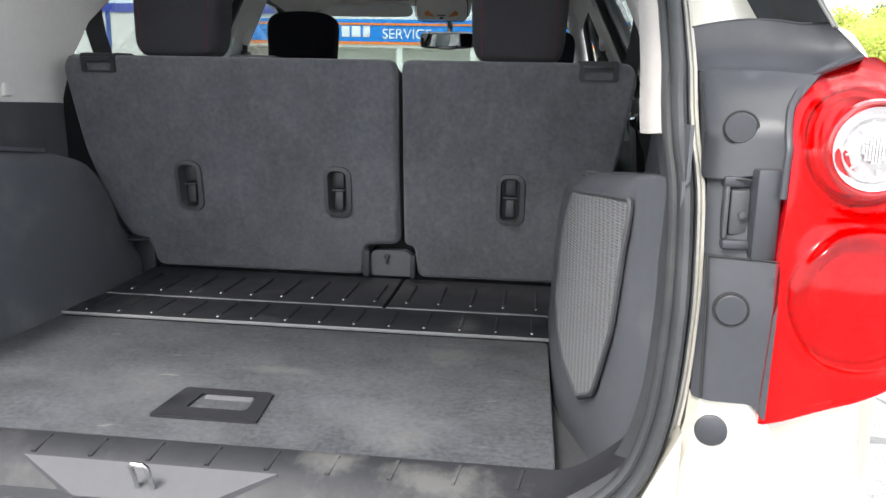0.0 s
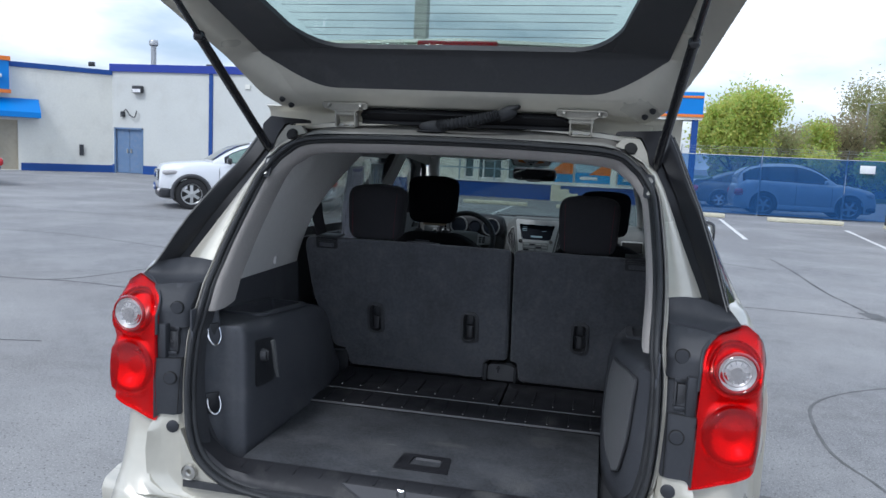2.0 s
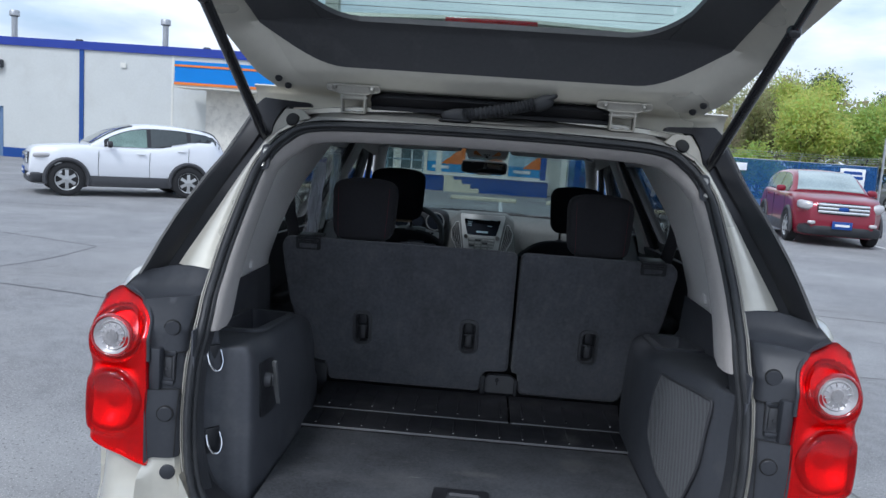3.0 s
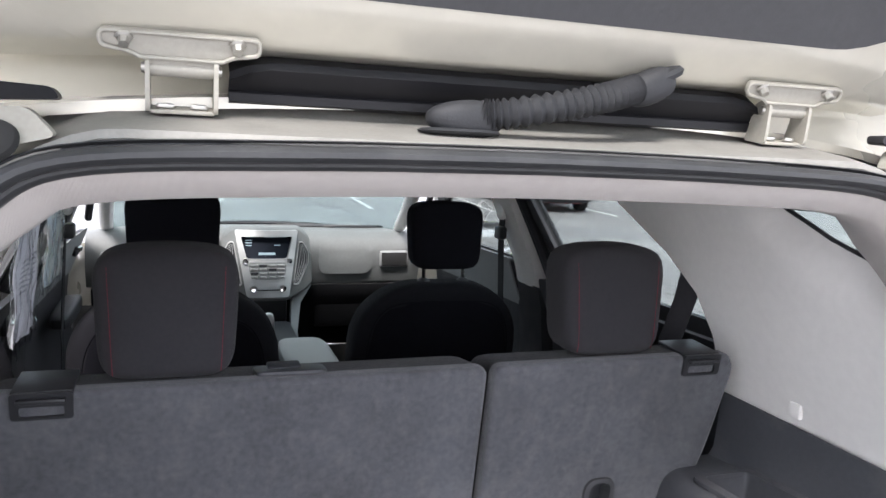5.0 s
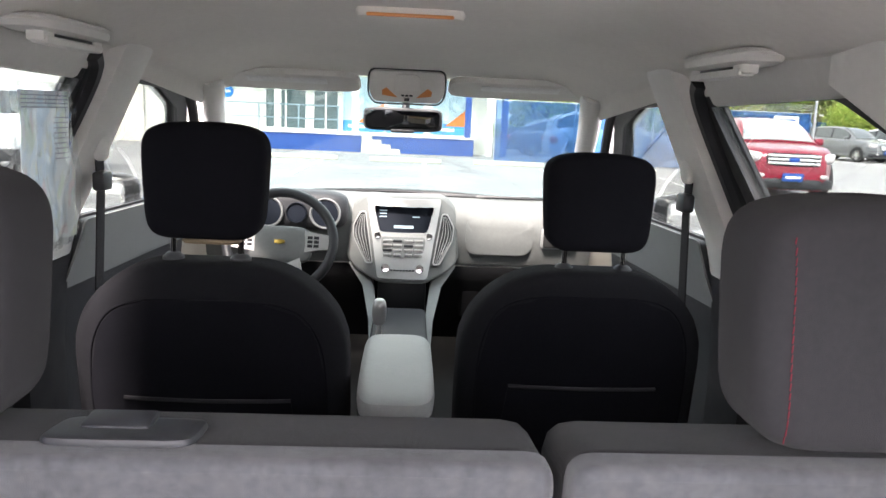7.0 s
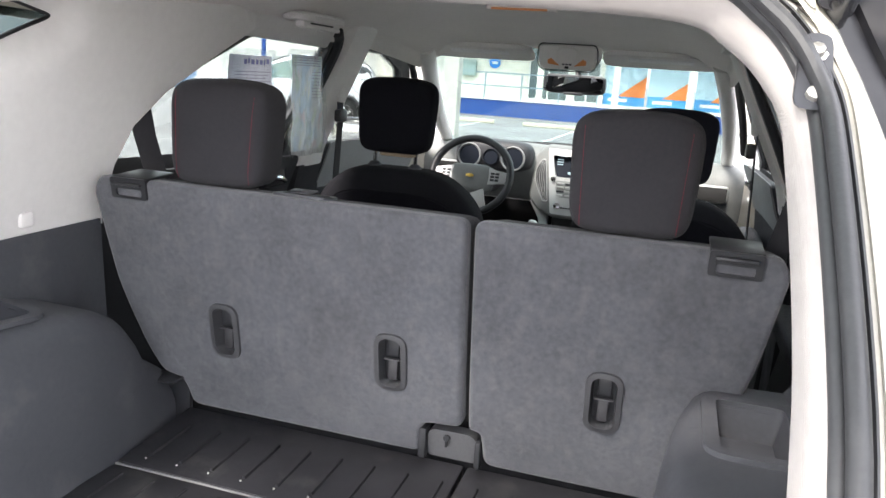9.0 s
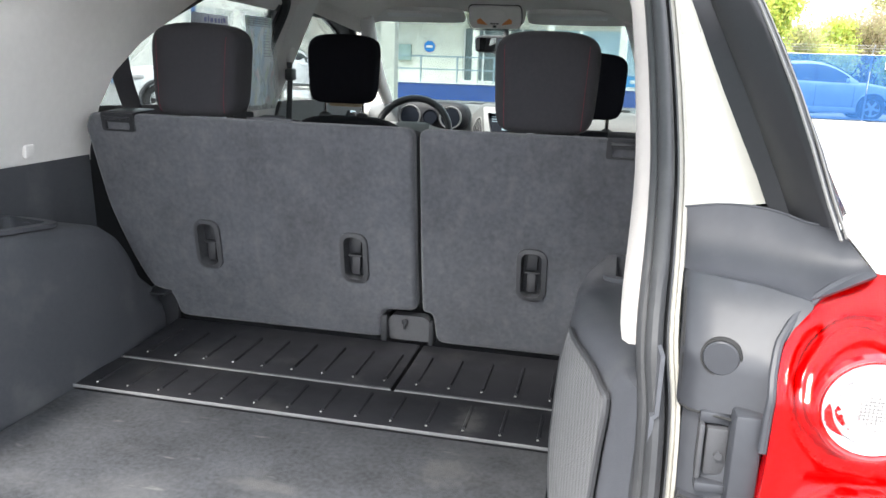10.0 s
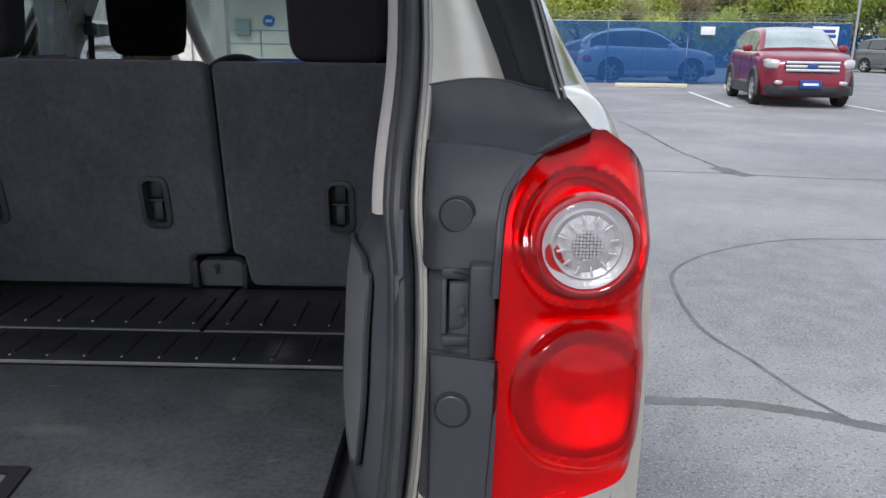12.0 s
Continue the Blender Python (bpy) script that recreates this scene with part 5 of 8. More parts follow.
loft(bm, [[p + V(.004, 0, 0) for p in q], [p + V(.014, -.004 if k in (0, 3) else 0, 0) for k, p in enumerate(q)]])
part("panel_flange", bm, mat("pale_grey_flange", (.17, .17, .17), .5), lt)
# mesh panel on the right wall
MESH = mat("mesh_panel_plastic", (.066, .066, .070), .5, 0, .1, 9, 0)
nn, ll, bb = nodes_of(MESH)
tcm = nn.new("ShaderNodeTexCoord")
vor = nn.new("ShaderNodeTexVoronoi")
vor.inputs["Scale"].default_value, vor.inputs["Randomness"].default_value = 260, 0.0
ll.new(tcm.outputs["Object"], vor.inputs["Vector"])
bmpn = nn.new("ShaderNodeBump")
bmpn.inputs["Strength"].default_value, bmpn.inputs["Distance"].default_value = 0.9, 0.004
ll.new(vor.outputs["Distance"], bmpn.inputs["Height"])
mramp = nn.new("ShaderNodeMapRange")
mramp.inputs["From Min"].default_value, mramp.inputs["From Max"].default_value = .22, .42
mmix = nn.new("ShaderNodeMix")
mmix.data_type = "RGBA"
mmix.inputs["A"].default_value, mmix.inputs["B"].default_value = (.012, .012, .013, 1), (.17, .17, .175, 1)
ll.new(vor.outputs["Distance"], mramp.inputs["Value"])
ll.new(mramp.outputs[0], mmix.inputs["Factor"])
ll.new(mmix.outputs["Result"], bb.inputs["Base Color"])
ll.new(bmpn.outputs[0], bb.inputs["Normal"])


def right_wall(u, z):
    """The right trim's face at u along its slanted part."""
    y = .090 + .262 * u
    h = wall_skin.ray_cast(V(.2, y, z), V(1, 0, 0))[0]
    return h if h else V(.566 - .066 * u, y, z)


bm = bmesh.new()
mp_out = rounded([(-.02, 1.030), (1.0, 1.012), (1.08, .95), (1.06, .84), (.70, .765), (.42, .735), (.22, .76), (.06, .86)], .03, 3)
plate(bm, [(u, z) for u, z in mp_out], lambda u, z: right_wall(u, z) + V(-.008, -.003, 0), V(.004, .002, 0), step=.03)
part("mesh_panel", bm, MESH, rt, "grey perforated mesh panel")
bm = bmesh.new()
ring = [right_wall(u, z) + V(-.006, -.002, 0) for u, z in dense(mp_out, .04)]
tube(bm, ring, .0040, 6, closed=True)
part("mesh_rim", bm, PLASTIC, rt)
# cubby in the right ledge
bm = bmesh.new()
plate(bm, shrink(cb, -.016), lambda u, v: V(u, v, ledge_z(v, 1) + .009), V(0, 0, -.008), [shrink(cb, .006)], step=.05)
loft(bm, [[V(u, v, ledge_z(v, 1) + .007) for u, v in shrink(cb, .004)], [V(u, v, .945) for u, v in shrink(cb, .016)]], True, False)
plate(bm, shrink(cb, .012), lambda u, v: V(u, v, .947), V(0, 0, -.004), step=.08)
part("ledge_tray", bm, SIDEPLASTIC, rt)
# bag hooks
for x, y, z in ((-.600, .072, 1.034), (-.594, .064, .836), (.606, .078, 1.034), (.606, .090, .830)):
    s = 1 if x > 0 else -1
    h, nn = (V(.62, .78, 0), V(.78, -.62, 0)) if s < 0 else (V(-.25, .968, 0), V(-.968, -.25, 0))
    c = V(x, y, z) + nn * (.010 if s < 0 else .004)
    tn = Matrix((( h.x, nn.x, 0, 0), (h.y, nn.y, 0, 0), (0, 0, 1, 0), (0, 0, 0, 1)))
    bm = bmesh.new()
    box(bm, c - nn * .005 + V(0, 0, .004), (.040, .008, .062), 0.003, tn)
    hk = part("hook_plate", bm, RUBBER, suv)
    bm = bmesh.new()
    tube(bm, spline([c - h * .017 + V(0, 0, .022), c - h * .018 + nn * .010 + V(0, 0, .0), c - h * .011 + nn * .016 + V(0, 0, -.017), c + nn * .018 + V(0, 0, -.023), c + h * .011 + nn * .016 + V(0, 0, -.017), c + h * .018 + nn * .010, c + h * .017 + V(0, 0, .022)], 26), .0028, 8)
    part("cargo_hook", bm, CHROME, hk, "chrome cargo loop")

# light upper trims with the quarter window notch
QUARTER = rounded([(.580, 1.460), (.673, 1.489), (.790, 1.540), (.68, 1.562), (.595, 1.525)], .02, 3)
QEDGE = dense(QUARTER, .02)
for s in (1, -1):
    def up(y, z, s=s):
        xs = loop_x(min(z, 1.60)) - .012
        xf = .735 - .30 * max(0, z - 1.14)
        k = smoothstep(0, .26, y - seal_y(z))
        d = min(math.dist((y, z), q) for q in QEDGE)
        return V(s * (xs + (xf - xs) * k + .034 * smoothstep(.070, .008, d)), y, z)
    outl = [(seal_y(z) + .006, z) for z in (1.108, 1.18, 1.23, 1.3, 1.38, 1.46, 1.52, 1.56, 1.60)] + [(.60, 1.625), (1.15, 1.625), (1.40, 1.600), (1.42, 1.562), (1.30, 1.500), (1.12, 1.400), (1.035, 1.325), (1.0, 1.24), (.990, 1.106), (.60, 1.110), (.30, 1.110), (.12, 1.109)]
    qh = QUARTER
    bm = bmesh.new()
    plate(bm, outl, up, V(s * .006, 0, 0), [qh], step=.028)
    ut = part("upper_trim", bm, LIGHTTRIM, suv, "light grey plastic upper trim", sharp=50)
    bm = bmesh.new()
    tube(bm, [up(y, z) + V(s * .004, 0, 0) for y, z in dense(qh, .04)], .0048, 6, closed=True)
    part("quarter_seal", bm, RUBBER, ut)
    bm = bmesh.new()
    box(bm, up(.775, 1.150) + V(-s * .003, 0, 0), (.012, .030, .030), 0.004)
    part("trim_clip", bm, LIGHTTRIM, ut)
    # moulded swage on the pillar
    bm = bmesh.new()
    box(bm, up(.155, 1.215) + V(-s * .006, .01, 0), (.014, .060, .016), 0.005, pose(0, 0, 0, 15, 0, 0))
    part("trim_catch", bm, LIGHTTRIM, ut)
    # seat belt of the rear seat
    bm = bmesh.new()
    loft(bm, [[p, p + V(s * .034, -.034, 0), p + V(s * .037, -.031, 0), p + V(s * .003, .003, 0)] for p in (V(s * .676, 1.090, 1.360), V(s * .671, 1.098, 1.30), V(s * .652, 1.115, 1.20), V(s * .615, 1.145, 1.05))])
    part("seat_belt", bm, SEATCLOTH2, suv, "black rear seat belt")
    bm = bmesh.new()
    box(bm, (s * .693, 1.073, 1.362), (.034, .036, .007), .002)
    part("belt_guide", bm, PLASTIC, ut)

# headliner and the cloth edge at the tailgate
bm = bmesh.new()


def liner_z(x, y):
    zc = interp(y, [.46, .60, .8, 1.3, 1.8, 2.3, 2.92], [1.600, 1.618, 1.640, 1.672, 1.680, 1.668, 1.610])
    return zc - .075 * smoothstep(.36, .66, abs(x)) ** 1.4


rows = [[V(x, y, liner_z(x, y)) for x in [-.66 + 1.32 * k / 26 for k in range(27)]] for y in [.47 + (2.93 - .47) * i / 24 for i in range(25)]]
grid(bm, rows, V(0, 0, .010))
part("headliner", bm, HEADLINER, suv, "light grey cloth headliner")
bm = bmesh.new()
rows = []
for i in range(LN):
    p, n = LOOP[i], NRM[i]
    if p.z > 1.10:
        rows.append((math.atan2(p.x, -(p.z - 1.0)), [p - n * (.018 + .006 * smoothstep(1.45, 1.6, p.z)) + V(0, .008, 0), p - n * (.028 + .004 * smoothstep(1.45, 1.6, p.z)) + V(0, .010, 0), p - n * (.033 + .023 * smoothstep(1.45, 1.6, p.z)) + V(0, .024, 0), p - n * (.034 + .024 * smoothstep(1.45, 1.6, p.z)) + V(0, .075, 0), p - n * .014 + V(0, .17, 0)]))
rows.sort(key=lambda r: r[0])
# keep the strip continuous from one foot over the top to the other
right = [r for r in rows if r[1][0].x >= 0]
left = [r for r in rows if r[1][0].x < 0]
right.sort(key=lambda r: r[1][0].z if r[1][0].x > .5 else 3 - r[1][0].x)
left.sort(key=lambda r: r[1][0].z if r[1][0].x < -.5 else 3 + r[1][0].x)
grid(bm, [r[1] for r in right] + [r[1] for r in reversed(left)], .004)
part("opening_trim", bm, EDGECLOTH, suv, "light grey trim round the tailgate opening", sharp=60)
for s in (1, -1):
    # lower part of the opening's lining
    bm = bmesh.new()
    rows = [[p - n * .006 + V(0, .010, 0), p - n * .016 + V(0, .018, 0), p - n * .020 + V(0, .05, 0), p - n * .0 + V(0, .12, 0)] for p, n in zip(LOOP, NRM) if p.z <= 1.13 and p.z > .66 and p.x * s > 0]
    rows.sort(key=lambda r: r[0].z)
    grid(bm, rows, .003)
    part("opening_lining", bm, PLASTIC, suv)

# ---------------------------------------------------------------- seats


def seat_f(u, v):
    d = max(0, .93 - v)
    return V(u, .924 - (v - .93) * .155 + .61 * d * d, v)


CAPS = [(-.376, .931), (-.007, .928), (.403, .924)]


def capsule(cx, cz, w, h, n=4):
    """A rounded upright oblong."""
    r, out = w * .36, []
    for q, (sx, sz) in enumerate(((1, 1), (-1, 1), (-1, -1), (1, -1))):
        for k in range(n + 1):
            a = math.pi / 2 * (q + k / n)
            out.append((cx + sx * (w / 2 - r) + r * math.cos(a), cz + sz * (h / 2 - r) + r * math.sin(a)))
    return out


seat_l = [(-.646, 1.236), (.138, 1.236), (.138, .802), (.052, .798), (.046, .716), (-.500, .716), (-.506, .786), (-.556, .795), (-.583, .857), (-.615, .947), (-.635, 1.01), (-.650, 1.11), (-.662, 1.205)]
seat_r = [(.150, 1.236), (.654, 1.236), (.671, 1.205), (.656, 1.10), (.645, 1.03), (.627, .96), (.600, .88), (.560, .80), (.532, .716), (.180, .716), (.174, .798), (.150, .802)]
for outl, caps, lab in ((seat_l, CAPS[:2], "wide section of the folding rear seat back, dark carpet"), (seat_r, CAPS[2:], "narrow section of the folding rear seat back, dark carpet")):
    bm = bmesh.new()
    o = rounded(outl, .022, 4)
    inner = shrink(o, .010)
    plate(bm, inner, seat_f, V(0, .02, 0), [capsule(cx, cz, .050, .108) for cx, cz in caps], step=.08)
    od = dense(o, .08)
    rings = []
    for k in range(5):
        a = math.pi / 2 * k / 4
        rings.append([seat_f(u, v) + V(0, .014 * (1 - math.cos(a)), 0) for u, v in shrink(od, .0105 * (1 - math.sin(a)))])
    rings.append([seat_f(u, v) + V(0, .030, 0) for u, v in od])
    loft(bm, rings, True, False)
    rb = part("rear_seat_back", bm, SEATCARPET, suv, lab)
    # cloth cushion in front
    bm = bmesh.new()
    pad(bm, rounded(outl, .03, 3), lambda u, v: seat_f(u, v) + V(0, .028, 0), (0, 1, -.14), .110, .012, 3, step=.08)
    part("seat_cushion_back", bm, SEATCLOTH, rb)
    for cx, cz in caps:
        bm = bmesh.new()
        co, ci = capsule(cx, cz, .068, .124), capsule(cx, cz, .044, .100)
        prof = [(co, 0), (capsule(cx, cz, .066, .122), -.006), (capsule(cx, cz, .046, .104), -.008), (ci, -.003), (capsule(cx, cz, .040, .096), .022)]
        loft(bm, [[seat_f(u, v) + V(0, d, 0) for u, v in lp] for lp, d in prof], True, False)
        fr = part("release_bezel", bm, PLASTIC, rb, "black plastic bezel of the seat release")
        bm = bmesh.new()
        plate(bm, capsule(cx, cz, .046, .106), lambda u, v: seat_f(u, v) + V(0, .022, 0), V(0, .004, 0), step=.05)
        part("bezel_floor", bm, RUBBER, fr)
        bm = bmesh.new()
        box(bm, seat_f(cx, cz - .020) + V(0, .012, 0), (.020, .008, .044), 0.003)
        box(bm, seat_f(cx, cz + .004) + V(0, .007, 0), (.034, .007, .004), 0.0015)
        part("release_lever", bm, LEVER, fr)
        bm = bmesh.new()
        box(bm, seat_f(cx, cz + .030) + V(0, .016, 0), (.026, .006, .040), 0.003)
        part("pull_strap", bm, RUBBER, fr)
# hinge cover between the seat backs
HINGEGREY = mat("grey_hinge_steel", (.15, .152, .158), .42, .45, .12, 18, .05, 300)
bm = bmesh.new()
plate(bm, rounded([(.062, .716), (.166, .716), (.166, .772), (.150, .784), (.074, .784), (.062, .770)], .008, 3), lambda u, v: V(u, .988 - .25 * (v - .716), v), V(0, .03, 0), step=.03)
hc = part("seat_hinge_cover", bm, HINGEGREY, suv, "grey metal hinge cover between the seat backs")
bm = bmesh.new()
box(bm, (.054, .978, .750), (.016, .030, .066), .004)
part("hinge_cheek", bm, RUBBERGREY, hc)
bm = bmesh.new()
box(bm, (.170, .980, .745), (.012, .030, .060), .004)
part("hinge_cheek", bm, RUBBERGREY, hc)
bm = bmesh.new()
lathe(bm, [(.0005, .010), (.007, .009), (.008, .0)], Matrix.Translation((.104, .978, .768)) @ pose(0, 0, 0, 90, 0, 0), 12)
box(bm, (.104, .971, .758), (.005, .008, .016), .001)
part("hinge_pin", bm, RUBBER, hc)
bm = bmesh.new()
for c, d in (((-.534, .985, .720), (.060, .012, .130)), ((-.562, .955, .750), (.006, .070, .090)), ((-.534, .955, .790), (.060, .070, .006))):
    box(bm, c, d, .002)
part("seat_latch_pocket", bm, RUBBER, suv, "dark latch pocket beside the seat back")
# shoulder latches and the middle belt guide
for x in (-.568, .585):
    bm = bmesh.new()
    frame_o = rounded([(x - .042, 1.195), (x + .042, 1.195), (x + .042, 1.238), (x - .042, 1.238)], .006, 3)
    slot = rounded([(x - .030, 1.200), (x + .030, 1.200), (x + .030, 1.216), (x - .030, 1.216)], .004, 2)
    plate(bm, frame_o, lambda u, v: seat_f(u, v) + V(0, -.005, 0), V(0, .012, 0), [slot], step=.05)
    box(bm, (x, .922, 1.2385), (.084, .088, .007), 0.003, pose(0, 0, 0, 3, 0, 0))
    lb = part("seat_latch", bm, RUBBER, suv, "black plastic seat latch")
    bm = bmesh.new()
    box(bm, (x, seat_f(x, 1.208).y + .012, 1.208), (.062, .010, .018), 0.002)
    part("latch_slot", bm, RUBBER, lb)
    bm = bmesh.new()
    box(bm, (x, seat_f(x, 1.222).y - .009, 1.226), (.066, .010, .007), 0.002)
    part("latch_lever", bm, RUBBER, lb)
bm = bmesh.new()
soft_box(bm, (-.203, .930, 1.234), (.120, .065, .010), 6, 24, 8, m=pose(0, 0, 0, -7, 0, 0))
bg = part("belt_guide_plate", bm, GARNISH, suv, "black plastic belt guide on the seat top")
bm = bmesh.new()
box(bm, (-.212, .940, 1.239), (.055, .030, .008), 0.003, pose(0, 0, 0, 5, 0, 0))
part("guide_flap", bm, GARNISH, bg)
# rear bench
bm = bmesh.new()
soft_box(bm, (0, 1.30, .68), (1.26, .56, .20), 6, 28, 10)
part("rear_bench", bm, SEATCLOTH, suv, "dark cloth rear bench")


def headrest(x, y, z, w, d, h, stitch, taper, parent_label):
    bm = bmesh.new()
    soft_box(bm, (x, y, z), (w, d, h), 5.5, 36, 20, shape=lambda q: V(q.x * (1 - taper * (.5 - q.z / h)), q.y + .018 * (q.x / w) ** 2 * 4 * .4 + .012 * (q.z / h), q.z + .010 * math.cos(q.x / w * math.pi) * (1 if q.z > 0 else .3)))
    hr = part("headrest", bm, SEATCLOTH2 if stitch else FRONTCLOTH, suv, parent_label)
    for dx in (-.070, .070):
        bm = bmesh.new()
        tube(bm, [V(x + dx, y, z - h / 2 - .055), V(x + dx, y, z - h / 2 + .02)], .0065, 10)
        part("headrest_post", bm, CHROME, hr)
        bm = bmesh.new()
        lathe(bm, [(.0075, .012), (.014, .010), (.022, .002), (.022, -.004)], Matrix.Translation((x + dx, y, z - h / 2 - .042)), 16, cap=False)
        part("post_guide", bm, PLASTIC, hr)
    if stitch:
        for dx in (-.39, .39):
            for k in range(22):
                q = V(dx * w, 0, (-.42 + .80 * k / 21) * h)
                tz = 1 - taper * (.5 - q.z / h)
                pz = min(1, (abs(q.x) / (w / 2)) ** 5.5 + (abs(q.z) / (h / 2)) ** 5.5)
                yy = -d / 2 * (1 - pz) ** (1 / 5.5) - .0006
                bm = bmesh.new()
                yb = yy + .018 * (q.x / w) ** 2 * 1.6 + .012 * (q.z / h)
                tube(bm, [V(x + q.x * tz, y + yb, z + q.z - .0030), V(x + q.x * tz, y + yb - .0005, z + q.z + .0034)], .0006, 5)
                part("stitch", bm, REDTHREAD, hr)
    return hr


for x in (-.395, .4075):
    headrest(x, .957, 1.334, .226, .112, .203, True, .10, "black cloth rear headrest with red stitching")
for x, hy, hz, hh in ((-.398, 1.935, 1.335, .232), (.462, 2.080, 1.304, .220)):
    headrest(x, hy, hz, .262, .100, hh, False, .10, "black cloth front headrest")
bm = bmesh.new()
soft_box(bm, (-.385, 1.935, 1.217), (.125, .070, .014), 4, 20, 6)
part("headrest_underside", bm, mat("tan_underside", (.30, .22, .14), .7, 0, .1, 20), suv, "tan underside of the driver's headrest")
for x, sy in ((-.392, 1.945), (.445, 2.075)):
    bm = bmesh.new()

    def lean(q):
        k = q.z + .36
        wd = interp(q.z, [-.37, -.1, .185, .25, .295, .345, .37], [.98, 1.0, 1.0, .95, .875, .75, .65])
        return V(q.x * wd, q.y + .10 * (1 - k / .72) + .018 * (abs(q.x) / .28) ** 2, q.z)
    soft_box(bm, (x, sy, .805 if x < 0 else .785), (.59, .17, .74), 5, 44, 30, shape=lean)
    skin = BVHTree.FromBMesh(bm)

    def on_back(u, v):
        h = skin.ray_cast(V(u, 1.0, v), V(0, 1, 0))[0]
        return h if h else V(u, 2.05, v)
    fs = part("front_seat_back", bm, FRONTSIDE, suv, "black cloth front seat back")
    bm = bmesh.new()
    rows = []
    for k in range(19):
        v = .58 + (1.098 - .58) * k / 18
        w = interp(v, [.58, .90, 1.03, 1.07, 1.088, 1.098], [.240, .250, .225, .185, .155, .100])
        rows.append([on_back(x + w * j / 14, v) + V(0, -.0015, 0) for j in range(-14, 15)])
    grid(bm, rows, V(0, .004, 0))
    part("back_panel", bm, FRONTCLOTH, fs)
    bm = bmesh.new()
    rows = []
    for k in range(13):
        v = .60 + .275 * k / 12
        w = .205 - .03 * (k / 12)
        rows.append([on_back(x + w * j / 12, v) + V(0, -.006 - .004 * math.cos(j / 12 * 1.5), 0) for j in range(-12, 13)])
    grid(bm, rows, V(0, .008, 0))
    pk = part("map_pocket", bm, FRONTCLOTH, fs)
    bm = bmesh.new()
    tube(bm, [p + V(0, -.001, .001) for p in rows[-1]], .0045, 6)
    part("pocket_hem", bm, SEATCLOTH2, pk)
    # lighter border cloth over the shoulders, meeting the back panel in a seam
    bm = bmesh.new()
    arcp = spline([(x - .245, .62, 0), (x - .250, .90, 0), (x - .225, 1.03, 0), (x - .155, 1.088, 0), (x, 1.098, 0), (x + .155, 1.088, 0), (x + .225, 1.03, 0), (x + .250, .90, 0), (x + .245, .62, 0)], 60)
    tube(bm, [on_back(p.x, p.y) + V(0, -.0005, 0) for p in arcp], .0022, 6)
    part("seam", bm, FRONTCLOTH, fs)
    bm = bmesh.new()
    soft_box(bm, (x, sy + .29, .56), (.52, .52, .18), 5, 28, 10)
    part("front_seat_base", bm, FRONTCLOTH, fs)

# ---------------------------------------------------------------- dashboard and cockpit
DY = 3.40
bm = bmesh.new()
rows = []
for k in range(41):
    x = -.80 + 1.60 * k / 40
    hump = .020 * math.exp(-((x + .41) / .20) ** 2) + .012 * math.exp(-((x - .01) / .22) ** 2)
    rows.append([V(x, a, b) for a, b in ((3.52, .868), (3.475, .88), (3.45, .96), (3.45, 1.04), (3.472, 1.095 + hump), (3.52, 1.130 + hump), (3.62, 1.142 + hump * .6), (3.82, 1.130))])
grid(bm, rows, V(0, .01, -.01))
dash = part("dashboard", bm, DASH, suv, "grey grained dashboard")
bm = bmesh.new()
rows = []
for k in range(31):
    x = -.78 + 1.56 * k / 30
    rows.append([V(x, a, b) for a, b in ((3.66, .50), (3.54, .70), (3.475, .80), (3.462, .84), (3.47, .865))])
grid(bm, rows, V(0, .01, 0))
part("lower_dash", bm, FOOTWELL, dash, "black lower dashboard")
# centre stack
cx = .012


def stack_f(u, v):
    return V(cx + u, DY + .10 * (v - .86) / .3 - .075 + .05 * (u / .2) ** 2, v)


bez = [(-.158, 1.152), (-.212, 1.105), (-.222, .90), (-.190, .868), (-.095, .822), (.095, .822), (.190, .868), (.222, .90), (.212, 1.105), (.158, 1.152)]
bm = bmesh.new()
loft(bm, [[stack_f(u, v) + V(0, d, 0) for u, v in dense(shrink(rounded(bez, .02, 3), e), .05)] for d, e in ((.06, -.012), (.012, -.004), (.006, .004))], True, False)
plate(bm, shrink(rounded(bez, .02, 3), .004), lambda u, v: stack_f(u, v) + V(0, .006, 0), V(0, .01, 0), [[(-.118, 1.004), (.118, 1.004), (.136, 1.126), (-.136, 1.126)]], step=.05)
part("fascia_surround", bm, DASH, dash, "grey surround of the centre fascia")
bm = bmesh.new()
so = rounded([(-.152, 1.148), (-.100, .838), (.100, .838), (.152, 1.148)], .012, 3)
plate(bm, so, lambda u, v: stack_f(u, v) + V(0, -.008, 0), V(0, .05, 0), [rounded([(-.096, 1.012), (.096, 1.012), (.124, 1.118), (-.124, 1.118)], .012, 3)], step=.04)
stk = part("console_fascia", bm, SILVERTRIM, dash, "silver plastic centre fascia with a display")
bm = bmesh.new()
plate(bm, [(-.100, 1.006), (.100, 1.006), (.130, 1.124), (-.130, 1.124)], lambda u, v: stack_f(u, v) + V(0, .026, 0), V(0, .01, 0), step=.08)
part("display", bm, SCREEN, stk, "dark display with small lit marks")
bm = bmesh.new()
plate(bm, rounded([(-.090, 1.000), (.090, 1.000), (.086, .950), (.062, .920), (-.062, .920), (-.086, .950)], .012, 3), lambda u, v: stack_f(u, v) + V(0, -.011, 0), V(0, .01, 0), step=.05)
part("button_panel", bm, mat("pale_grey_panel", (.24, .25, .245), .45), stk)
GLOW = bpy.data.materials.new("display_glow")
GLOW.use_nodes = True
gb = GLOW.node_tree.nodes["Principled BSDF"]
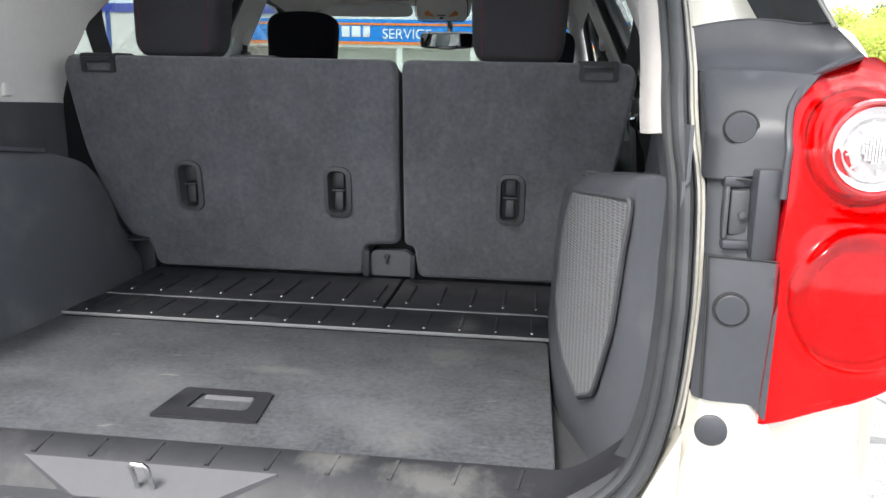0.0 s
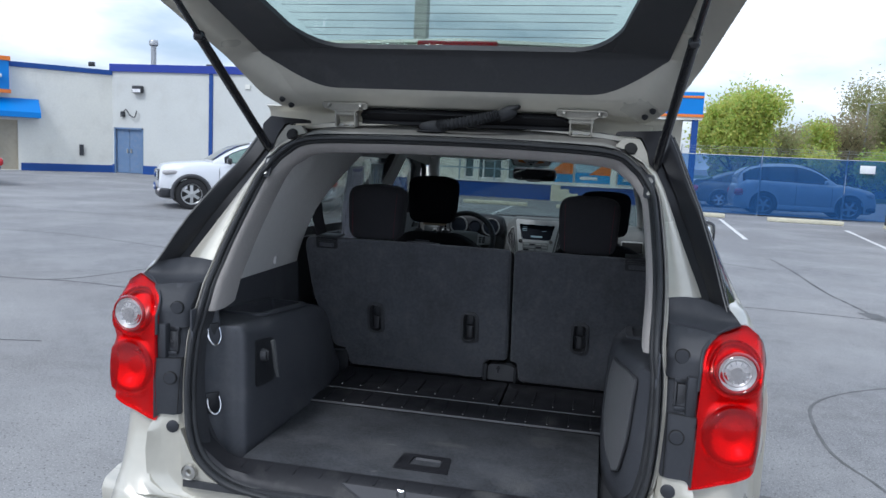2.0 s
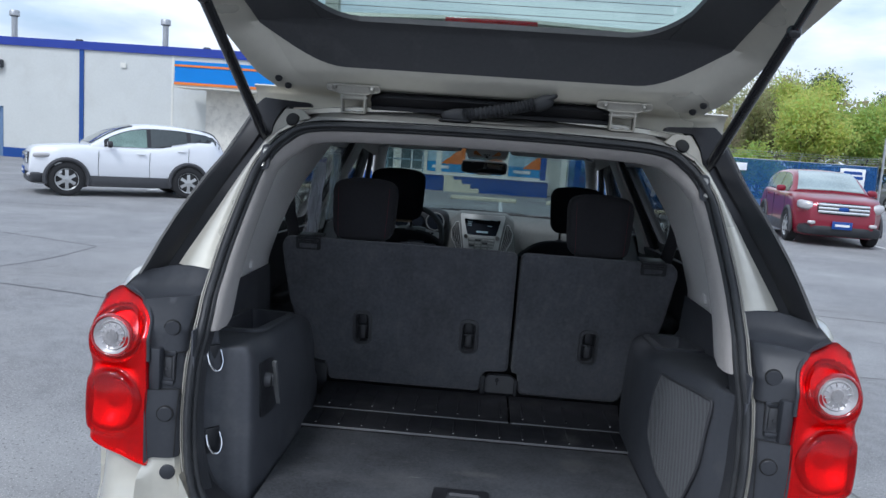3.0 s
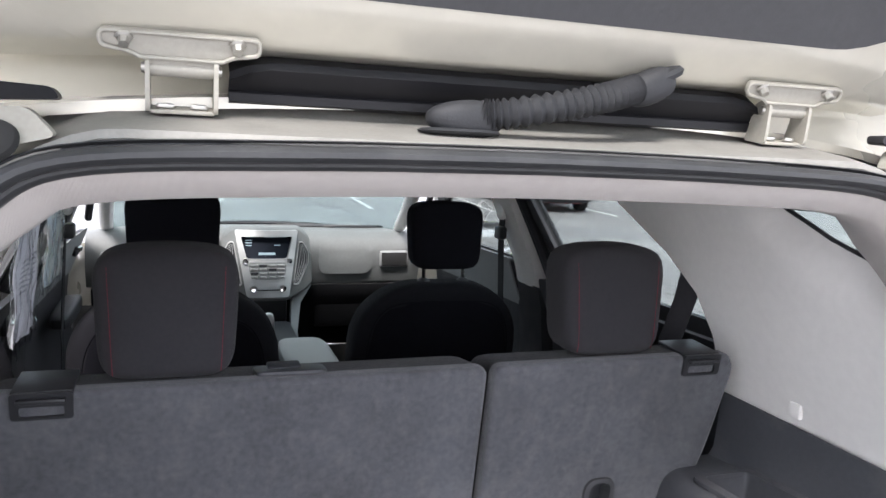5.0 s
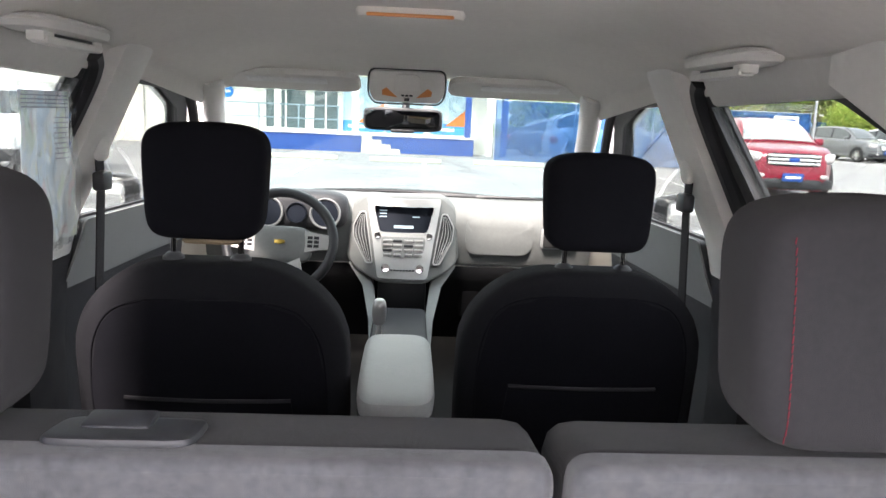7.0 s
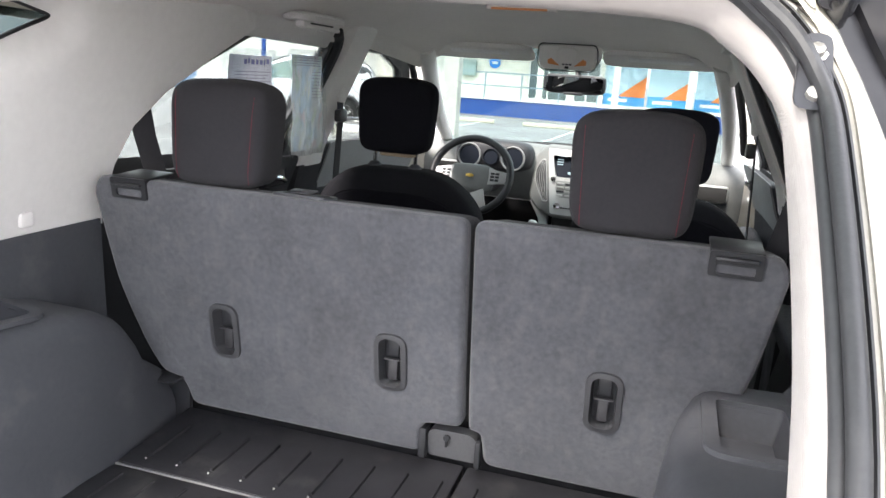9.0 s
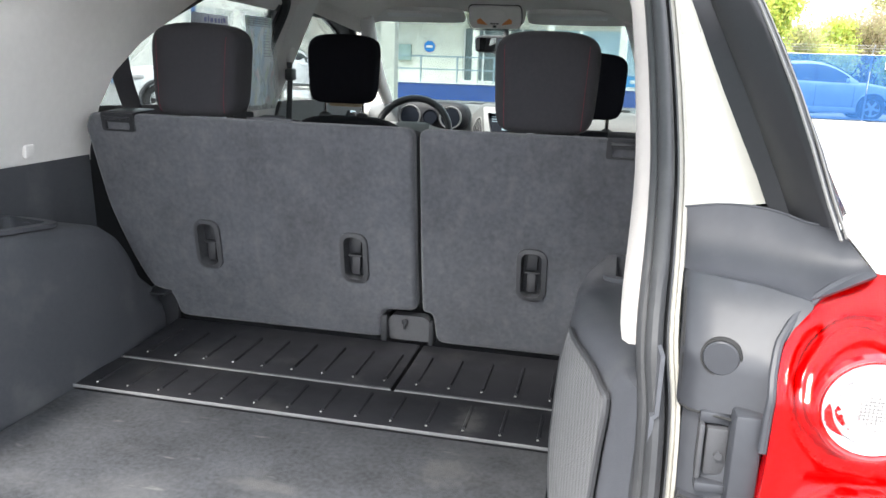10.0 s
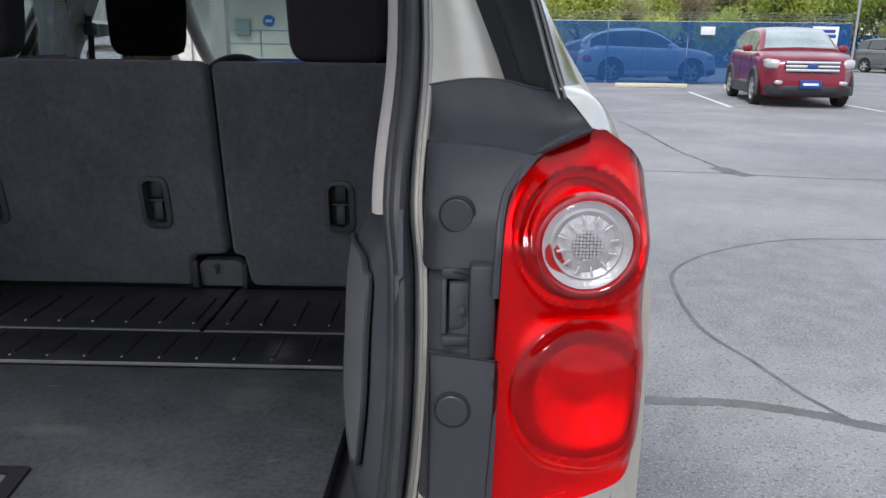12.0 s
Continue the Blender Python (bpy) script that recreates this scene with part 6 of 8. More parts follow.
gb.inputs["Base Color"].default_value = (.3, .4, .45, 1)
gb.inputs["Emission Color"].default_value = (.55, .75, .85, 1)
gb.inputs["Emission Strength"].default_value = .06
for u, v, w, h in ((-.075, 1.115, .05, .005), (.02, 1.115, .06, .005), (.085, 1.115, .03, .005), (-.085, 1.097, .03, .004), (-.085, 1.085, .03, .004), (-.085, 1.073, .03, .004), (.05, 1.075, .03, .004), (.0, 1.035, .08, .012)):
    bm = bmesh.new()
    box(bm, stack_f(u, v) + V(0, .0235, 0), (w, .003, h))
    part("display_mark", bm, GLOW, stk)
for k in range(16):
    bm = bmesh.new()
    box(bm, stack_f(-.061 + .0405 * (k % 4) + (.002 if k % 4 > 1 else -.002), .985 - .018 * (k // 4)) + V(0, -.012, 0), (.036 if k < 12 else .030, .008, .010), 0.002)
    part("button", bm, GARNISH if k in (1, 6, 8) else SILVERTRIM, stk)
for k in range(8):
    bm = bmesh.new()
    box(bm, stack_f(-.044 + .0125 * k, .872) + V(0, -.010, 0), (.009, .008, .006), 0.001)
    part("button", bm, DASHDARK, stk)
for u, v, r in ((-.068, .876, .018), (.068, .876, .018), (-.104, 1.000, .014), (.104, 1.000, .014)):
    if r:
        bm = bmesh.new()
        lathe(bm, [(.0005, .024), (r * .85, .023), (r, .018), (r * 1.05, 0)], Matrix.Translation(stack_f(u, v)) @ pose(0, 0, 0, 75, 0, 0), 20)
        part("knob", bm, CHROME, stk)
for s in (1, -1):
    # tall air vents beside the fascia
    bm = bmesh.new()
    vo = rounded([(s * u, v) for u, v in ((.157, 1.090), (.178, 1.088), (.206, 1.035), (.202, .985), (.150, .892), (.122, .892))], .008, 3)
    loft(bm, [[stack_f(u, v) + V(0, d, 0) for u, v in shrink(vo, e)] for d, e in ((.02, -.004), (-.008, -.001), (-.008, .002), (.03, .004))], True, False)
    vt = part("air_vent", bm, SILVERTRIM, dash, "silver framed air vent")
    for k in range(4):
        q = .20 + .20 * k
        bm = bmesh.new()
        tube(bm, spline([stack_f(s * (a + (b - a) * q), v) + V(0, -.002, 0) for a, b, v in ((.158, .178, 1.080), (.150, .204, 1.03), (.141, .202, .985), (.126, .152, .898))], 10), .0011, 6)
        part("vent_slat", bm, SILVERTRIM, vt)
    bm = bmesh.new()
    plate(bm, shrink(vo, .004), lambda u, v: stack_f(u, v) + V(0, .002, 0), V(0, .004, 0), step=.06)
    part("vent_back", bm, RUBBER, vt)
    # outer vents
    bm = bmesh.new()
    box(bm, (s * .66, 3.447, 1.00), (.15, .03, .085), 0.012)
    ov = part("side_vent", bm, SILVERTRIM, dash)
    bm = bmesh.new()
    box(bm, (s * .66, 3.431, 1.00), (.134, .006, .068), 0.004)
    part("vent_core", bm, UNDER, ov)
    # diagonal legs of the stack
    bm = bmesh.new()
    loft(bm, [[V(cx + s * a, b, z), V(cx + s * (a + w), b, z), V(cx + s * (a + w), b + .05, z), V(cx + s * a, b + .05, z)] for a, w, b, z in ((.150, .070, 3.42, .875), (.115, .045, 3.36, .80), (.095, .030, 3.20, .70), (.090, .022, 3.0, .63))])
    part("stack_leg", bm, DOORGREY, dash)
bm = bmesh.new()
box(bm, (cx, 3.44, .745), (.20, .06, .15), 0.01)
part("storage_bin", bm, RUBBER, dash)
# passenger side: airbag outline and glove box
bm = bmesh.new()
plate(bm, rounded([(.27, .925), (.54, .925), (.565, 1.03), (.53, 1.085), (.27, 1.085)], .05, 5), lambda u, v: V(u, 3.446 + .02 * (u - .3) ** 2 + .03 * smoothstep(1.04, 1.1, v), v), V(0, .02, 0), step=.06)
part("airbag_panel", bm, DASH, dash)
bm = bmesh.new()
box(bm, (.48, 3.53, .72), (.44, .05, .18), 0.02)
part("glove_box", bm, FOOTWELL, dash)
# gauges
bm = bmesh.new()
soft_box(bm, (-.415, 3.44, 1.09), (.40, .16, .16), 4, 28, 12)
gh = part("gauge_hood", bm, DASHDARK, dash)
for x, r in ((-.528, .060), (-.302, .060), (-.415, .040)):
    bm = bmesh.new()
    lathe(bm, [(.0005, .0), (r * .88, .0), (r * .95, .012), (r, .012), (r * 1.05, .0)], Matrix.Translation((x, 3.357, 1.085)) @ pose(0, 0, 0, 82, 0, 0), 28, cap=False)
    part("gauge", bm, DOORGREY if r > .04 else SCREEN, gh)
    bm = bmesh.new()
    lathe(bm, [(.0005, .003), (r * .86, .003), (r * .86, .0)], Matrix.Translation((x, 3.356, 1.085)) @ pose(0, 0, 0, 82, 0, 0), 28, cap=False)
    part("gauge_face", bm, SCREEN, gh)
# steering wheel
sw = Matrix.Translation((-.420, 3.00, 1.030)) @ pose(0, 0, 0, 66, 0, 0)
bm = bmesh.new()
tube(bm, [sw @ V(.186 * math.cos(2 * math.pi * k / 48), .180 * math.sin(2 * math.pi * k / 48), 0) for k in range(48)], .0175, 12, closed=True)
stw = part("steering_wheel", bm, RUBBER, suv, "dark steering wheel with silver spokes")
bm = bmesh.new()
soft_box(bm, sw @ V(0, -.01, -.012), (.225, .135, .05), 4, 24, 10, m=sw.to_3x3().to_4x4())
part("wheel_hub", bm, DASH, stw, "grey wheel hub")
for a in (0, 180, 245, 295):
    bm = bmesh.new()
    d = V(math.cos(radians(a)), math.sin(radians(a)), 0)
    e = V(-d.y, d.x, 0)
    loft(bm, [[sw @ (d * r + e * w + V(0, 0, h)), sw @ (d * r - e * w + V(0, 0, h)), sw @ (d * r - e * w + V(0, 0, h - .015)), sw @ (d * r + e * w + V(0, 0, h - .015))] for r, w, h in ((.085, .040, .010), (.13, .030, .010), (.178, .024, .004))])
    part("spoke", bm, SILVERTRIM, stw)
bm = bmesh.new()
box(bm, sw @ V(0, -.005, .018), (.036, .012, .004), 0.001, sw.to_3x3().to_4x4())
box(bm, sw @ V(0, -.005, .018), (.016, .016, .004), 0.001, sw.to_3x3().to_4x4())
part("emblem", bm, mat("gold_badge", (.62, .42, .10), .3, .8), stw)
for sx in (1, -1):
    for kx in range(2):
        for kz in range(3):
            bm = bmesh.new()
            box(bm, sw @ V(sx * (.105 + .022 * kx), .014 - .015 * kz, .008), (.018, .011, .006), .001, sw.to_3x3().to_4x4())
            part("wheel_button", bm, RUBBER, stw)
bm = bmesh.new()
tube(bm, [V(-.42, 3.05, 1.0), V(-.42, 3.42, .95)], .05, 12)
part("steering_column", bm, DASHDARK, stw)
# console, armrest, shifter
bm = bmesh.new()
soft_box(bm, (.008, 2.02, .905), (.168, .50, .055), 5, 28, 10)
con = part("armrest", bm, LEATHER, suv, "grey leather armrest on the console")
bm = bmesh.new()
box(bm, (.008, 2.02, .76), (.160, .48, .25), 0.02)
part("console_box", bm, DASHDARK, con)
bm = bmesh.new()
box(bm, (.008, 2.75, .66), (.20, 1.0, .16), 0.02)
part("console_base", bm, DASHDARK, con)
bm = bmesh.new()
tube(bm, [V(-.055, 2.62, .74), V(-.055, 2.66, .84)], .010, 8)
soft_box(bm, (-.055, 2.665, .875), (.045, .055, .085), 3, 18, 12)
part("gear_lever", bm, SILVERTRIM, con, "silver gear lever")
for y in (2.55, 2.45):
    bm = bmesh.new()
    lathe(bm, [(.038, .0), (.042, .004), (.046, .0), (.040, -.06), (.0005, -.06)], Matrix.Translation((.045, y, .745)), 20, cap=False)
    part("cup_holder", bm, RUBBER, con)

# ---------------------------------------------------------------- pillars, visors, mirror, lamps
for s in (1, -1):
    bm = bmesh.new()
    rows = []
    for i in range(12):
        z = 1.12 + (1.625 - 1.12) * i / 11
        y0 = interp(z, [.95, 1.2, 1.62], [2.08, 2.08, 2.04])
        w = .17
        x = body_x(2.1, z) - .085
        rows.append([V(s * (x + .05), y0 - .02, z), V(s * (x + .01), y0, z), V(s * x, y0 + w * .25, z), V(s * x, y0 + w * .75, z), V(s * (x + .01), y0 + w, z), V(s * (x + .05), y0 + w + .02, z)])
    grid(bm, rows, V(s * .004, 0, 0))
    part("centre_pillar", bm, LIGHTTRIM, suv, "light grey centre pillar trim")
    bm = bmesh.new()
    grid(bm, [[V(s * (body_x(2.1, z) - d), y, z) for y, d in ((2.03, .045), (2.06, .080), (2.25, .080), (2.28, .045))] for z in (.50, .7, .9, 1.05, 1.125)], V(s * .004, 0, 0))
    part("pillar_foot", bm, RUBBER, suv, "black lower trim of the centre pillar")
    # black frame of the rear door
    bm = bmesh.new()
    tube(bm, spline([V(s * (body_x(2.0, z) - .045), y, z) for y, z in ((1.99, 1.16), (2.005, 1.3), (2.010, 1.5), (1.995, 1.565), (1.96, 1.590))], 24), .021, 8)
    part("door_frame_seal", bm, RUBBER, suv)
    # front belt
    bm = bmesh.new()
    x = s * (body_x(2.1, 1.3) - .10)
    loft(bm, [[p, p + V(0, .046, 0), p + V(s * .003, .046, 0), p + V(s * .003, 0, 0)] for p in (V(s * .70, 2.13, 1.40), V(s * .705, 2.15, 1.30), V(s * .72, 2.15, 1.0), V(s * .72, 2.15, .75))])
    fb = part("front_belt", bm, SEATCLOTH2, suv)
    bm = bmesh.new()
    soft_box(bm, (s * .695, 2.15, 1.40), (.03, .06, .09), 3)
    part("belt_guide", bm, LIGHTTRIM, fb)
    bm = bmesh.new()
    box(bm, (s * .69, 2.14, 1.31), (.030, .055, .045), .008)
    part("belt_buckle", bm, RUBBER, fb)
    # windshield pillar
    bm = bmesh.new()
    tube(bm, spline([V(s * .60, 2.78, 1.585), V(s * .655, 3.05, 1.44), V(s * .70, 3.35, 1.27), V(s * .72, 3.60, 1.13)], 14), [.040 - .0006 * k for k in range(14)], 10)
    part("windshield_pillar", bm, LIGHTTRIM, suv, "light grey windshield pillar trim")
    bm = bmesh.new()
    tube(bm, spline([V(s * .655, 2.30, 1.575), V(s * .655, 2.60, 1.565), V(s * .665, 2.78, 1.52), V(s * .72, 3.05, 1.37), V(s * .76, 3.25, 1.22)], 18), .016, 8)
    part("front_door_seal", bm, RUBBER, suv)
    # door panels inside
    for nm, y0, y1 in (("rear_door_panel", 1.02, 2.02), ("front_door_panel", 2.24, 3.30)):
        bm = bmesh.new()
        plate(bm, rounded([(y0 + (.05 if nm[0] == "r" else 0), .46), (y1, .46), (y1, 1.17), (y0, 1.20)], .03, 3), lambda y, z, s=s: V(s * (body_x(y, z) - .075 + .02 * math.sin(z * 9)), y, z), V(s * .02, 0, 0), step=.08)
        dp = part(nm, bm, DASHDARK, suv, "dark rear door panel with a chrome handle" if nm[0] == "r" else "black front door panel with a grey upper trim")
        if nm[0] == "f":
            bm = bmesh.new()
            plate(bm, rounded([(y0, 1.02), (y1, .98), (y1, 1.172), (y0, 1.202)], .02, 3), lambda y, z, s=s: V(s * (body_x(y, z) - .082 + .02 * math.sin(z * 9)), y, z), V(s * .006, 0, 0), step=.08)
            part("upper_door_trim", bm, DOORGREY, dp, "grey upper door trim")
        bm = bmesh.new()
        box(bm, (s * (body_x(y1 - .14, 1.10) - .090), y1 - .14, 1.105), (.012, .13, .06), 0.012)
        part("handle_bezel", bm, RUBBER, dp)
        bm = bmesh.new()
        tube(bm, spline([V(s * (body_x(y1 - .14, 1.10) - .098), y1 - .19, 1.11), V(s * (body_x(y1 - .14, 1.10) - .108), y1 - .14, 1.105), V(s * (body_x(y1 - .14, 1.10) - .100), y1 - .09, 1.09)], 8), .009, 8)
        part("inner_handle", bm, CHROME, dp)
        bm = bmesh.new()
        soft_box(bm, (s * (body_x(y1, .9) - .11), (y0 + y1) / 2 + .1, .90), (.08, .45, .06), 4)
        part("door_armrest", bm, DASHDARK, dp)
    # grab handle over the door
    bm = bmesh.new()
    gx, gy = s * .580, 1.70
    soft_box(bm, (gx, gy, liner_z(gx, gy) - .010), (.088, .30, .030), 4, 24, 8)
    box(bm, (gx - s * .016, gy, liner_z(gx, gy) - .036), (.030, .22, .013), .005)
    for e in (-.095, .095):
        box(bm, (gx - s * .012, gy + e, liner_z(gx, gy) - .024), (.030, .040, .030), .005)
    gh_ = part("grab_handle", bm, LIGHTTRIM, suv, "light grey grab handle")
    bm = bmesh.new()
    box(bm, (gx - s * .012, gy, liner_z(gx, gy) - .0275), (.026, .150, .006), .002)
    part("grip_slot", bm, RUBBER, gh_)
    bm = bmesh.new()
    soft_box(bm, (gx, gy, liner_z(gx, gy) - .003), (.094, .305, .012), 4, 24, 6)
    part("handle_base", bm, LIGHTTRIM, gh_)
    # light trim along the head of the rear door window
    bm = bmesh.new()
    rows = []
    for k in range(13):
        y = 1.44 + .50 * k / 12
        zt = 1.566 - .019 * (y - 1.48)
        rows.append([V(s * (body_x(y, z) - d), y, z) for z, d in ((zt + .050, .050), (zt + .010, .050), (zt - .016, .047), (zt - .021, .040))])
    grid(bm, rows, V(s * .004, 0, 0))
    part("window_header", bm, LIGHTTRIM, suv)
    # sun visor
    bm = bmesh.new()
    soft_box(bm, (s * .370, 2.835, 1.584), (.46, .130, .026), 6, 30, 8, m=pose(0, 0, 0, -20, 0, 0))
    vz = part("sun_visor", bm, LIGHTTRIM, suv, "light grey sun visor folded up")
    bm = bmesh.new()
    box(bm, (s * .370, 2.806, 1.581), (.25, .040, .003), 0.001, pose(0, 0, 0, -20, 0, 0))
    part("visor_label", bm, WHITEPLASTIC, vz)
# edge of the headliner above the doors
for s in (1, -1):
    bm = bmesh.new()
    rows = []
    for i in range(25):
        y = 1.10 + (2.86 - 1.10) * i / 24
        rows.append([V(s * .600, y, liner_z(.600, y) + .003), V(s * .622, y, liner_z(.622, y) - .003), V(s * .634, y, liner_z(.634, y) - .014), V(s * .640, y, liner_z(.634, y) - .034), V(s * .650, y, liner_z(.634, y) - .046)])
    grid(bm, rows, V(s * .004, 0, .002))
    part("headliner_edge", bm, HEADLINER, suv)
    # visor pivot with its bracket
    bm = bmesh.new()
    box(bm, (s * .620, 2.80, 1.566), (.040, .016, .040), .006, pose(0, 0, 0, 0, 45, 0))
    vp = part("visor_bracket", bm, LIGHTTRIM, suv)
    bm = bmesh.new()
    box(bm, (s * .620, 2.791, 1.564), (.018, .004, .018), .004)
    part("bracket_hole", bm, RUBBER, vp)
# black cowl seal along the foot of the windshield
bm = bmesh.new()
tube(bm, [V(.735 * k / 8, 3.775 - .20 * (k / 8) ** 2, 1.143 - .03 * (k / 8) ** 2) for k in range(-8, 9)], .011, 8)
part("cowl_seal", bm, RUBBER, suv)
# roof console and mirror
bm = bmesh.new()


def console_f(u, v, d=0.0):
    """A point of the roof console's sloping face, u across and v up along it, d proud of it."""
    return V(.008 + u, 2.735 + .30 * (.045 - v) - .95 * d, 1.576 + v - .30 * d)


face = rounded([(-.102, -.050), (.102, -.050), (.116, -.020), (.112, .042), (-.112, .042), (-.116, -.020)], .018, 4)
loft(bm, [[console_f(u, v, d) for u, v in shrink(face, e)] for d, e in ((-.10, -.012), (-.010, -.002), (-.002, .000), (.0, .004))])
rc = part("roof_console", bm, LIGHTTRIM, suv, "light grey roof console with two amber reading lamps")
bm = bmesh.new()
tube(bm, [console_f(u, v, -.006) for u, v in shrink(face, -.006)], .0028, 6, closed=True)
part("console_gap", bm, GARNISH, rc)
bm = bmesh.new()
pad(bm, rounded([(-.042, -.020), (.042, -.020), (.044, .024), (.026, .036), (-.026, .036), (-.044, .024)], .014, 4), lambda u, v: console_f(u, v, .006), (0, .95, .3), .014, .004, 2, step=.02)
part("glasses_holder", bm, LIGHTTRIM, rc)
for d in (-1, 1):
    bm = bmesh.new()
    q = [(d * .030, -.034), (d * .076, -.028), (d * .078, -.014), (d * .064, -.006)]
    loft(bm, [[console_f(u, v, e) for u, v in q] for e in (-.004, .004)])
    part("reading_lamp", bm, AMBER, rc)
for k in range(3):
    bm = bmesh.new()
    box(bm, console_f(-.013 + .013 * k, -.028, .003), (.010, .005, .006), .001)
    part("lamp_switch", bm, GARNISH, rc)
bm = bmesh.new()
box(bm, console_f(0, -.040, .003), (.016, .006, .010), .002)
part("lamp_switch", bm, RUBBER, rc)
bm = bmesh.new()
soft_box(bm, (-.005, 3.14, 1.470), (.292, .030, .084), 6, 30, 12, m=pose(0, 0, 0, 6, 0, -11))
tube(bm, [V(.005, 3.15, 1.50), V(.005, 3.16, 1.545), V(.005, 3.08, 1.575)], .014, 10)
mi = part("inner_mirror", bm, RUBBER, suv, "black framed inside mirror")
bm = bmesh.new()
plate(bm, rounded([(-.132, -.031), (.132, -.031), (.135, .030), (-.135, .030)], .015, 4), lambda u, v: V(-.008 + u, 3.1225 - v * .105 - u * .19, 1.470 + v), V(0, .003, 0), step=.06)
part("mirror_glass", bm, mat("mirror_silver", (.75, .76, .76), .02, 1.0, 0), mi)
bm = bmesh.new()
box(bm, (-.005, 3.120, 1.428), (.085, .018, .012), .004)
mb = part("mirror_switches", bm, RUBBER, mi)
for k in range(4):
    bm = bmesh.new()
    box(bm, (-.032 + .018 * k, 3.110, 1.428), (.005, .003, .004), .001)
    part("mirror_button", bm, GARNISH, mb)
# dome lamp
bm = bmesh.new()
soft_box(bm, (.012, 1.78, liner_z(0, 1.78) - .008), (.20, .080, .022), 5, 28, 8)
dl = part("dome_lamp", bm, HEADLINER, suv, "light grey dome lamp")
bm = bmesh.new()
box(bm, (.012, 1.742, liner_z(0, 1.78) - .014), (.156, .009, .006), 0.002)
part("dome_lens", bm, AMBER, dl)
# papers hung in clear sleeves at the left rear window
SLEEVE = glass("clear_sleeve_film", (.90, .92, .93), .10, .9)


def translucent(m, col, amount):
    """Lets light shine through a thin sheet."""
    n, l, b = nodes_of(m)
    tr, mx = n.new("ShaderNodeBsdfTranslucent"), n.new("ShaderNodeMixShader")
    tr.inputs[0].default_value = (*col, 1)
    mx.inputs[0].default_value = amount
    l.new(b.outputs[0], mx.inputs[1])
    l.new(tr.outputs[0], mx.inputs[2])
    l.new(mx.outputs[0], n["Material Output"].inputs[0])
    return m


PAPER = translucent(mat("printed_paper", (.70, .70, .72), .7, 0, .05, 9), (.62, .62, .66), .55)
MAPPAPER = mat("colour_printed_paper", (.66, .68, .68), .6, 0, .10, 9)
for col, sc, lo in (((.36, .54, .72), 17, .50), ((.46, .58, .34), 21, .53), ((.72, .46, .46), 26, .57), ((.64, .60, .32), 31, .58)):
    MAPPAPER = soiled(MAPPAPER, col, sc, lo, lo + .10, .8, 3.0, (1, 1, .45))
MAPPAPER = translucent(MAPPAPER, (.58, .62, .64), .45)
INK, BLUEINK = mat("grey_ink", (.34, .34, .38), .7), mat("violet_blue_ink", (.24, .24, .46), .6)


def sleeve(y0, y1, z0, z1, skew, seed, paper, label):
    """A creased clear film with a sheet in it; skew is how far its foot swings forward."""
    rnd = random.Random(seed)
    ph = [rnd.uniform(0, 6) for _ in range(4)]

    def f(u, v, d=0.0):
        z = z0 + (z1 - z0) * v
        w = .004 * math.sin(u * 11 + v * 5 + ph[0]) + .003 * math.sin(u * 23 - v * 9 + ph[1]) + .003 * math.sin(v * 17 + u * 6 + ph[2])
        return V(-(.692 - .10 * (z - 1.35)) + w * (1 - .6 * v) + d, y0 + (y1 - y0) * u + skew * (1 - v), z)
    th = thing("document_sleeve", label, "sleeve", "sleeves at the window")
    sheet = bmesh.new()
    grid(sheet, [[f(.10 + .82 * i / 16, .05 + .90 * k / 20) for i in range(17)] for k in range(21)], V(-.0006, 0, 0))
    pp = part("paper", sheet, paper, th, "printed sheet")
    for d in (.006, -.005):
        film = bmesh.new()
        grid(film, [[f(i / 20, k / 24, d + .0035 * math.sin(i * 1.7 + k * .6 + ph[3]) * math.sin(k * .8 - i * .35)) for i in range(21)] for k in range(25)])
        g = part("film", film, SLEEVE, th, "creased clear plastic film", sharp=12)
        g.visible_shadow = False
    return f, pp


def ink(f, pp, u0, u1, v, h, m):
    bm = bmesh.new()
    grid(bm, [[f(u0 + (u1 - u0) * k / 8, v + e, .0012) for k in range(9)] for e in (-h / 2, h / 2)], V(-.0004, 0, 0))
    part("letter_bar", bm, m, pp)


f, pp = sleeve(1.375, 1.650, 1.130, 1.515, .030, 4, PAPER, "clear plastic sleeve with a printed white letter")
for k, (a, b) in enumerate(((.36, .42), (.44, .49), (.51, .57), (.59, .63), (.65, .71), (.73, .78), (.80, .86))):
    ink(f, pp, a + .005, b, .905 + (.008 if k in (1, 6) else 0), .034, BLUEINK)
for k in range(6):
    ink(f, pp, .22, .88 - .05 * (k % 3), .835 - .023 * k, .006, INK)
for k in range(7):
    ink(f, pp, .22, .84 - .06 * (k % 2), .52 - .030 * k, .008, INK)
f, pp = sleeve(1.712, 1.965, 1.185, 1.525, .085, 9, MAPPAPER, "crumpled clear sleeve with a colourful printed sheet")
for k in range(4):
    ink(f, pp, .14, .88, .925 - .022 * k, .007, INK)
for k in range(9):
    ink(f, pp, .62, .88, .80 - .030 * k, .007, INK)

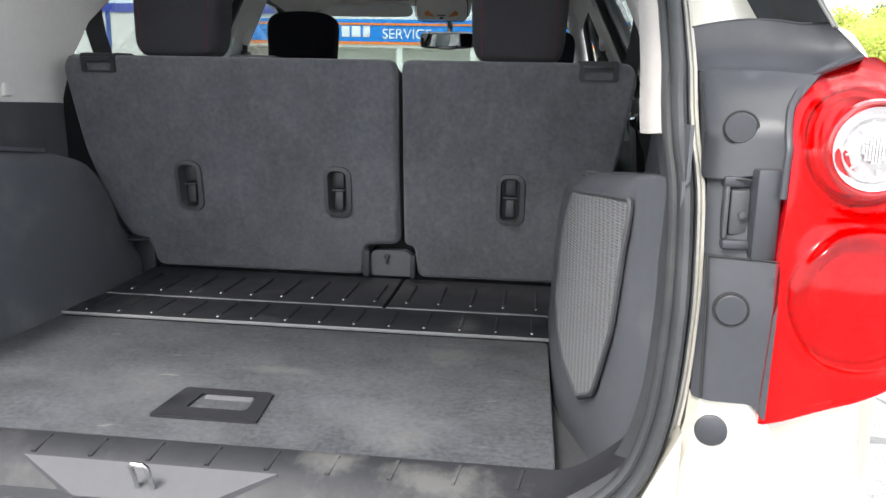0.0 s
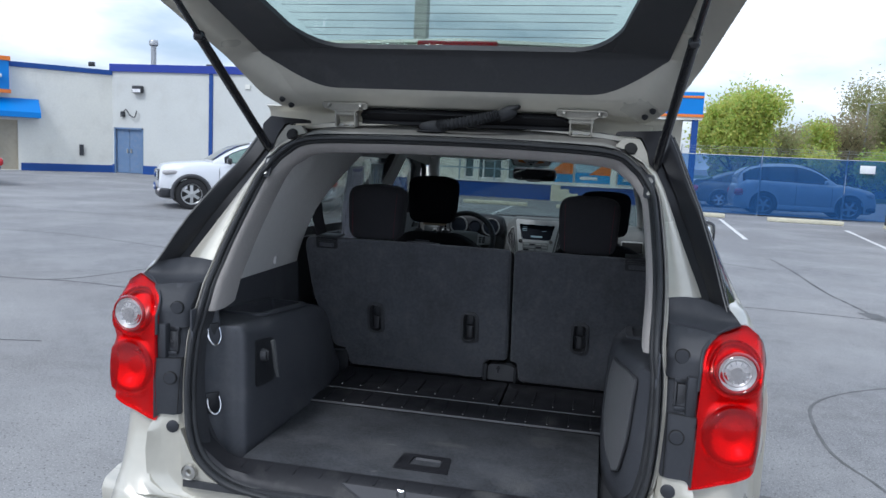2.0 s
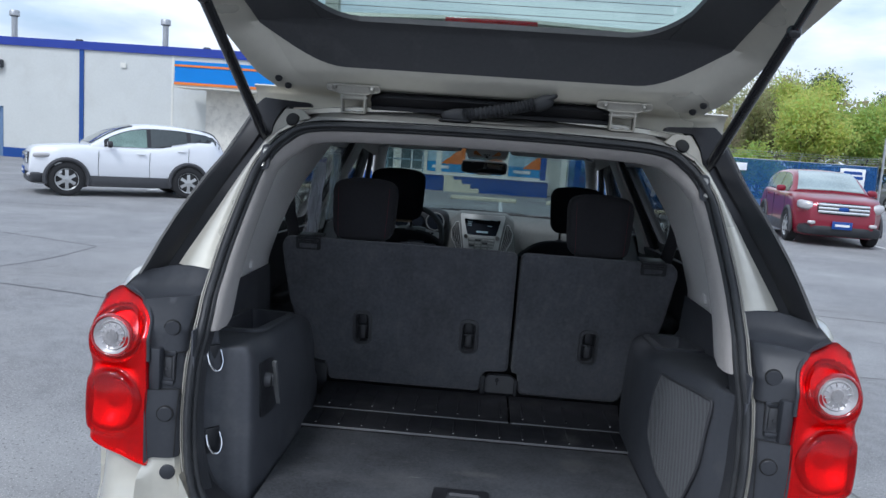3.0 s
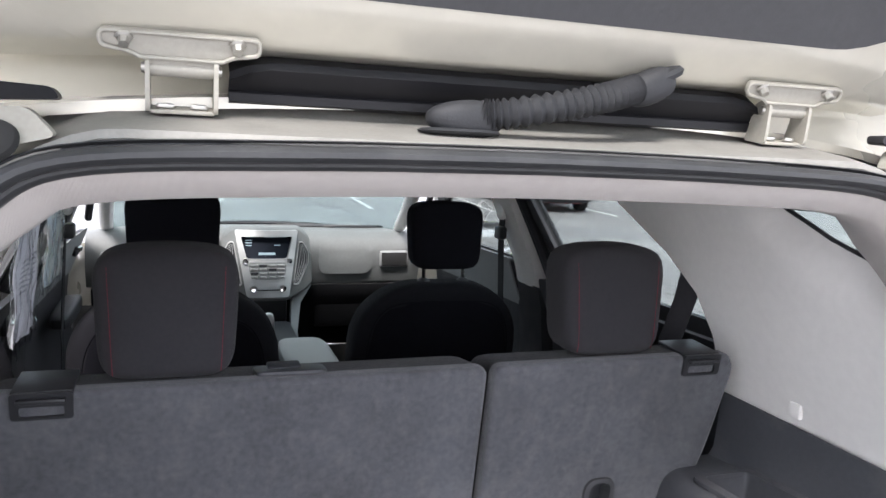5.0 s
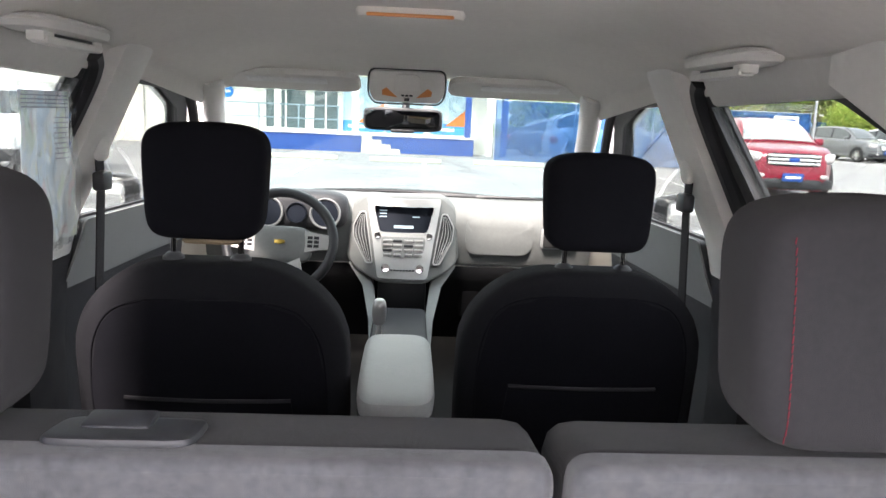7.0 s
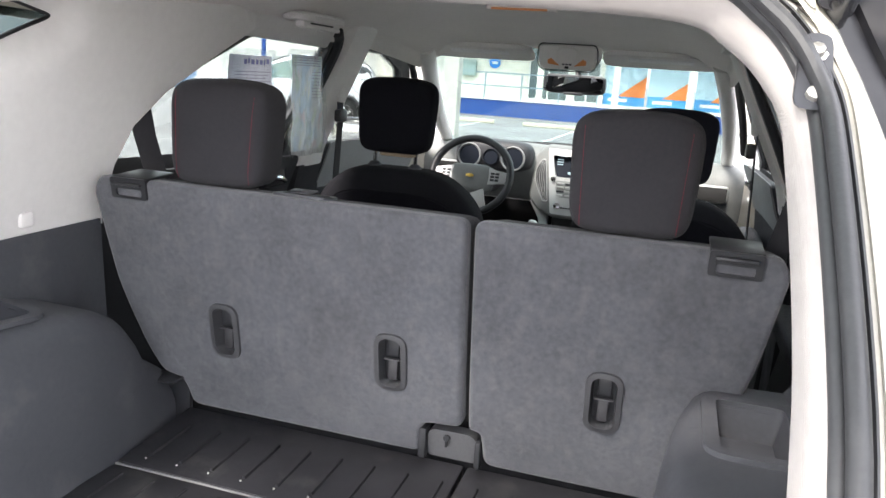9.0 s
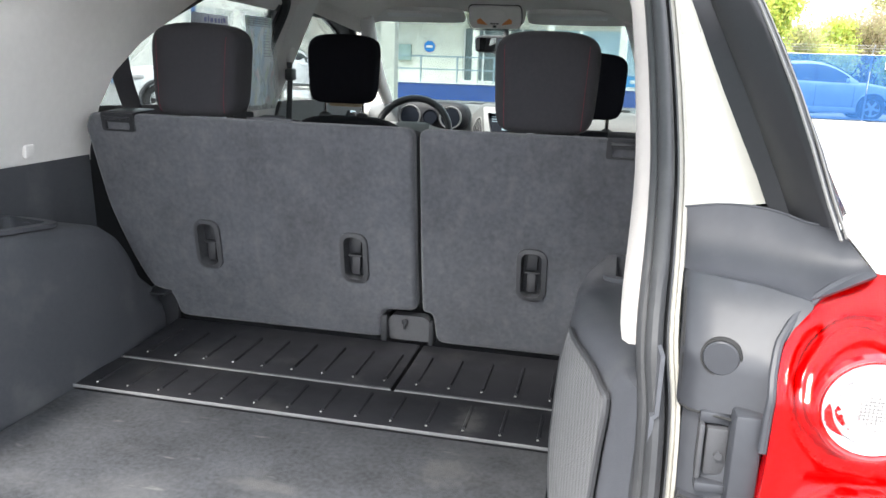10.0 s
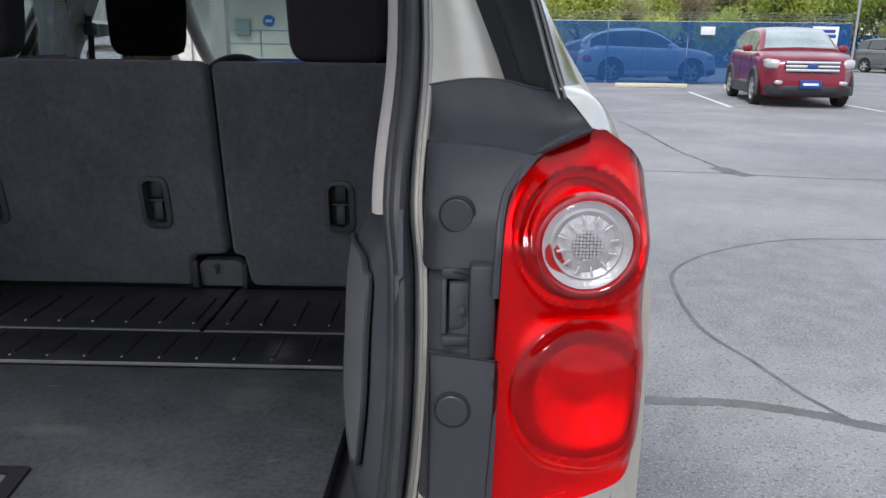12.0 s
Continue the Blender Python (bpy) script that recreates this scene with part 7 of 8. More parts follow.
# ---------------------------------------------------------------- the parking lot
ASPHALT = soiled(soiled(mat("asphalt", (0.21, 0.211, 0.215), 0.90, 0, 0.32, 7.0, 0.5, 160, rvar=0.1), (0.36, 0.36, 0.355), 0.45, 0.44, 0.70, 0.75), (0.11, 0.11, 0.112), 1.3, 0.58, 0.80, 0.5)
ASPHALT = soiled(ASPHALT, (0.20, 0.185, 0.17), 0.16, 0.46, 0.70, 0.45)
ASPHALT = soiled(soiled(ASPHALT, (0.47, 0.46, 0.44), 110, 0.58, 0.66, 0.75, 2.0), (0.05, 0.05, 0.05), 60, 0.58, 0.68, 0.65, 2.0)
FADED = soiled(mat("worn_tar", (0.115, 0.115, 0.115), 0.9, 0, 0.25, 9, 0.5, 90), (0.20, 0.20, 0.20), 5, 0.45, 0.7, 0.7)
TAR = mat("tar", (0.030, 0.030, 0.032), 0.55, 0, 0.2, 6, 0.4, 60)
LINEPAINT = soiled(mat("line_paint", (0.68, 0.68, 0.66), 0.7, 0, 0.15, 9, 0.3, 80), (0.2, 0.2, 0.2), 12, 0.5, 0.7, 0.6)
CONCRETE = soiled(mat("stop_concrete", (0.62, 0.58, 0.44), 0.85, 0, 0.15, 9, 0.5, 60), (0.30, 0.29, 0.27), 7, 0.5, 0.75, 0.5)
GRASS = mat("grass", (0.07, 0.11, 0.03), 0.9, 0, 0.35, 3, 0.8, 30)
bm = bmesh.new()
rows = [[V(x, y, 0) for x in (-400, -60, -20, 0, 20, 60, 400)] for y in (-400, -60, -20, 0, 20, 60, 400)]
grid(bm, rows)
ground = part("ground", bm, ASPHALT)
tagged(ground, "grey weathered asphalt parking lot", "ground", kind="structure")
bm = bmesh.new()
plate(bm, [(6, 44), (150, 44), (150, 140), (6, 140)], lambda x, y: V(x, y, .03), V(0, 0, -.05), step=12)
tagged(part("verge", bm, GRASS), "rough grass verge beyond the fence", "grass", kind="structure")


def crack(pts, w, seed, worn=False):
    """A ragged tar-filled crack in the asphalt."""
    rnd = random.Random(seed)
    bm = bmesh.new()
    P = spline([(x, y, 0) for x, y in pts], 12 * len(pts))
    rows = []
    for i, p in enumerate(P):
        d = (P[min(i + 1, len(P) - 1)] - P[max(i - 1, 0)]).normalized()
        nrm = V(-d.y, d.x, 0)
        p = p + nrm * rnd.uniform(-.3, .3) * w * (.35 if worn else 1)
        ww = w * rnd.uniform(.75 if worn else .35, 1.0) * (0.3 if i in (0, len(P) - 1) else 1)
        rows.append([p - nrm * ww + V(0, 0, .001), p + V(0, 0, .004), p + nrm * ww + V(0, 0, .001)])
    grid(bm, rows)
    part("tar_crack", bm, FADED if worn else TAR, ground)


for k, (pts, w) in enumerate([
        ([(-7.5, 5.4), (-6.02, 5.24), (-5.31, 5.33), (-4.73, 5.31), (-3.86, 5.15), (-3.0, 4.9)], .022),
        ([(-11.5, 9.2), (-9.35, 8.9), (-8.03, 8.86), (-6.3, 8.4), (-4.99, 7.92)], .024),
        ([(-4.99, 7.92), (-4.95, 7.2), (-4.99, 6.58), (-5.26, 5.6), (-5.5, 5.3)], .020),
        ([(3.4, 12.5), (3.42, 10.77), (3.38, 8.92), (3.45, 7.99), (3.49, 7.1)], .024),
        ([(3.47, 7.5), (3.50, 7.2), (3.62, 6.95)], .13),
        ([(1.4, 7.25), (2.6, 7.2), (3.44, 7.1), (4.12, 6.93), (4.91, 6.84), (7.5, 6.6)], .020),
        ([(5.2, 4.5), (3.61, 4.41), (2.94, 4.36), (2.34, 4.03), (1.97, 3.63), (1.85, 3.25), (1.81, 2.65), (1.91, 2.27), (1.99, 1.95), (2.10, 1.70)], .013),
        ([(.95, 1.92), (1.44, 1.88), (1.7, 1.87), (1.98, 1.79), (2.16, 1.70), (2.9, 1.45)], .036),
        ([(3.0, 10.8), (2.2, 11.6), (1.9, 12.8)], .02), ([(4.9, 6.8), (4.6, 5.9), (4.9, 5.2)], .016),
        ([(-3.2, 1.0), (-3.9, 2.2), (-4.9, 3.0)], .012), ([(-14, 12.5), (-10, 12.2), (-7.5, 12.6)], .02), ([(-6.5, 3.5), (-5.0, 2.9), (-3.7, 3.1)], .012)]):
    crack(pts, w, k, k in (4, 6, 7))


def line(a, b, w=.10):
    bm = bmesh.new()
    a, b = V(*a, 0), V(*b, 0)
    d = (b - a).normalized()
    nrm = V(-d.y, d.x, 0) * w / 2
    rows = []
    for i in range(25):
        p = a.lerp(b, i / 24)
        e = 1 + .12 * noise.noise(p * 3)
        rows.append([p - nrm * e + V(0, 0, .0045), p + nrm * e + V(0, 0, .0045)])
    grid(bm, rows, V(0, 0, -.004))
    part("parking_line", bm, LINEPAINT, ground)


for a, b in (((-5.6, 23.6), (-5.6, 17.6)), ((-2.5, 23.6), (-2.6, 17.6)), ((.55, 23.6), (.45, 17.5)), ((3.95, 22.6), (3.60, 16.1)), ((7.05, 21.0), (6.45, 15.9)), ((9.40, 17.0), (9.32, 15.2)), ((-8.7, 23.6), (-8.7, 17.6))):
    line(a, b)
bm = bmesh.new()
box(bm, (0, 0, .065), (2.15, .15, .13), 0.03)
stop = part("wheel_stop", bm, CONCRETE)
tagged(stop, "worn pale yellow concrete wheel stop", "wheel stop", "wheel stops")
stop.matrix_basis = pose(-3.12, 23.3, 0)
for x, y, r in ((-.02, 23.3, 0), (3.12, 23.5, -2), (6.45, 23.0, -3), (9.6, 22.6, -3), (-6.2, 23.3, 0)):
    copy_thing(stop, pose(x, y, 0, 0, 0, r))

# ---------------------------------------------------------------- mesh-screened fence
SCREENCLOTH = bpy.data.materials.new("blue_screen_cloth")
SCREENCLOTH.use_nodes = True
n_, l_ = SCREENCLOTH.node_tree.nodes, SCREENCLOTH.node_tree.links
pb = n_["Principled BSDF"]
pb.inputs["Base Color"].default_value, pb.inputs["Roughness"].default_value = (.010, .085, .26, 1), .7
tr_, mx_ = n_.new("ShaderNodeBsdfTransparent"), n_.new("ShaderNodeMixShader")
tr_.inputs[0].default_value = (.45, .62, .85, 1)
tc_, ck_ = n_.new("ShaderNodeTexCoord"), n_.new("ShaderNodeTexNoise")
ck_.inputs["Scale"].default_value = 3.0
mr_ = n_.new("ShaderNodeMapRange")
mr_.inputs["To Min"].default_value, mr_.inputs["To Max"].default_value = .48, .60
l_.new(tc_.outputs["Object"], ck_.inputs["Vector"])
l_.new(ck_.outputs["Fac"], mr_.inputs["Value"])
l_.new(mr_.outputs[0], mx_.inputs[0])
l_.new(tr_.outputs[0], mx_.inputs[1])
l_.new(pb.outputs[0], mx_.inputs[2])
l_.new(mx_.outputs[0], n_["Material Output"].inputs[0])
GALV = mat("galvanised_steel", (.42, .43, .44), .45, .8, .1, 12)
BLUEPAINT = mat("blue_paint", (.010, .060, .26), .5, 0, .08, 2, .1, 60)


def fence(x0, y0, x1, y1, h, label, step=3.0):
    f = thing("fence", label, "fence")
    a, b = V(x0, y0, 0), V(x1, y1, 0)
    d = b - a
    k = max(1, round(d.length / step))
    for i in range(k + 1):
        p = a + d * i / k
        bm = bmesh.new()
        tube(bm, [p, p + V(0, 0, h + .05)], .03, 8)
        tube(bm, [p + V(0, 0, h + .05), p + V(.0, -.16, h + .30)], .014, 6)
        part("post", bm, GALV, f)
    for z in (h, .06):
        bm = bmesh.new()
        tube(bm, [a + V(0, 0, z), b + V(0, 0, z)], .020, 6)
        part("rail", bm, GALV, f)
    for j in range(3):
        bm = bmesh.new()
        o = V(0, -.05 - .05 * j, h + .12 + .08 * j)
        tube(bm, [a + o, b + o], .005, 4)
        part("barbed_wire", bm, GALV, f)
    bm = bmesh.new()
    rows = []
    for i in range(4 * k + 1):
        p = a + d * i / (4 * k)
        rows.append([p + V(0, -.035 + .012 * math.sin(i * 2.1 + z * 3), z) for z in (.04, .5, 1.0, 1.5, h)])
    grid(bm, rows)
    part("screen_cloth", bm, SCREENCLOTH, f, "blue privacy mesh")
    return f


fence(2.9, 25.6, 13.4, 25.4, 2.0, "chain-link fence covered with blue privacy mesh")
fence(13.6, 52, 45, 49, 2.0, "distant chain-link fence with blue mesh")
fence(13.4, 25.4, 14.6, 33.0, 2.0, "chain-link fence covered with blue privacy mesh")
bm = bmesh.new()
box(bm, (8.75, 25.36, 1.72), (.46, .02, .26), 0.004)
sg = tagged(part("fence_sign", bm, WHITEPLASTIC), "small white sign on the blue fence", "sign")
bm = bmesh.new()
box(bm, (12.55, 25.33, 1.42), (.85, .02, .95), 0.004)
sg2 = tagged(part("notice_board", bm, WHITEPLASTIC), "white notice board with blue lettering", "sign")
for k, (w, h) in enumerate(((.62, .10), (.70, .10), (.5, .06), (.55, .06), (.4, .06))):
    bm = bmesh.new()
    box(bm, (12.55, 25.315, 1.75 - .16 * k), (w, .012, h))
    part("letter_bar", bm, BLUEPAINT, sg2)

# ---------------------------------------------------------------- light pole before the parked vehicle
pole = thing("light_pole", "pale square steel light pole standing on the lot", "light pole", loc=(-2.11, 8.3, 0))
POLEPAINT = soiled(mat("pale_pole_paint", (.55, .53, .47), .55, .1, .08, 6, .05, 90), (.33, .31, .28), 5, .55, .78, .4)
bm = bmesh.new()
loft(bm, [[V(sx * w, sy * w, z) for sx, sy in ((1, 1), (-1, 1), (-1, -1), (1, -1))] for z, w in ((.02, .085), (1.0, .085), (7.5, .080))])
part("shaft", bm, POLEPAINT, pole)
bm = bmesh.new()
box(bm, (0, 0, .012), (.30, .30, .024), .004)
part("base_plate", bm, POLEPAINT, pole)
for dx in (-.11, .11):
    for dy in (-.11, .11):
        bm = bmesh.new()
        lathe(bm, [(.014, .024), (.014, .045), (.0005, .048)], Matrix.Translation((dx, dy, 0)), 6)
        part("bolt", bm, STEEL, pole)
bm = bmesh.new()
box(bm, (0, -.28, 7.45), (.32, .56, .14), .03)
part("lamp_head", bm, GARNISH, pole)

# ---------------------------------------------------------------- the shop building
WALL = soiled(mat("cream_wall", (.74, .73, .66), .85, 0, .05, .8, .3, 40), (.50, .48, .42), 1.1, .5, .8, .4)
WALLGREY = soiled(mat("pale_grey_wall", (.60, .61, .58), .85, 0, .05, .8, .3, 40), (.47, .46, .42), .9, .5, .8, .45)
BRIGHTBLUE = mat("bright_blue_fascia", (.006, .20, .62), .45, 0, .05, 2, 0)
DEEPBLUE = mat("deep_blue_cap", (.020, .045, .30), .5, 0, .08, 2, 0)
ORANGE = mat("orange_stripe", (.75, .20, .03), .5, 0, .05, 3, 0)
DOORBLUE = soiled(mat("blue_grey_door", (.14, .22, .36), .55, 0, .08, 5, .1, 90), (.25, .28, .33), 6, .5, .75, .5)
SHOPGLASS = mat("shop_glass", (.10, .14, .15), .06, 0, .15, 1.5, 0, coat=.4)
shop = thing("shop_building", "single-storey pale shop building with blue and orange fascia", "building")


def wall_panel(a, b, z0, z1, t, m, name, label="", holes=()):
    """An upright wall from a to b with openings cut through, thick away from the lot."""
    a, b = V(*a, 0), V(*b, 0)
    d = b - a
    L = d.length
    d = d.normalized()
    nrm = V(-d.y, d.x, 0)
    bm = bmesh.new()
    plate(bm, [(0, z0), (L, z0), (L, z1), (0, z1)], lambda u, z: a + d * u + V(0, 0, z), nrm * t, [[(x0, h0), (x1, h0), (x1, h1), (x0, h1)] for x0, x1, h0, h1 in holes], step=2.5)
    return part(name, bm, m, shop, label, smooth=False), a, d, nrm


def on_wall(w, u0, u1, z0, z1, out, depth, m, name, parent=None, label="", bevel=.0):
    _, a, d, nrm = w
    c = a + d * (u0 + u1) / 2 - nrm * (out - depth / 2) + V(0, 0, (z0 + z1) / 2)
    bm = bmesh.new()
    box(bm, (0, 0, 0), (u1 - u0, depth, z1 - z0), bevel, Matrix.Rotation(math.atan2(d.y, d.x), 4, "Z"))
    bmesh.ops.translate(bm, vec=c, verts=bm.verts)
    return part(name, bm, m, parent or shop, label, smooth=False)


# wing with the awning, turned towards the lot
w1 = wall_panel((-33.0, 19.2), (-22.3, 30.0), 0, 4.55, .3, WALL, "wing_wall", "cream painted wall", [(10.52, 11.32, .02, 2.2), (7.6, 9.9, .4, 2.9)])
on_wall(w1, 0, 15.2, 4.50, 4.72, .06, .42, BLUEPAINT, "roof_cap")
on_wall(w1, 11.42, 15.2, .0, .34, .03, .06, BLUEPAINT, "base_band")
on_wall(w1, 0, 11.0, 3.38, 4.85, .45, .45, BRIGHTBLUE, "fascia", None, "bright blue fascia with orange stripes")
on_wall(w1, -.05, 11.06, 4.70, 4.88, .50, .10, ORANGE, "stripe")
on_wall(w1, -.05, 11.06, 3.32, 3.48, .50, .10, ORANGE, "stripe")
on_wall(w1, 10.52, 11.32, .02, 2.2, -.18, .05, mat("beige_door", (.40, .36, .28), .6), "shop_door")
on_wall(w1, 7.6, 9.9, .4, 2.9, -.15, .03, SHOPGLASS, "shop_window")
on_wall(w1, 10.05, 10.2, 0, 3.3, .05, .12, BLUEPAINT, "corner_post")
_, a1, d1, n1 = w1
bm = bmesh.new()
sec = lambda u: [a1 + d1 * u - n1 * .02 + V(0, 0, 3.15), a1 + d1 * u - n1 * .95 + V(0, 0, 2.55), a1 + d1 * u - n1 * .95 + V(0, 0, 2.32), a1 + d1 * u - n1 * .02 + V(0, 0, 2.32)]
loft(bm, [sec(10.28), sec(12.15)])
part("awning", bm, BRIGHTBLUE, shop, "bright blue awning over the door", smooth=False)
on_wall(w1, 13.78, 13.95, .75, 1.25, .10, .10, GARNISH, "meter")
on_wall(w1, 10.5, 10.72, 3.96, 4.12, .70, .25, WHITEPLASTIC, "security_camera", None, "", .04)
# long grey wall
w2 = wall_panel((-22.3, 30.0), (-9.6, 30.0), 0, 4.70, .3, WALLGREY, "long_wall", "pale grey panelled wall", [(.15, 1.55, .0, 2.08)])
on_wall(w2, -.1, 12.7, 4.68, 5.02, .08, .45, DEEPBLUE, "roof_cap")
on_wall(w2, 1.60, 12.7, 0, .40, .03, .06, BLUEPAINT, "base_band")
on_wall(w2, -.0, .12, 0, .40, .03, .06, BLUEPAINT, "base_band")
on_wall(w2, 4.95, 5.13, .3, 4.70, .05, .08, BLUEPAINT, "wall_strip")
on_wall(w2, 8.9, 8.98, .4, 4.70, .012, .02, WALL, "panel_joint")
for u in (.17, .86):
    dd = on_wall(w2, u, u + .67, .02, 2.05, -.08, .06, DOORBLUE, "steel_door", None, "blue-grey steel door leaf")
    on_wall(w2, u + (.55 if u < .5 else .06), u + (.60 if u < .5 else .11), .95, 1.15, -.02, .06, STEEL, "door_handle", dd)
on_wall(w2, .10, .17, 0, 2.12, .03, .08, DOORBLUE, "door_frame")
on_wall(w2, 1.53, 1.60, 0, 2.12, .03, .08, DOORBLUE, "door_frame")
on_wall(w2, .10, 1.60, 2.05, 2.12, .03, .08, DOORBLUE, "door_frame")
fl = on_wall(w2, 1.15, 1.65, 3.72, 4.05, .22, .22, GARNISH, "flood_lamp", None, "grey wall flood lamp", .04)
on_wall(w2, 1.20, 1.60, 3.74, 3.90, .235, .02, WHITEPLASTIC, "lamp_glass", fl)
bm = bmesh.new()
tube(bm, spline([V(-21.72, 29.9, 2.72), V(-21.5, 29.85, 2.95), V(-21.3, 29.86, 2.70), V(-21.05, 29.86, 2.62), V(-20.95, 29.86, 2.92)], 20), .025, 6)
part("cable_loop", bm, GARNISH, shop)
on_wall(w2, .50, .66, 2.62, 2.86, .12, .12, GARNISH, "meter")
on_wall(w2, 6.72, 6.95, 4.05, 4.25, .06, .06, WALL, "vent_cover")
# front part with the canopy
w3 = wall_panel((-9.8, 29.6), (3.1, 29.6), 0, 5.05, .3, WALL, "front_wall", "cream shop front wall", [(4.4, 6.0, .68, 2.7), (6.2, 7.2, .68, 2.7), (7.35, 12.2, .68, 2.7)])
on_wall(w3, .0, 12.95, 5.00, 5.34, .10, .6, DEEPBLUE, "roof_cap")
for u0, u1 in ((4.4, 6.0), (6.2, 7.2)):
    wn_ = on_wall(w3, u0, u1, .68, 2.7, -.12, .03, SHOPGLASS, "shop_window", None, "dark shop window")
    for u in (u0, (u0 + u1) / 2 - .03, u1 - .06):
        on_wall(w3, u, u + .06, .72, 2.7, -.06, .08, WHITEPLASTIC, "mullion", wn_)
    on_wall(w3, u0, u1, .64, .72, .02, .10, WHITEPLASTIC, "window_sill", wn_)
POSTER = mat("poster_blue", (.03, .28, .62), .4, 0, .1, 3, 0)
POSTERPALE = mat("poster_pale", (.45, .62, .72), .4, 0, .25, 4, 0)
for u0, u1 in ((7.35, 8.9), (9.0, 10.6), (10.7, 12.2)):
    ps = on_wall(w3, u0, u1, .68, 2.7, -.10, .03, POSTERPALE, "window_poster", None, "pale blue window poster with an orange wedge")
    on_wall(w3, u0, u1, .68, 1.10, -.08, .02, POSTER, "poster_band", ps)
    _, a3, d3, n3 = w3
    bm = bmesh.new()
    q = [a3 + d3 * (u0 + .55) + V(0, .08, 1.02), a3 + d3 * u1 + V(0, .08, 1.02), a3 + d3 * u1 + V(0, .08, 1.80)]
    loft(bm, [q, [p - V(0, .012, 0) for p in q]])
    part("poster_wedge", bm, ORANGE, ps)
    on_wall(w3, u0 + .2, u0 + .9, .82, .94, -.068, .012, WHITEPLASTIC, "letter_bar", ps)
# ramp wall, rail and steps in front
on_wall(w3, 1.6, 12.2, 0, .60, 1.75, .20, BLUEPAINT, "ramp_wall", None, "blue painted ramp wall")
on_wall(w3, 1.6, 12.2, .60, .65, 1.80, .30, WHITEPLASTIC, "ramp_coping")
on_wall(w3, 1.6, 12.2, .50, .58, 1.55, 1.55, CONCRETE, "ramp_deck")
for k in range(4):
    on_wall(w3, 8.2 + .34 * k, 8.2 + .34 * (k + 1), 0, .62 - .155 * k, 2.05, .30, CONCRETE, "stair_step")
RAIL = mat("grey_blue_rail", (.25, .34, .40), .5, .3)
for u in (1.7, 3.1, 4.5, 5.9, 7.3):
    on_wall(w3, u, u + .05, .65, 1.60, 1.70, .05, RAIL, "rail_post")
for z in (1.09, 1.56):
    on_wall(w3, 1.7, 7.4, z, z + .05, 1.70, .05, RAIL, "hand_rail")
# canopy fascia
on_wall(w3, -2.75, 13.6, 3.45, 4.32, 1.35, .30, BRIGHTBLUE, "fascia", None, "bright blue canopy fascia with orange stripes")
on_wall(w3, -2.75, 13.6, 4.10, 4.18, 1.38, .06, ORANGE, "stripe")
on_wall(w3, -2.75, 13.6, 3.40, 3.50, 1.38, .06, ORANGE, "stripe")
on_wall(w3, -2.75, 13.6, 3.30, 3.42, 1.33, 1.33, WALL, "canopy_soffit")
on_wall(w3, 13.3, 13.6, 3.45, 4.32, 1.05, 1.05, BRIGHTBLUE, "fascia_end")
on_wall(w3, 13.58, 13.64, 3.40, 3.50, 1.35, 1.35, ORANGE, "stripe")
for u in (5.0, 7.8, 10.4, 11.9, 12.7, 13.25):
    on_wall(w3, u, u + .22, 0, 3.35, 1.28, .22, BLUEPAINT if 11 < u < 12 or u > 13 else WALL, "canopy_post")
on_wall(w3, -1.9, .0, .0, 3.3, .15, .10, soiled(mat("bare_block", (.68, .65, .58), .9, 0, .2, 3, .4, 30), (.3, .28, .25), 4, .5, .7, .4), "bare_wall")
# fascia lettering: the readable word, and plain bars for the name before it
txt = bpy.data.curves.new("fascia_text", "FONT")
txt.body, txt.size, txt.extrude = "SERVICE", .52, .012
to = new("fascia_lettering", txt)
to.matrix_basis = pose(-5.35, 28.235, 3.62, 90, 0, 0)
to.data.materials.append(WHITEPLASTIC)
to.parent = shop
for x, w in ((-7.6, .32), (-7.15, .28), (-6.75, .30), (-6.35, .34), (-5.95, .26)):
    bm = bmesh.new()
    box(bm, (x, 28.24, 3.86), (w, .03, .40), .01)
    part("letter_bar", bm, WHITEPLASTIC, shop)
# roof deck and the parapet ends
bm = bmesh.new()
plate(bm, [(-33, 19.3), (-22.3, 30.1), (3.0, 30.1), (3.0, 44), (-45, 44), (-45, 30)], lambda x, y: V(x, y, 4.5), V(0, 0, -.2), step=6)
part("roof_deck", bm, GARNISH, shop, smooth=False)
bm = bmesh.new()
box(bm, (3.0, 37, 2.5), (.3, 14.4, 5.0))
part("side_wall", bm, WALL, shop, smooth=False)
bm = bmesh.new()
box(bm, (3.0, 37, 5.2), (.4, 14.6, .34))
part("roof_cap", bm, DEEPBLUE, shop, smooth=False)
for x, y, h in ((-22.1, 33, 6.5), (-15.0, 33, 6.5), (2.4, 33, 7.2)):
    bm = bmesh.new()
    lathe(bm, [(.13, 4.5), (.13, h - .25), (.22, h - .2), (.22, h), (.18, h + .05), (.0005, h + .06)], Matrix.Translation((x, y, 0)), 14)
    part("flue_pipe", bm, GALV, shop, "galvanised roof flue")
for x in (-24.5, -18.2, -12.5):
    bm = bmesh.new()
    box(bm, (x, 31.5, 5.15), (.28, .2, .22), .04)
    part("roof_lamp", bm, GARNISH, shop)
bm = bmesh.new()
lathe(bm, [(.0005, .02), (.22, .02), (.22, -.02)], Matrix.Translation((-6.75, 29.56, 1.97)) @ pose(0, 0, 0, 90, 0, 0), 24)
rsn = part("round_sign", bm, BRIGHTBLUE, shop, "round blue sign")
bm = bmesh.new()
box(bm, (-6.75, 29.53, 1.97), (.26, .02, .10), .01)
part("letter_bar", bm, WHITEPLASTIC, rsn)
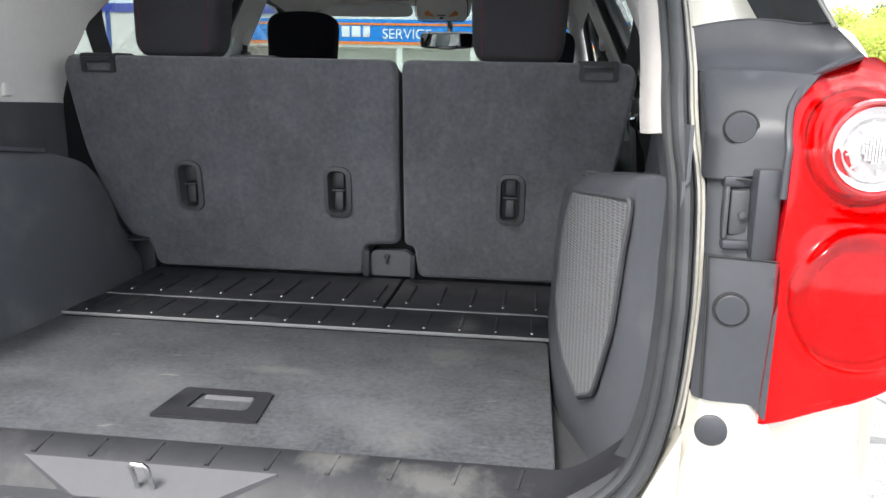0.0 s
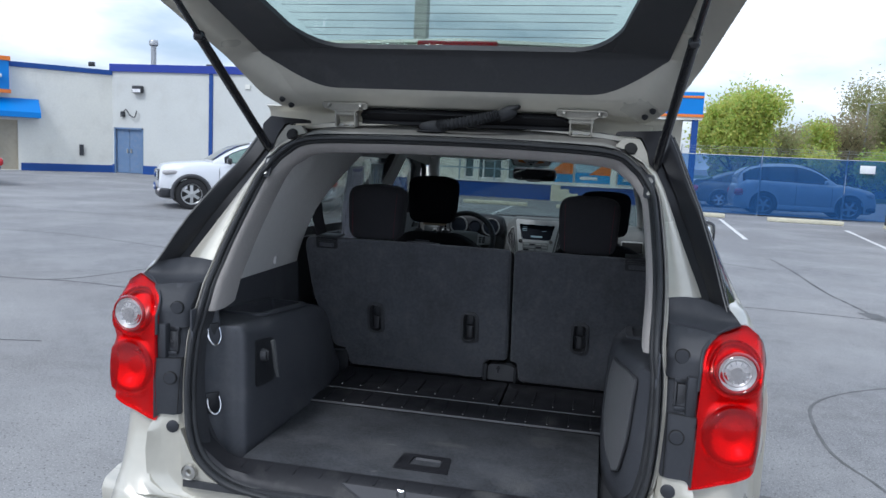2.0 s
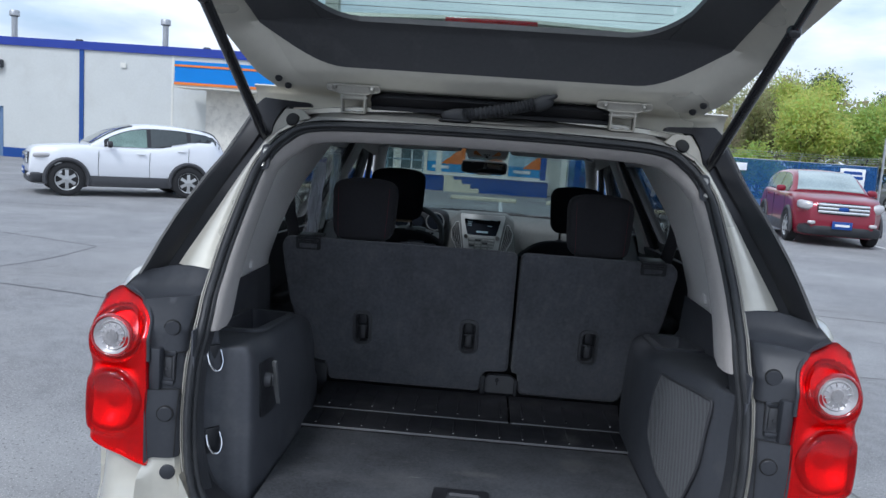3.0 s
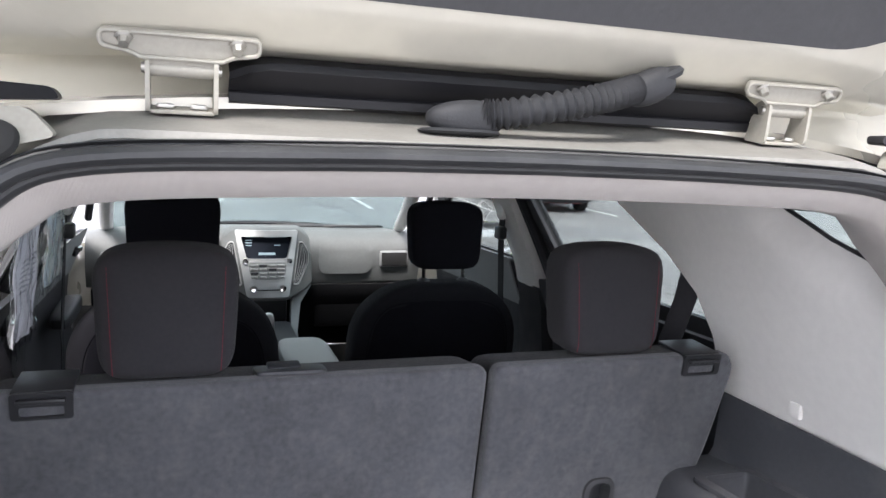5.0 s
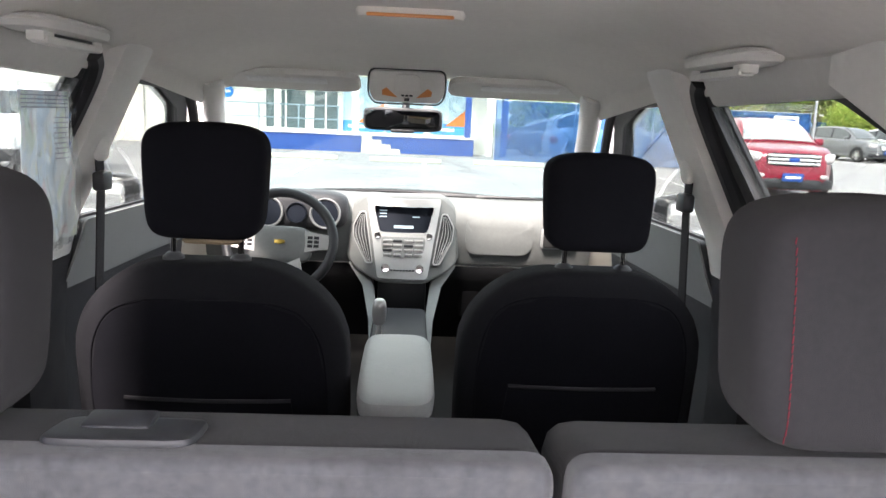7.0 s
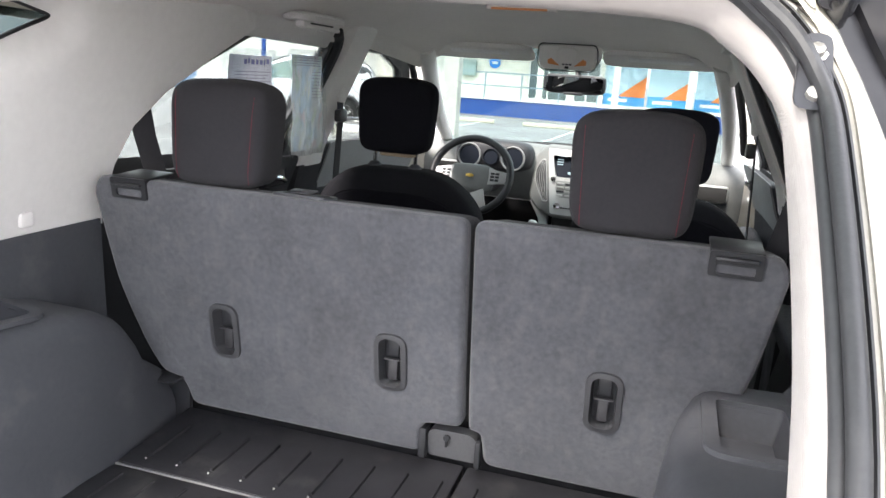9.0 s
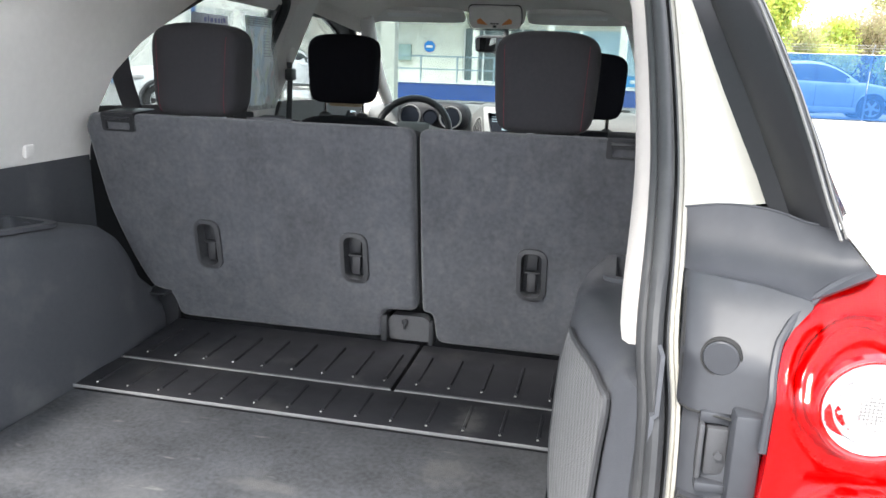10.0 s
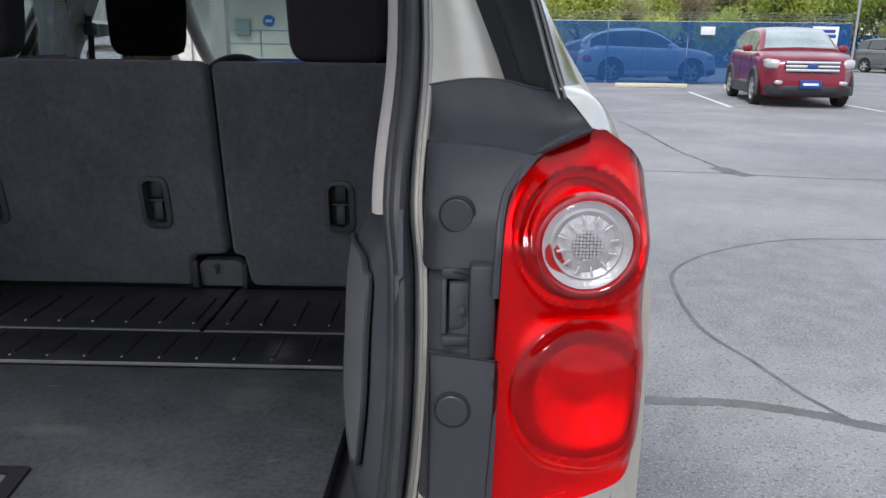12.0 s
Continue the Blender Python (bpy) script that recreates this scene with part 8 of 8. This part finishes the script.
bm = bmesh.new()
box(bm, (-7.75, 29.5, 1.72), (.55, .2, .62), .04)
part("meter_box", bm, mat("green_grey_box", (.30, .40, .38), .5), shop)

# ---------------------------------------------------------------- parked cars


def parked(name, label, L, W, paint, loc, rz, prof, belt, wheelr, axles, glassm, face=True, group="", cladding=False, wide=False):
    """A parked car, nose at the origin. prof: (distance from the nose, height) of the outline; belt: height of the window line."""
    car = thing(name, label, "car", group, loc, rz)
    dn = spline([(a, b, 0) for a, b in prof], 90)
    py, pz = [p.x for p in dn], [p.y for p in dn]

    def top(y):
        return interp(y, py, pz)

    def wid(y):
        return W / 2 * (1 - .30 * smoothstep(.75, -.05, y) ** 1.6 - .20 * smoothstep(L - .6, L + .05, y) ** 1.6)
    ys = [0, .02, .06, .12, .2, .32] + [.32 + (L - .64) * i / 40 for i in range(1, 41)] + [L - .2, L - .1, L - .03, L]
    bm = bmesh.new()
    rings = []
    for y in ys:
        w, t = wid(y), min(top(y), belt(y))
        end = smoothstep(.14, 0, y) + smoothstep(L - .14, L, y)
        lo = .22 + .16 * end
        r = [V(w * .86, -y, lo), V(w * .97, -y, lo + .08), V(w, -y, .50), V(w * 1.0, -y, max(.52, t * .70)), V(w * .985, -y, max(.54, t * .84)), V(w * .955, -y, max(.56, t * .94)), V(w * .90, -y, t), V(w * .62, -y, t + .022), V(0, -y, t + .035)]
        rings.append([V(-p.x, p.y, p.z) for p in r] + [p for p in reversed(r[:-1])])
    loft(bm, rings)
    part("car_body", bm, paint, car, sharp=55)
    cab = [y for y in [i / 90 * L for i in range(91)] if .68 < y and top(y) > belt(y) + .045]
    c0, c1 = cab[0], cab[-1]
    span = c1 - c0

    def half_w(y, z):
        return wid(y) * .90 - max(0, z - belt(y)) * .36
    bm = bmesh.new()
    rings = []
    for y in cab:
        t, b = top(y), belt(y) - .02
        m = max(b + .005, t - .07)
        rings.append([V(-half_w(y, b), -y, b), V(-half_w(y, m), -y, m), V(-half_w(y, t) * .95, -y, max(b + .01, t - .025)), V(-half_w(y, t) * .80, -y, t), V(0, -y, t + .025), V(half_w(y, t) * .80, -y, t), V(half_w(y, t) * .95, -y, max(b + .01, t - .025)), V(half_w(y, m), -y, m), V(half_w(y, b), -y, b)])
    loft(bm, rings)
    part("cabin", bm, paint, car, sharp=55)
    for s in (1, -1):
        y0, y1 = c0 + span * .09, c0 + span * .955
        poly = [(y0, belt(y0) + .012), (y1, belt(y1) + .03)]
        for q in range(14, -1, -1):
            yy = y0 + (y1 - y0) * q / 14
            poly.append((yy, max(belt(yy) + .045, top(yy) - .078)))
        bm = bmesh.new()
        plate(bm, poly, lambda y, z, s=s: V(s * (half_w(y, z) + .003), -y, z), V(-s * .01, 0, 0), step=.15)
        part("window_band", bm, GLOSSBLACK, car)
        for p0, p1 in ((.125, .395), (.425, .69), (.72, .925)):
            y0, y1 = c0 + span * p0, c0 + span * p1
            poly = [(y0, belt(y0) + .025), (y1, belt(y1) + .025)]
            for q in range(8, -1, -1):
                yy = y0 + (y1 - y0) * q / 8
                poly.append((yy, max(belt(yy) + .05, top(yy) - .095)))
            bm = bmesh.new()
            plate(bm, poly, lambda y, z, s=s: V(s * (half_w(y, z) + .007), -y, z), V(-s * .01, 0, 0), step=.2)
            part("side_window", bm, TINTGREEN if paint is WHITEPAINT and p0 < .2 else glassm, car)
        bm = bmesh.new()
        soft_box(bm, (s * (W / 2 + .06), -(c0 + span * .12), belt(c0 + span * .1) + .07), (.22, .12, .16), 3, 14, 8)
        part("door_mirror", bm, GLOSSBLACK if paint is WHITEPAINT else paint, car)
        for p0 in (.345, .645):
            y0 = c0 + span * p0
            bm = bmesh.new()
            soft_box(bm, (s * (wid(y0) * .985 + .012), -y0, belt(y0) * .885), (.04, .20, .035), 3, 12, 6)
            part("door_handle", bm, paint, car)
        for p0 in (.05, .41, .70):
            y0 = c0 + span * p0
            bm = bmesh.new()
            tube(bm, [V(s * (wid(y0) + .001), -y0 + .015 * math.sin(k * .6), .34 + (belt(y0) * .92 - .34) * k / 5) for k in range(6)], .005, 4)
            part("door_gap", bm, RUBBER, car)
        for a in axles:
            bm = bmesh.new()
            plate(bm, [((wheelr + .075) * math.cos(q), max(-.16, (wheelr + .075) * math.sin(q))) for q in [2 * math.pi * k / 28 for k in range(28)]], lambda u, v, a=a, s=s: V(s * (wid(a + u * -1) + .004), -a + u, wheelr + v), V(-s * .02, 0, 0), step=.2)
            part("wheel_well", bm, UNDER, car)
            wheel(car, s * (wid(a) + .018), -a, wheelr, s, 6 if cladding else 5)
            bm = bmesh.new()
            tube(bm, [V(s * (wid(a) + .004), -a + (wheelr + .07) * math.cos(t), wheelr + (wheelr + .07) * math.sin(t)) for t in [math.pi * (-.08 + 1.16 * k / 16) for k in range(17)]], .045 if cladding else .022, 8)
            part("wheel_arch", bm, PLASTIC if cladding else paint, car)
        hz = belt(.35) * .80
        bm = bmesh.new()
        soft_box(bm, (s * W * (.375 if wide else .355), -.215 if wide else -.225, hz + (.045 if wide else .01)), (W * .185 if wide else W * .20, .36, .21 if wide else (.115 if cladding else .165)), 3.5, 18, 10, shape=lambda q, s=s: V(q.x, q.y - .55 * max(0, s * q.x), q.z + .12 * s * q.x))
        part("headlamp", bm, BOWL, car)
        bm = bmesh.new()
        soft_box(bm, (s * W * .405, -L + .16, belt(L) * .80), (W * .15, .34, .26), 3, 14, 8)
        part("tail_lamp", bm, LAMPRED, car)
        bm = bmesh.new()
        box(bm, (s * (W / 2 - .005), -(axles[0] + axles[1]) / 2, .34 if cladding else .32), (.05, axles[1] - axles[0] - 2 * wheelr - .1, .24 if cladding else .16), .03)
        part("side_skirt", bm, PLASTIC if cladding else paint, car)
    for e, nm in ((0, "windshield"), (1, "rear_window")):
        rng = [y for y in [c0 + span * k / 90 for k in range(91)] if (y < c0 + span * .34 if e == 0 else y > c1 - span * .22)]
        zmax = max(pz)
        rng = [y for y in rng if belt(y) + .04 < top(y) < zmax - (.045 if e == 0 else .06)]
        if len(rng) > 1:
            bm = bmesh.new()
            grid(bm, [[V(half_w(y, top(y)) * .88 * k / 6, -y, top(y) + .034 - .014 * abs(k / 6) ** 2) for k in range(-6, 7)] for y in rng], V(0, 0, -.02))
            part(nm, bm, glassm, car)
    gz = belt(.2) * .70
    bm = bmesh.new()
    soft_box(bm, (0, -.215, .37), (W * .90, .46, .26 if cladding else .20), 5, 24, 8)
    part("lower_bumper", bm, RUBBER, car)
    if face:
        bm = bmesh.new()
        soft_box(bm, (0, -.04, gz + (.13 if wide else .06)), (W * (.57 if wide else .50), .14, .27), 6, 24, 8)
        gr = part("grille", bm, GLOSSBLACK, car)
        for k in range(3 if wide else 4):
            bm = bmesh.new()
            box(bm, (0, .034, gz + .055 + .078 * k) if wide else (0, .028, gz - .025 + .055 * k), (W * .55, .03, .058) if wide else (W * .49, .03, .044), .01)
            part("grille_bar", bm, CHROME, gr)
        bm = bmesh.new()
        soft_box(bm, (0, .05, gz + (.13 if wide else .06)), (.22, .04, .10), 2.4, 16, 8)
        part("front_badge", bm, BLUEPAINT, gr)
        bm = bmesh.new()
        box(bm, (0, .055, .50), (.42, .02, .17), .01)
        pl = part("number_plate", bm, BLUEPAINT, car)
        bm = bmesh.new()
        box(bm, (0, .068, .50), (.30, .008, .05))
        part("letter_bar", bm, WHITEPLASTIC, pl)
        for s in (1, -1):
            bm = bmesh.new()
            soft_box(bm, (s * W * .33, .0 if not wide else .02, .43 if not wide else .53), (.17, .09, .085), 3, 14, 8)
            part("fog_lamp", bm, BOWL, car)
    return car


REDPAINT = mat("red_paint", (.21, .005, .022), .30, .25, .05, 3, 0, coat=.6)
WHITEPAINT = mat("white_paint", (.74, .75, .77), .30, .1, .03, 3, 0, coat=.7)
SILVERPAINT = mat("silver_paint", (.55, .57, .58), .32, .5, .04, 3, 0, coat=.7)
BLACKPAINT = mat("black_paint", (.014, .015, .017), .2, .2, .05, 3, 0, coat=.9)
GREYPAINT = mat("grey_paint", (.16, .165, .17), .3, .5, .04, 3, 0, coat=.8)
TINT = mat("tinted_car_glass", (.05, .06, .06), .05, 0, .2, 2, 0, coat=.6)
TINTGREEN = mat("pale_green_car_glass", (.16, .24, .21), .06, 0, .35, 3, 0, coat=.6)
TINTPALE = mat("pale_car_glass", (.30, .36, .36), .05, 0, .25, 2, 0, coat=.6)
SUVPROF = [(0, .66), (.05, .88), (.20, .99), (.60, 1.06), (1.00, 1.11), (1.18, 1.16), (1.58, 1.44), (1.92, 1.61), (2.40, 1.69), (3.1, 1.70), (3.7, 1.665), (4.15, 1.57), (4.45, 1.36), (4.60, 1.16), (4.70, .86), (4.72, .60)]
CURVY = [(0, .62), (.06, .80), (.25, .93), (.75, 1.02), (1.15, 1.08), (1.35, 1.13), (1.80, 1.40), (2.20, 1.58), (2.65, 1.665), (3.1, 1.66), (3.6, 1.60), (4.05, 1.48), (4.40, 1.28), (4.58, 1.10), (4.70, .85), (4.72, .60)]
SEDAN = [(0, .52), (.06, .66), (.3, .76), (.8, .86), (1.25, .93), (1.45, .98), (1.9, 1.24), (2.3, 1.40), (2.7, 1.455), (3.2, 1.43), (3.7, 1.28), (4.1, 1.11), (4.3, 1.06), (4.65, 1.03), (4.80, .85), (4.85, .5)]
belt_suv = lambda y: interp(y, [0, .22, .7, 1.15, 1.5, 3.9, 4.3, 4.72], [.86, .97, 1.05, 1.09, 1.09, 1.16, 1.15, .90])
belt_sed = lambda y: interp(y, [0, .3, .8, 1.25, 1.6, 3.9, 4.3, 4.85], [.66, .76, .86, .92, .93, 1.02, 1.02, .90])
# red crossover facing the lot
REDPROF = [(0, .72), (.05, .95), (.18, 1.05), (.60, 1.13), (1.00, 1.18), (1.20, 1.22), (1.58, 1.46), (1.92, 1.62), (2.40, 1.69), (3.1, 1.70), (3.7, 1.665), (4.15, 1.57), (4.45, 1.36), (4.60, 1.18), (4.70, .88), (4.72, .60)]
belt_red = lambda y: interp(y, [0, .18, .7, 1.15, 1.5, 3.9, 4.3, 4.72], [.94, 1.04, 1.12, 1.16, 1.15, 1.19, 1.17, .92])
hd = V(-.16, -.987, 0).normalized()
ax = V(8.15, 16.65, 0)
parked("crossover_car", "dark red crossover facing the lot with a chrome grille", 4.72, 1.92, REDPAINT, tuple(ax + hd * .92), math.degrees(math.atan2(hd.y, hd.x)) - 90, REDPROF, belt_red, .37, (.92, 3.74), TINTPALE, cladding=True, wide=True)
hd = V(-.80, -.60, 0).normalized()
ax = V(-9.10, 14.45, 0) + V(-.60, .80, 0) * .88
WHITEPROF = [(0, .60), (.02, .85), (.08, .98), (.22, 1.03), (.60, 1.08), (1.04, 1.12), (1.18, 1.16), (1.60, 1.42), (1.98, 1.575), (2.4, 1.645), (3.0, 1.650), (3.5, 1.61), (3.85, 1.55), (4.05, 1.40), (4.20, 1.14), (4.28, .85), (4.30, .58)]
belt_white = lambda y: interp(y, [0, .10, .30, 1.04, 1.24, 2.5, 3.0, 3.5, 3.9, 4.30], [.90, 1.0, 1.045, 1.11, 1.10, 1.11, 1.20, 1.32, 1.32, .92])
parked("white_suv", "white sport utility vehicle parked before the shop wall", 4.30, 1.84, WHITEPAINT, tuple(ax + hd * .70), math.degrees(math.atan2(hd.y, hd.x)) - 90, WHITEPROF, belt_white, .365, (.70, 3.30), TINT, cladding=True)
parked("screened_suv", "silver sport utility vehicle behind the blue fence mesh", 4.55, 1.86, SILVERPAINT, (9.35, 26.75, 0), -90, [(a * .97, b * 1.07) for a, b in CURVY[:9]] + [(3.1, 1.78), (3.6, 1.75), (4.05, 1.66), (4.30, 1.50), (4.45, 1.24), (4.52, .9), (4.55, .60)], lambda y: belt_suv(y * 1.03) * 1.05, .40, (.90, 3.60), TINT, False)
parked("screened_sedan", "dark sedan behind the blue fence mesh", 4.85, 1.82, GREYPAINT, (8.6, 30.7, 0), -90, SEDAN, belt_sed, .33, (.95, 3.75), TINT, False)
parked("black_sedan", "black sedan parked beside the shop awning", 4.85, 1.82, BLACKPAINT, (-22.2, 19.6, 0), 62, SEDAN, belt_sed, .33, (.95, 3.75), TINT, False)
for k, (x, y, rz, pt) in enumerate(((20.0, 49.0, 200, WHITEPAINT), (24.5, 48.0, 200, BLACKPAINT), (23.4, 36.6, 200, GREYPAINT), (26.3, 36.0, 200, WHITEPAINT), (29.3, 35.4, 200, REDPAINT), (18.5, 47.0, 170, WHITEPAINT), (22.0, 47.0, 170, GREYPAINT))):
    parked("parked_suv", ("white", "black", "grey", "white", "red", "white", "grey")[k] + " sport utility vehicle in the far row", 4.72, 1.84, pt, (x, y, 0), rz, SUVPROF, belt_suv, .35, (.90, 3.62), TINT, k < 5, "far row of cars")

# ---------------------------------------------------------------- trees, poles
BARK = mat("bark", (.10, .085, .07), .9, 0, .25, 8, .8, 40)


def leafmat(name, col):
    m = mat(name, col, .6, 0, .35, 2.0, 0)
    n, l, b = nodes_of(m)
    b.inputs["Subsurface Weight"].default_value = 0.0
    g = n.new("ShaderNodeNewGeometry")
    src = b.inputs["Base Color"].links[0].from_node
    mrr = n.new("ShaderNodeMapRange")
    mrr.inputs["To Min"].default_value, mrr.inputs["To Max"].default_value = .46, .54
    l.new(g.outputs["Random Per Island"], mrr.inputs["Value"])
    l.new(mrr.outputs[0], src.inputs["Hue"])
    tl = n.new("ShaderNodeBsdfTranslucent")
    mx = n.new("ShaderNodeMixShader")
    mx.inputs[0].default_value = .58
    l.new(src.outputs[0], tl.inputs[0])
    l.new(b.outputs[0], mx.inputs[1])
    l.new(tl.outputs[0], mx.inputs[2])
    l.new(mx.outputs[0], n["Material Output"].inputs[0])
    return m


LEAF = [leafmat("leaf_green", (.42, .52, .14)), leafmat("leaf_yellow_green", (.56, .62, .17)), leafmat("leaf_olive", (.42, .42, .20)), leafmat("leaf_dark", (.15, .19, .10)), leafmat("bud_brown", (.40, .35, .22))]


def tree(x, y, h, r, leaf, count, seed, label, trunk=.3, size=.105, bare=0.0):
    """A tapered trunk, forking limbs, and leaves in clumps round the limb ends."""
    rnd = random.Random(seed)
    t = thing("tree", label, "tree", "trees behind the fence", (x, y, 0))
    bm = bmesh.new()
    tips = []

    def limb(p, d, ln, rad, lev):
        k = 5
        pts = [p]
        for i in range(k):
            d = (d + V(rnd.uniform(-.22, .22), rnd.uniform(-.22, .22), rnd.uniform(-.05, .16))).normalized()
            pts.append(pts[-1] + d * ln / k)
        tube(bm, pts, [rad * (1 - .62 * i / k) for i in range(k + 1)], 5 if lev else 7)
        if lev < 3:
            for j in range(4 if lev < 2 else 3):
                q = pts[rnd.randint(2, k)]
                a = rnd.uniform(0, 6.283)
                nd = (d * .55 + V(math.cos(a), math.sin(a), rnd.uniform(.05, .6)) * .8).normalized()
                limb(q, nd, ln * rnd.uniform(.55, .78), rad * .45, lev + 1)
        else:
            tips.extend(pts[2:])
    limb(V(0, 0, -.1), V(0, 0, 1), h * .42, trunk * .5, 0)
    part("trunk", bm, BARK, t)
    bm = bmesh.new()
    verts, faces = [], []
    lo, hi = h * .12, h * .92
    mz = max(p.z for p in tips)
    mr = max(math.hypot(p.x, p.y) for p in tips)
    tips = [V(p.x * r / mr, p.y * r / mr, lo + (p.z - h * .42 * .3) / (mz - h * .42 * .3) * (hi - lo)) for p in tips]
    for i in range(int(count * 1.7)):
        c = tips[rnd.randrange(len(tips))] + V(rnd.gauss(0, 1), rnd.gauss(0, 1), rnd.gauss(0, 1)) * r * .16
        s = size * rnd.uniform(.6, 1.4)
        u = V(rnd.uniform(-1, 1), rnd.uniform(-1, 1), rnd.uniform(-1, 1)).normalized()
        w = u.cross(V(rnd.uniform(-1, 1), rnd.uniform(-1, 1), rnd.uniform(-1, 1))).normalized()
        b0 = len(verts)
        verts += [c - u * s, c + w * s * .5, c + u * s, c - w * s * .5]
        faces.append((b0, b0 + 1, b0 + 2, b0 + 3))
    bm.free()
    me = bpy.data.meshes.new("crown")
    me.from_pydata(verts, [], faces)
    me.materials.append(LEAF[leaf])
    cr = new("crown", me)
    cr.parent = t
    return t


tree(8.0, 46, 6.3, 2.7, 1, 22000, 1, "round leafy tree with fresh green leaves behind the fence")
tree(11.2, 48, 4.4, 1.8, 2, 1500, 2, "thin half-bare tree behind the fence", .15, .12)
tree(13.6, 50, 5.0, 1.7, 1, 4000, 3, "young yellow-green tree behind the fence", .2)
tree(15.8, 52, 5.6, 2.2, 4, 3200, 4, "brownish budding tree behind the fence", .25, .08)
tree(18.6, 54, 8.4, 2.6, 2, 7000, 5, "tall thinly leafed tree behind the fence", .3, .09)
tree(19.0, 47, 6.6, 2.7, 1, 18000, 6, "bright yellow-green tree behind the fence", .3)
tree(22.6, 54, 8.6, 2.6, 1, 12000, 7, "tall yellow-green tree behind the fence", .3, .10)
tree(24.5, 50, 7.2, 3.2, 0, 20000, 8, "leafy green tree behind the fence", .3)
tree(29.0, 53, 8.0, 3.4, 2, 7000, 9, "olive green tree behind the fence", .3)
tree(33.0, 52, 7.0, 3.2, 1, 8000, 10, "yellow-green tree behind the fence", .3)
tree(38.5, 54, 8.0, 3.6, 0, 8000, 11, "leafy green tree behind the fence", .3)
tree(44.5, 54, 7.4, 3.4, 2, 7000, 12, "olive tree behind the fence", .3)
tree(16.6, 46, 3.0, 2.2, 0, 5000, 13, "low green shrub tree", .2)
tree(12.0, 47, 2.8, 2.0, 1, 4000, 14, "low yellow-green shrub tree", .2)
tree(27.0, 46, 3.4, 2.6, 0, 6000, 15, "low green shrub tree", .2)
for k, (x, y, h, r, lf, n) in enumerate(((12.5, 60, 4.4, 2.4, 4, 2200), (17.0, 62, 5.6, 2.8, 4, 3000), (21.5, 61, 9.4, 3.4, 2, 5000), (26.0, 62, 10.2, 2.4, 3, 6000), (30.5, 60, 9.6, 2.2, 3, 6000), (35.5, 62, 9.0, 3.6, 4, 4500), (41.0, 61, 9.0, 3.6, 2, 5000), (48.0, 60, 9.0, 3.8, 2, 5000))):
    tree(x, y, h, r, lf, int(n * 1.8), 30 + k, ("dark pine" if lf == 3 else "thinly leafed brownish tree") + " in the row behind the fence", .3, .11)
rnd = random.Random(77)
for lf, n_, tall in ((4, 9000, 1.0), (2, 9000, .92), (1, 5000, .7)):
    verts, faces = [], []
    for i in range(n_):
        x = rnd.uniform(9, 75)
        h = (3.2 + 4.6 * smoothstep(12, 26, x)) * tall * (1 + .28 * noise.noise(V(x * .35, lf * 3.1, 0)) + .12 * noise.noise(V(x * 1.3, lf, 4)))
        c = V(x, 66 + rnd.uniform(-2.5, 2.5), h * rnd.random() ** .8)
        sz = rnd.uniform(.14, .34)
        u = V(rnd.uniform(-1, 1), rnd.uniform(-1, 1), rnd.uniform(-1, 1)).normalized()
        w = u.cross(V(rnd.uniform(-1, 1), rnd.uniform(-1, 1), rnd.uniform(-1, 1))).normalized()
        b0 = len(verts)
        verts += [c - u * sz, c + w * sz * .6, c + u * sz, c - w * sz * .6]
        faces.append((b0, b0 + 1, b0 + 2, b0 + 3))
    me = bpy.data.meshes.new("woods")
    me.from_pydata(verts, [], faces)
    me.materials.append(LEAF[lf])
    tagged(new("woods", me), ("brown budding", "olive green", "yellow-green")[(4, 2, 1).index(lf)] + " leaves of the far woods behind the lot", "woods", kind="stuff")
for k, (x, y, h) in enumerate(((16.2, 51, 6.0), (13.55, 25.4, 3.0))):
    bm = bmesh.new()
    tube(bm, [V(x, y, 0), V(x, y, h)], .07 if k == 0 else .045, 8)
    if k == 0:
        tube(bm, [V(x, y, h - .1), V(x + 1.0, y, h + .1)], .03, 6)
    tagged(part("street_pole" if k == 0 else "gate_post", bm, GALV), "grey steel pole beyond the fence" if k == 0 else "grey steel gate post", "pole")
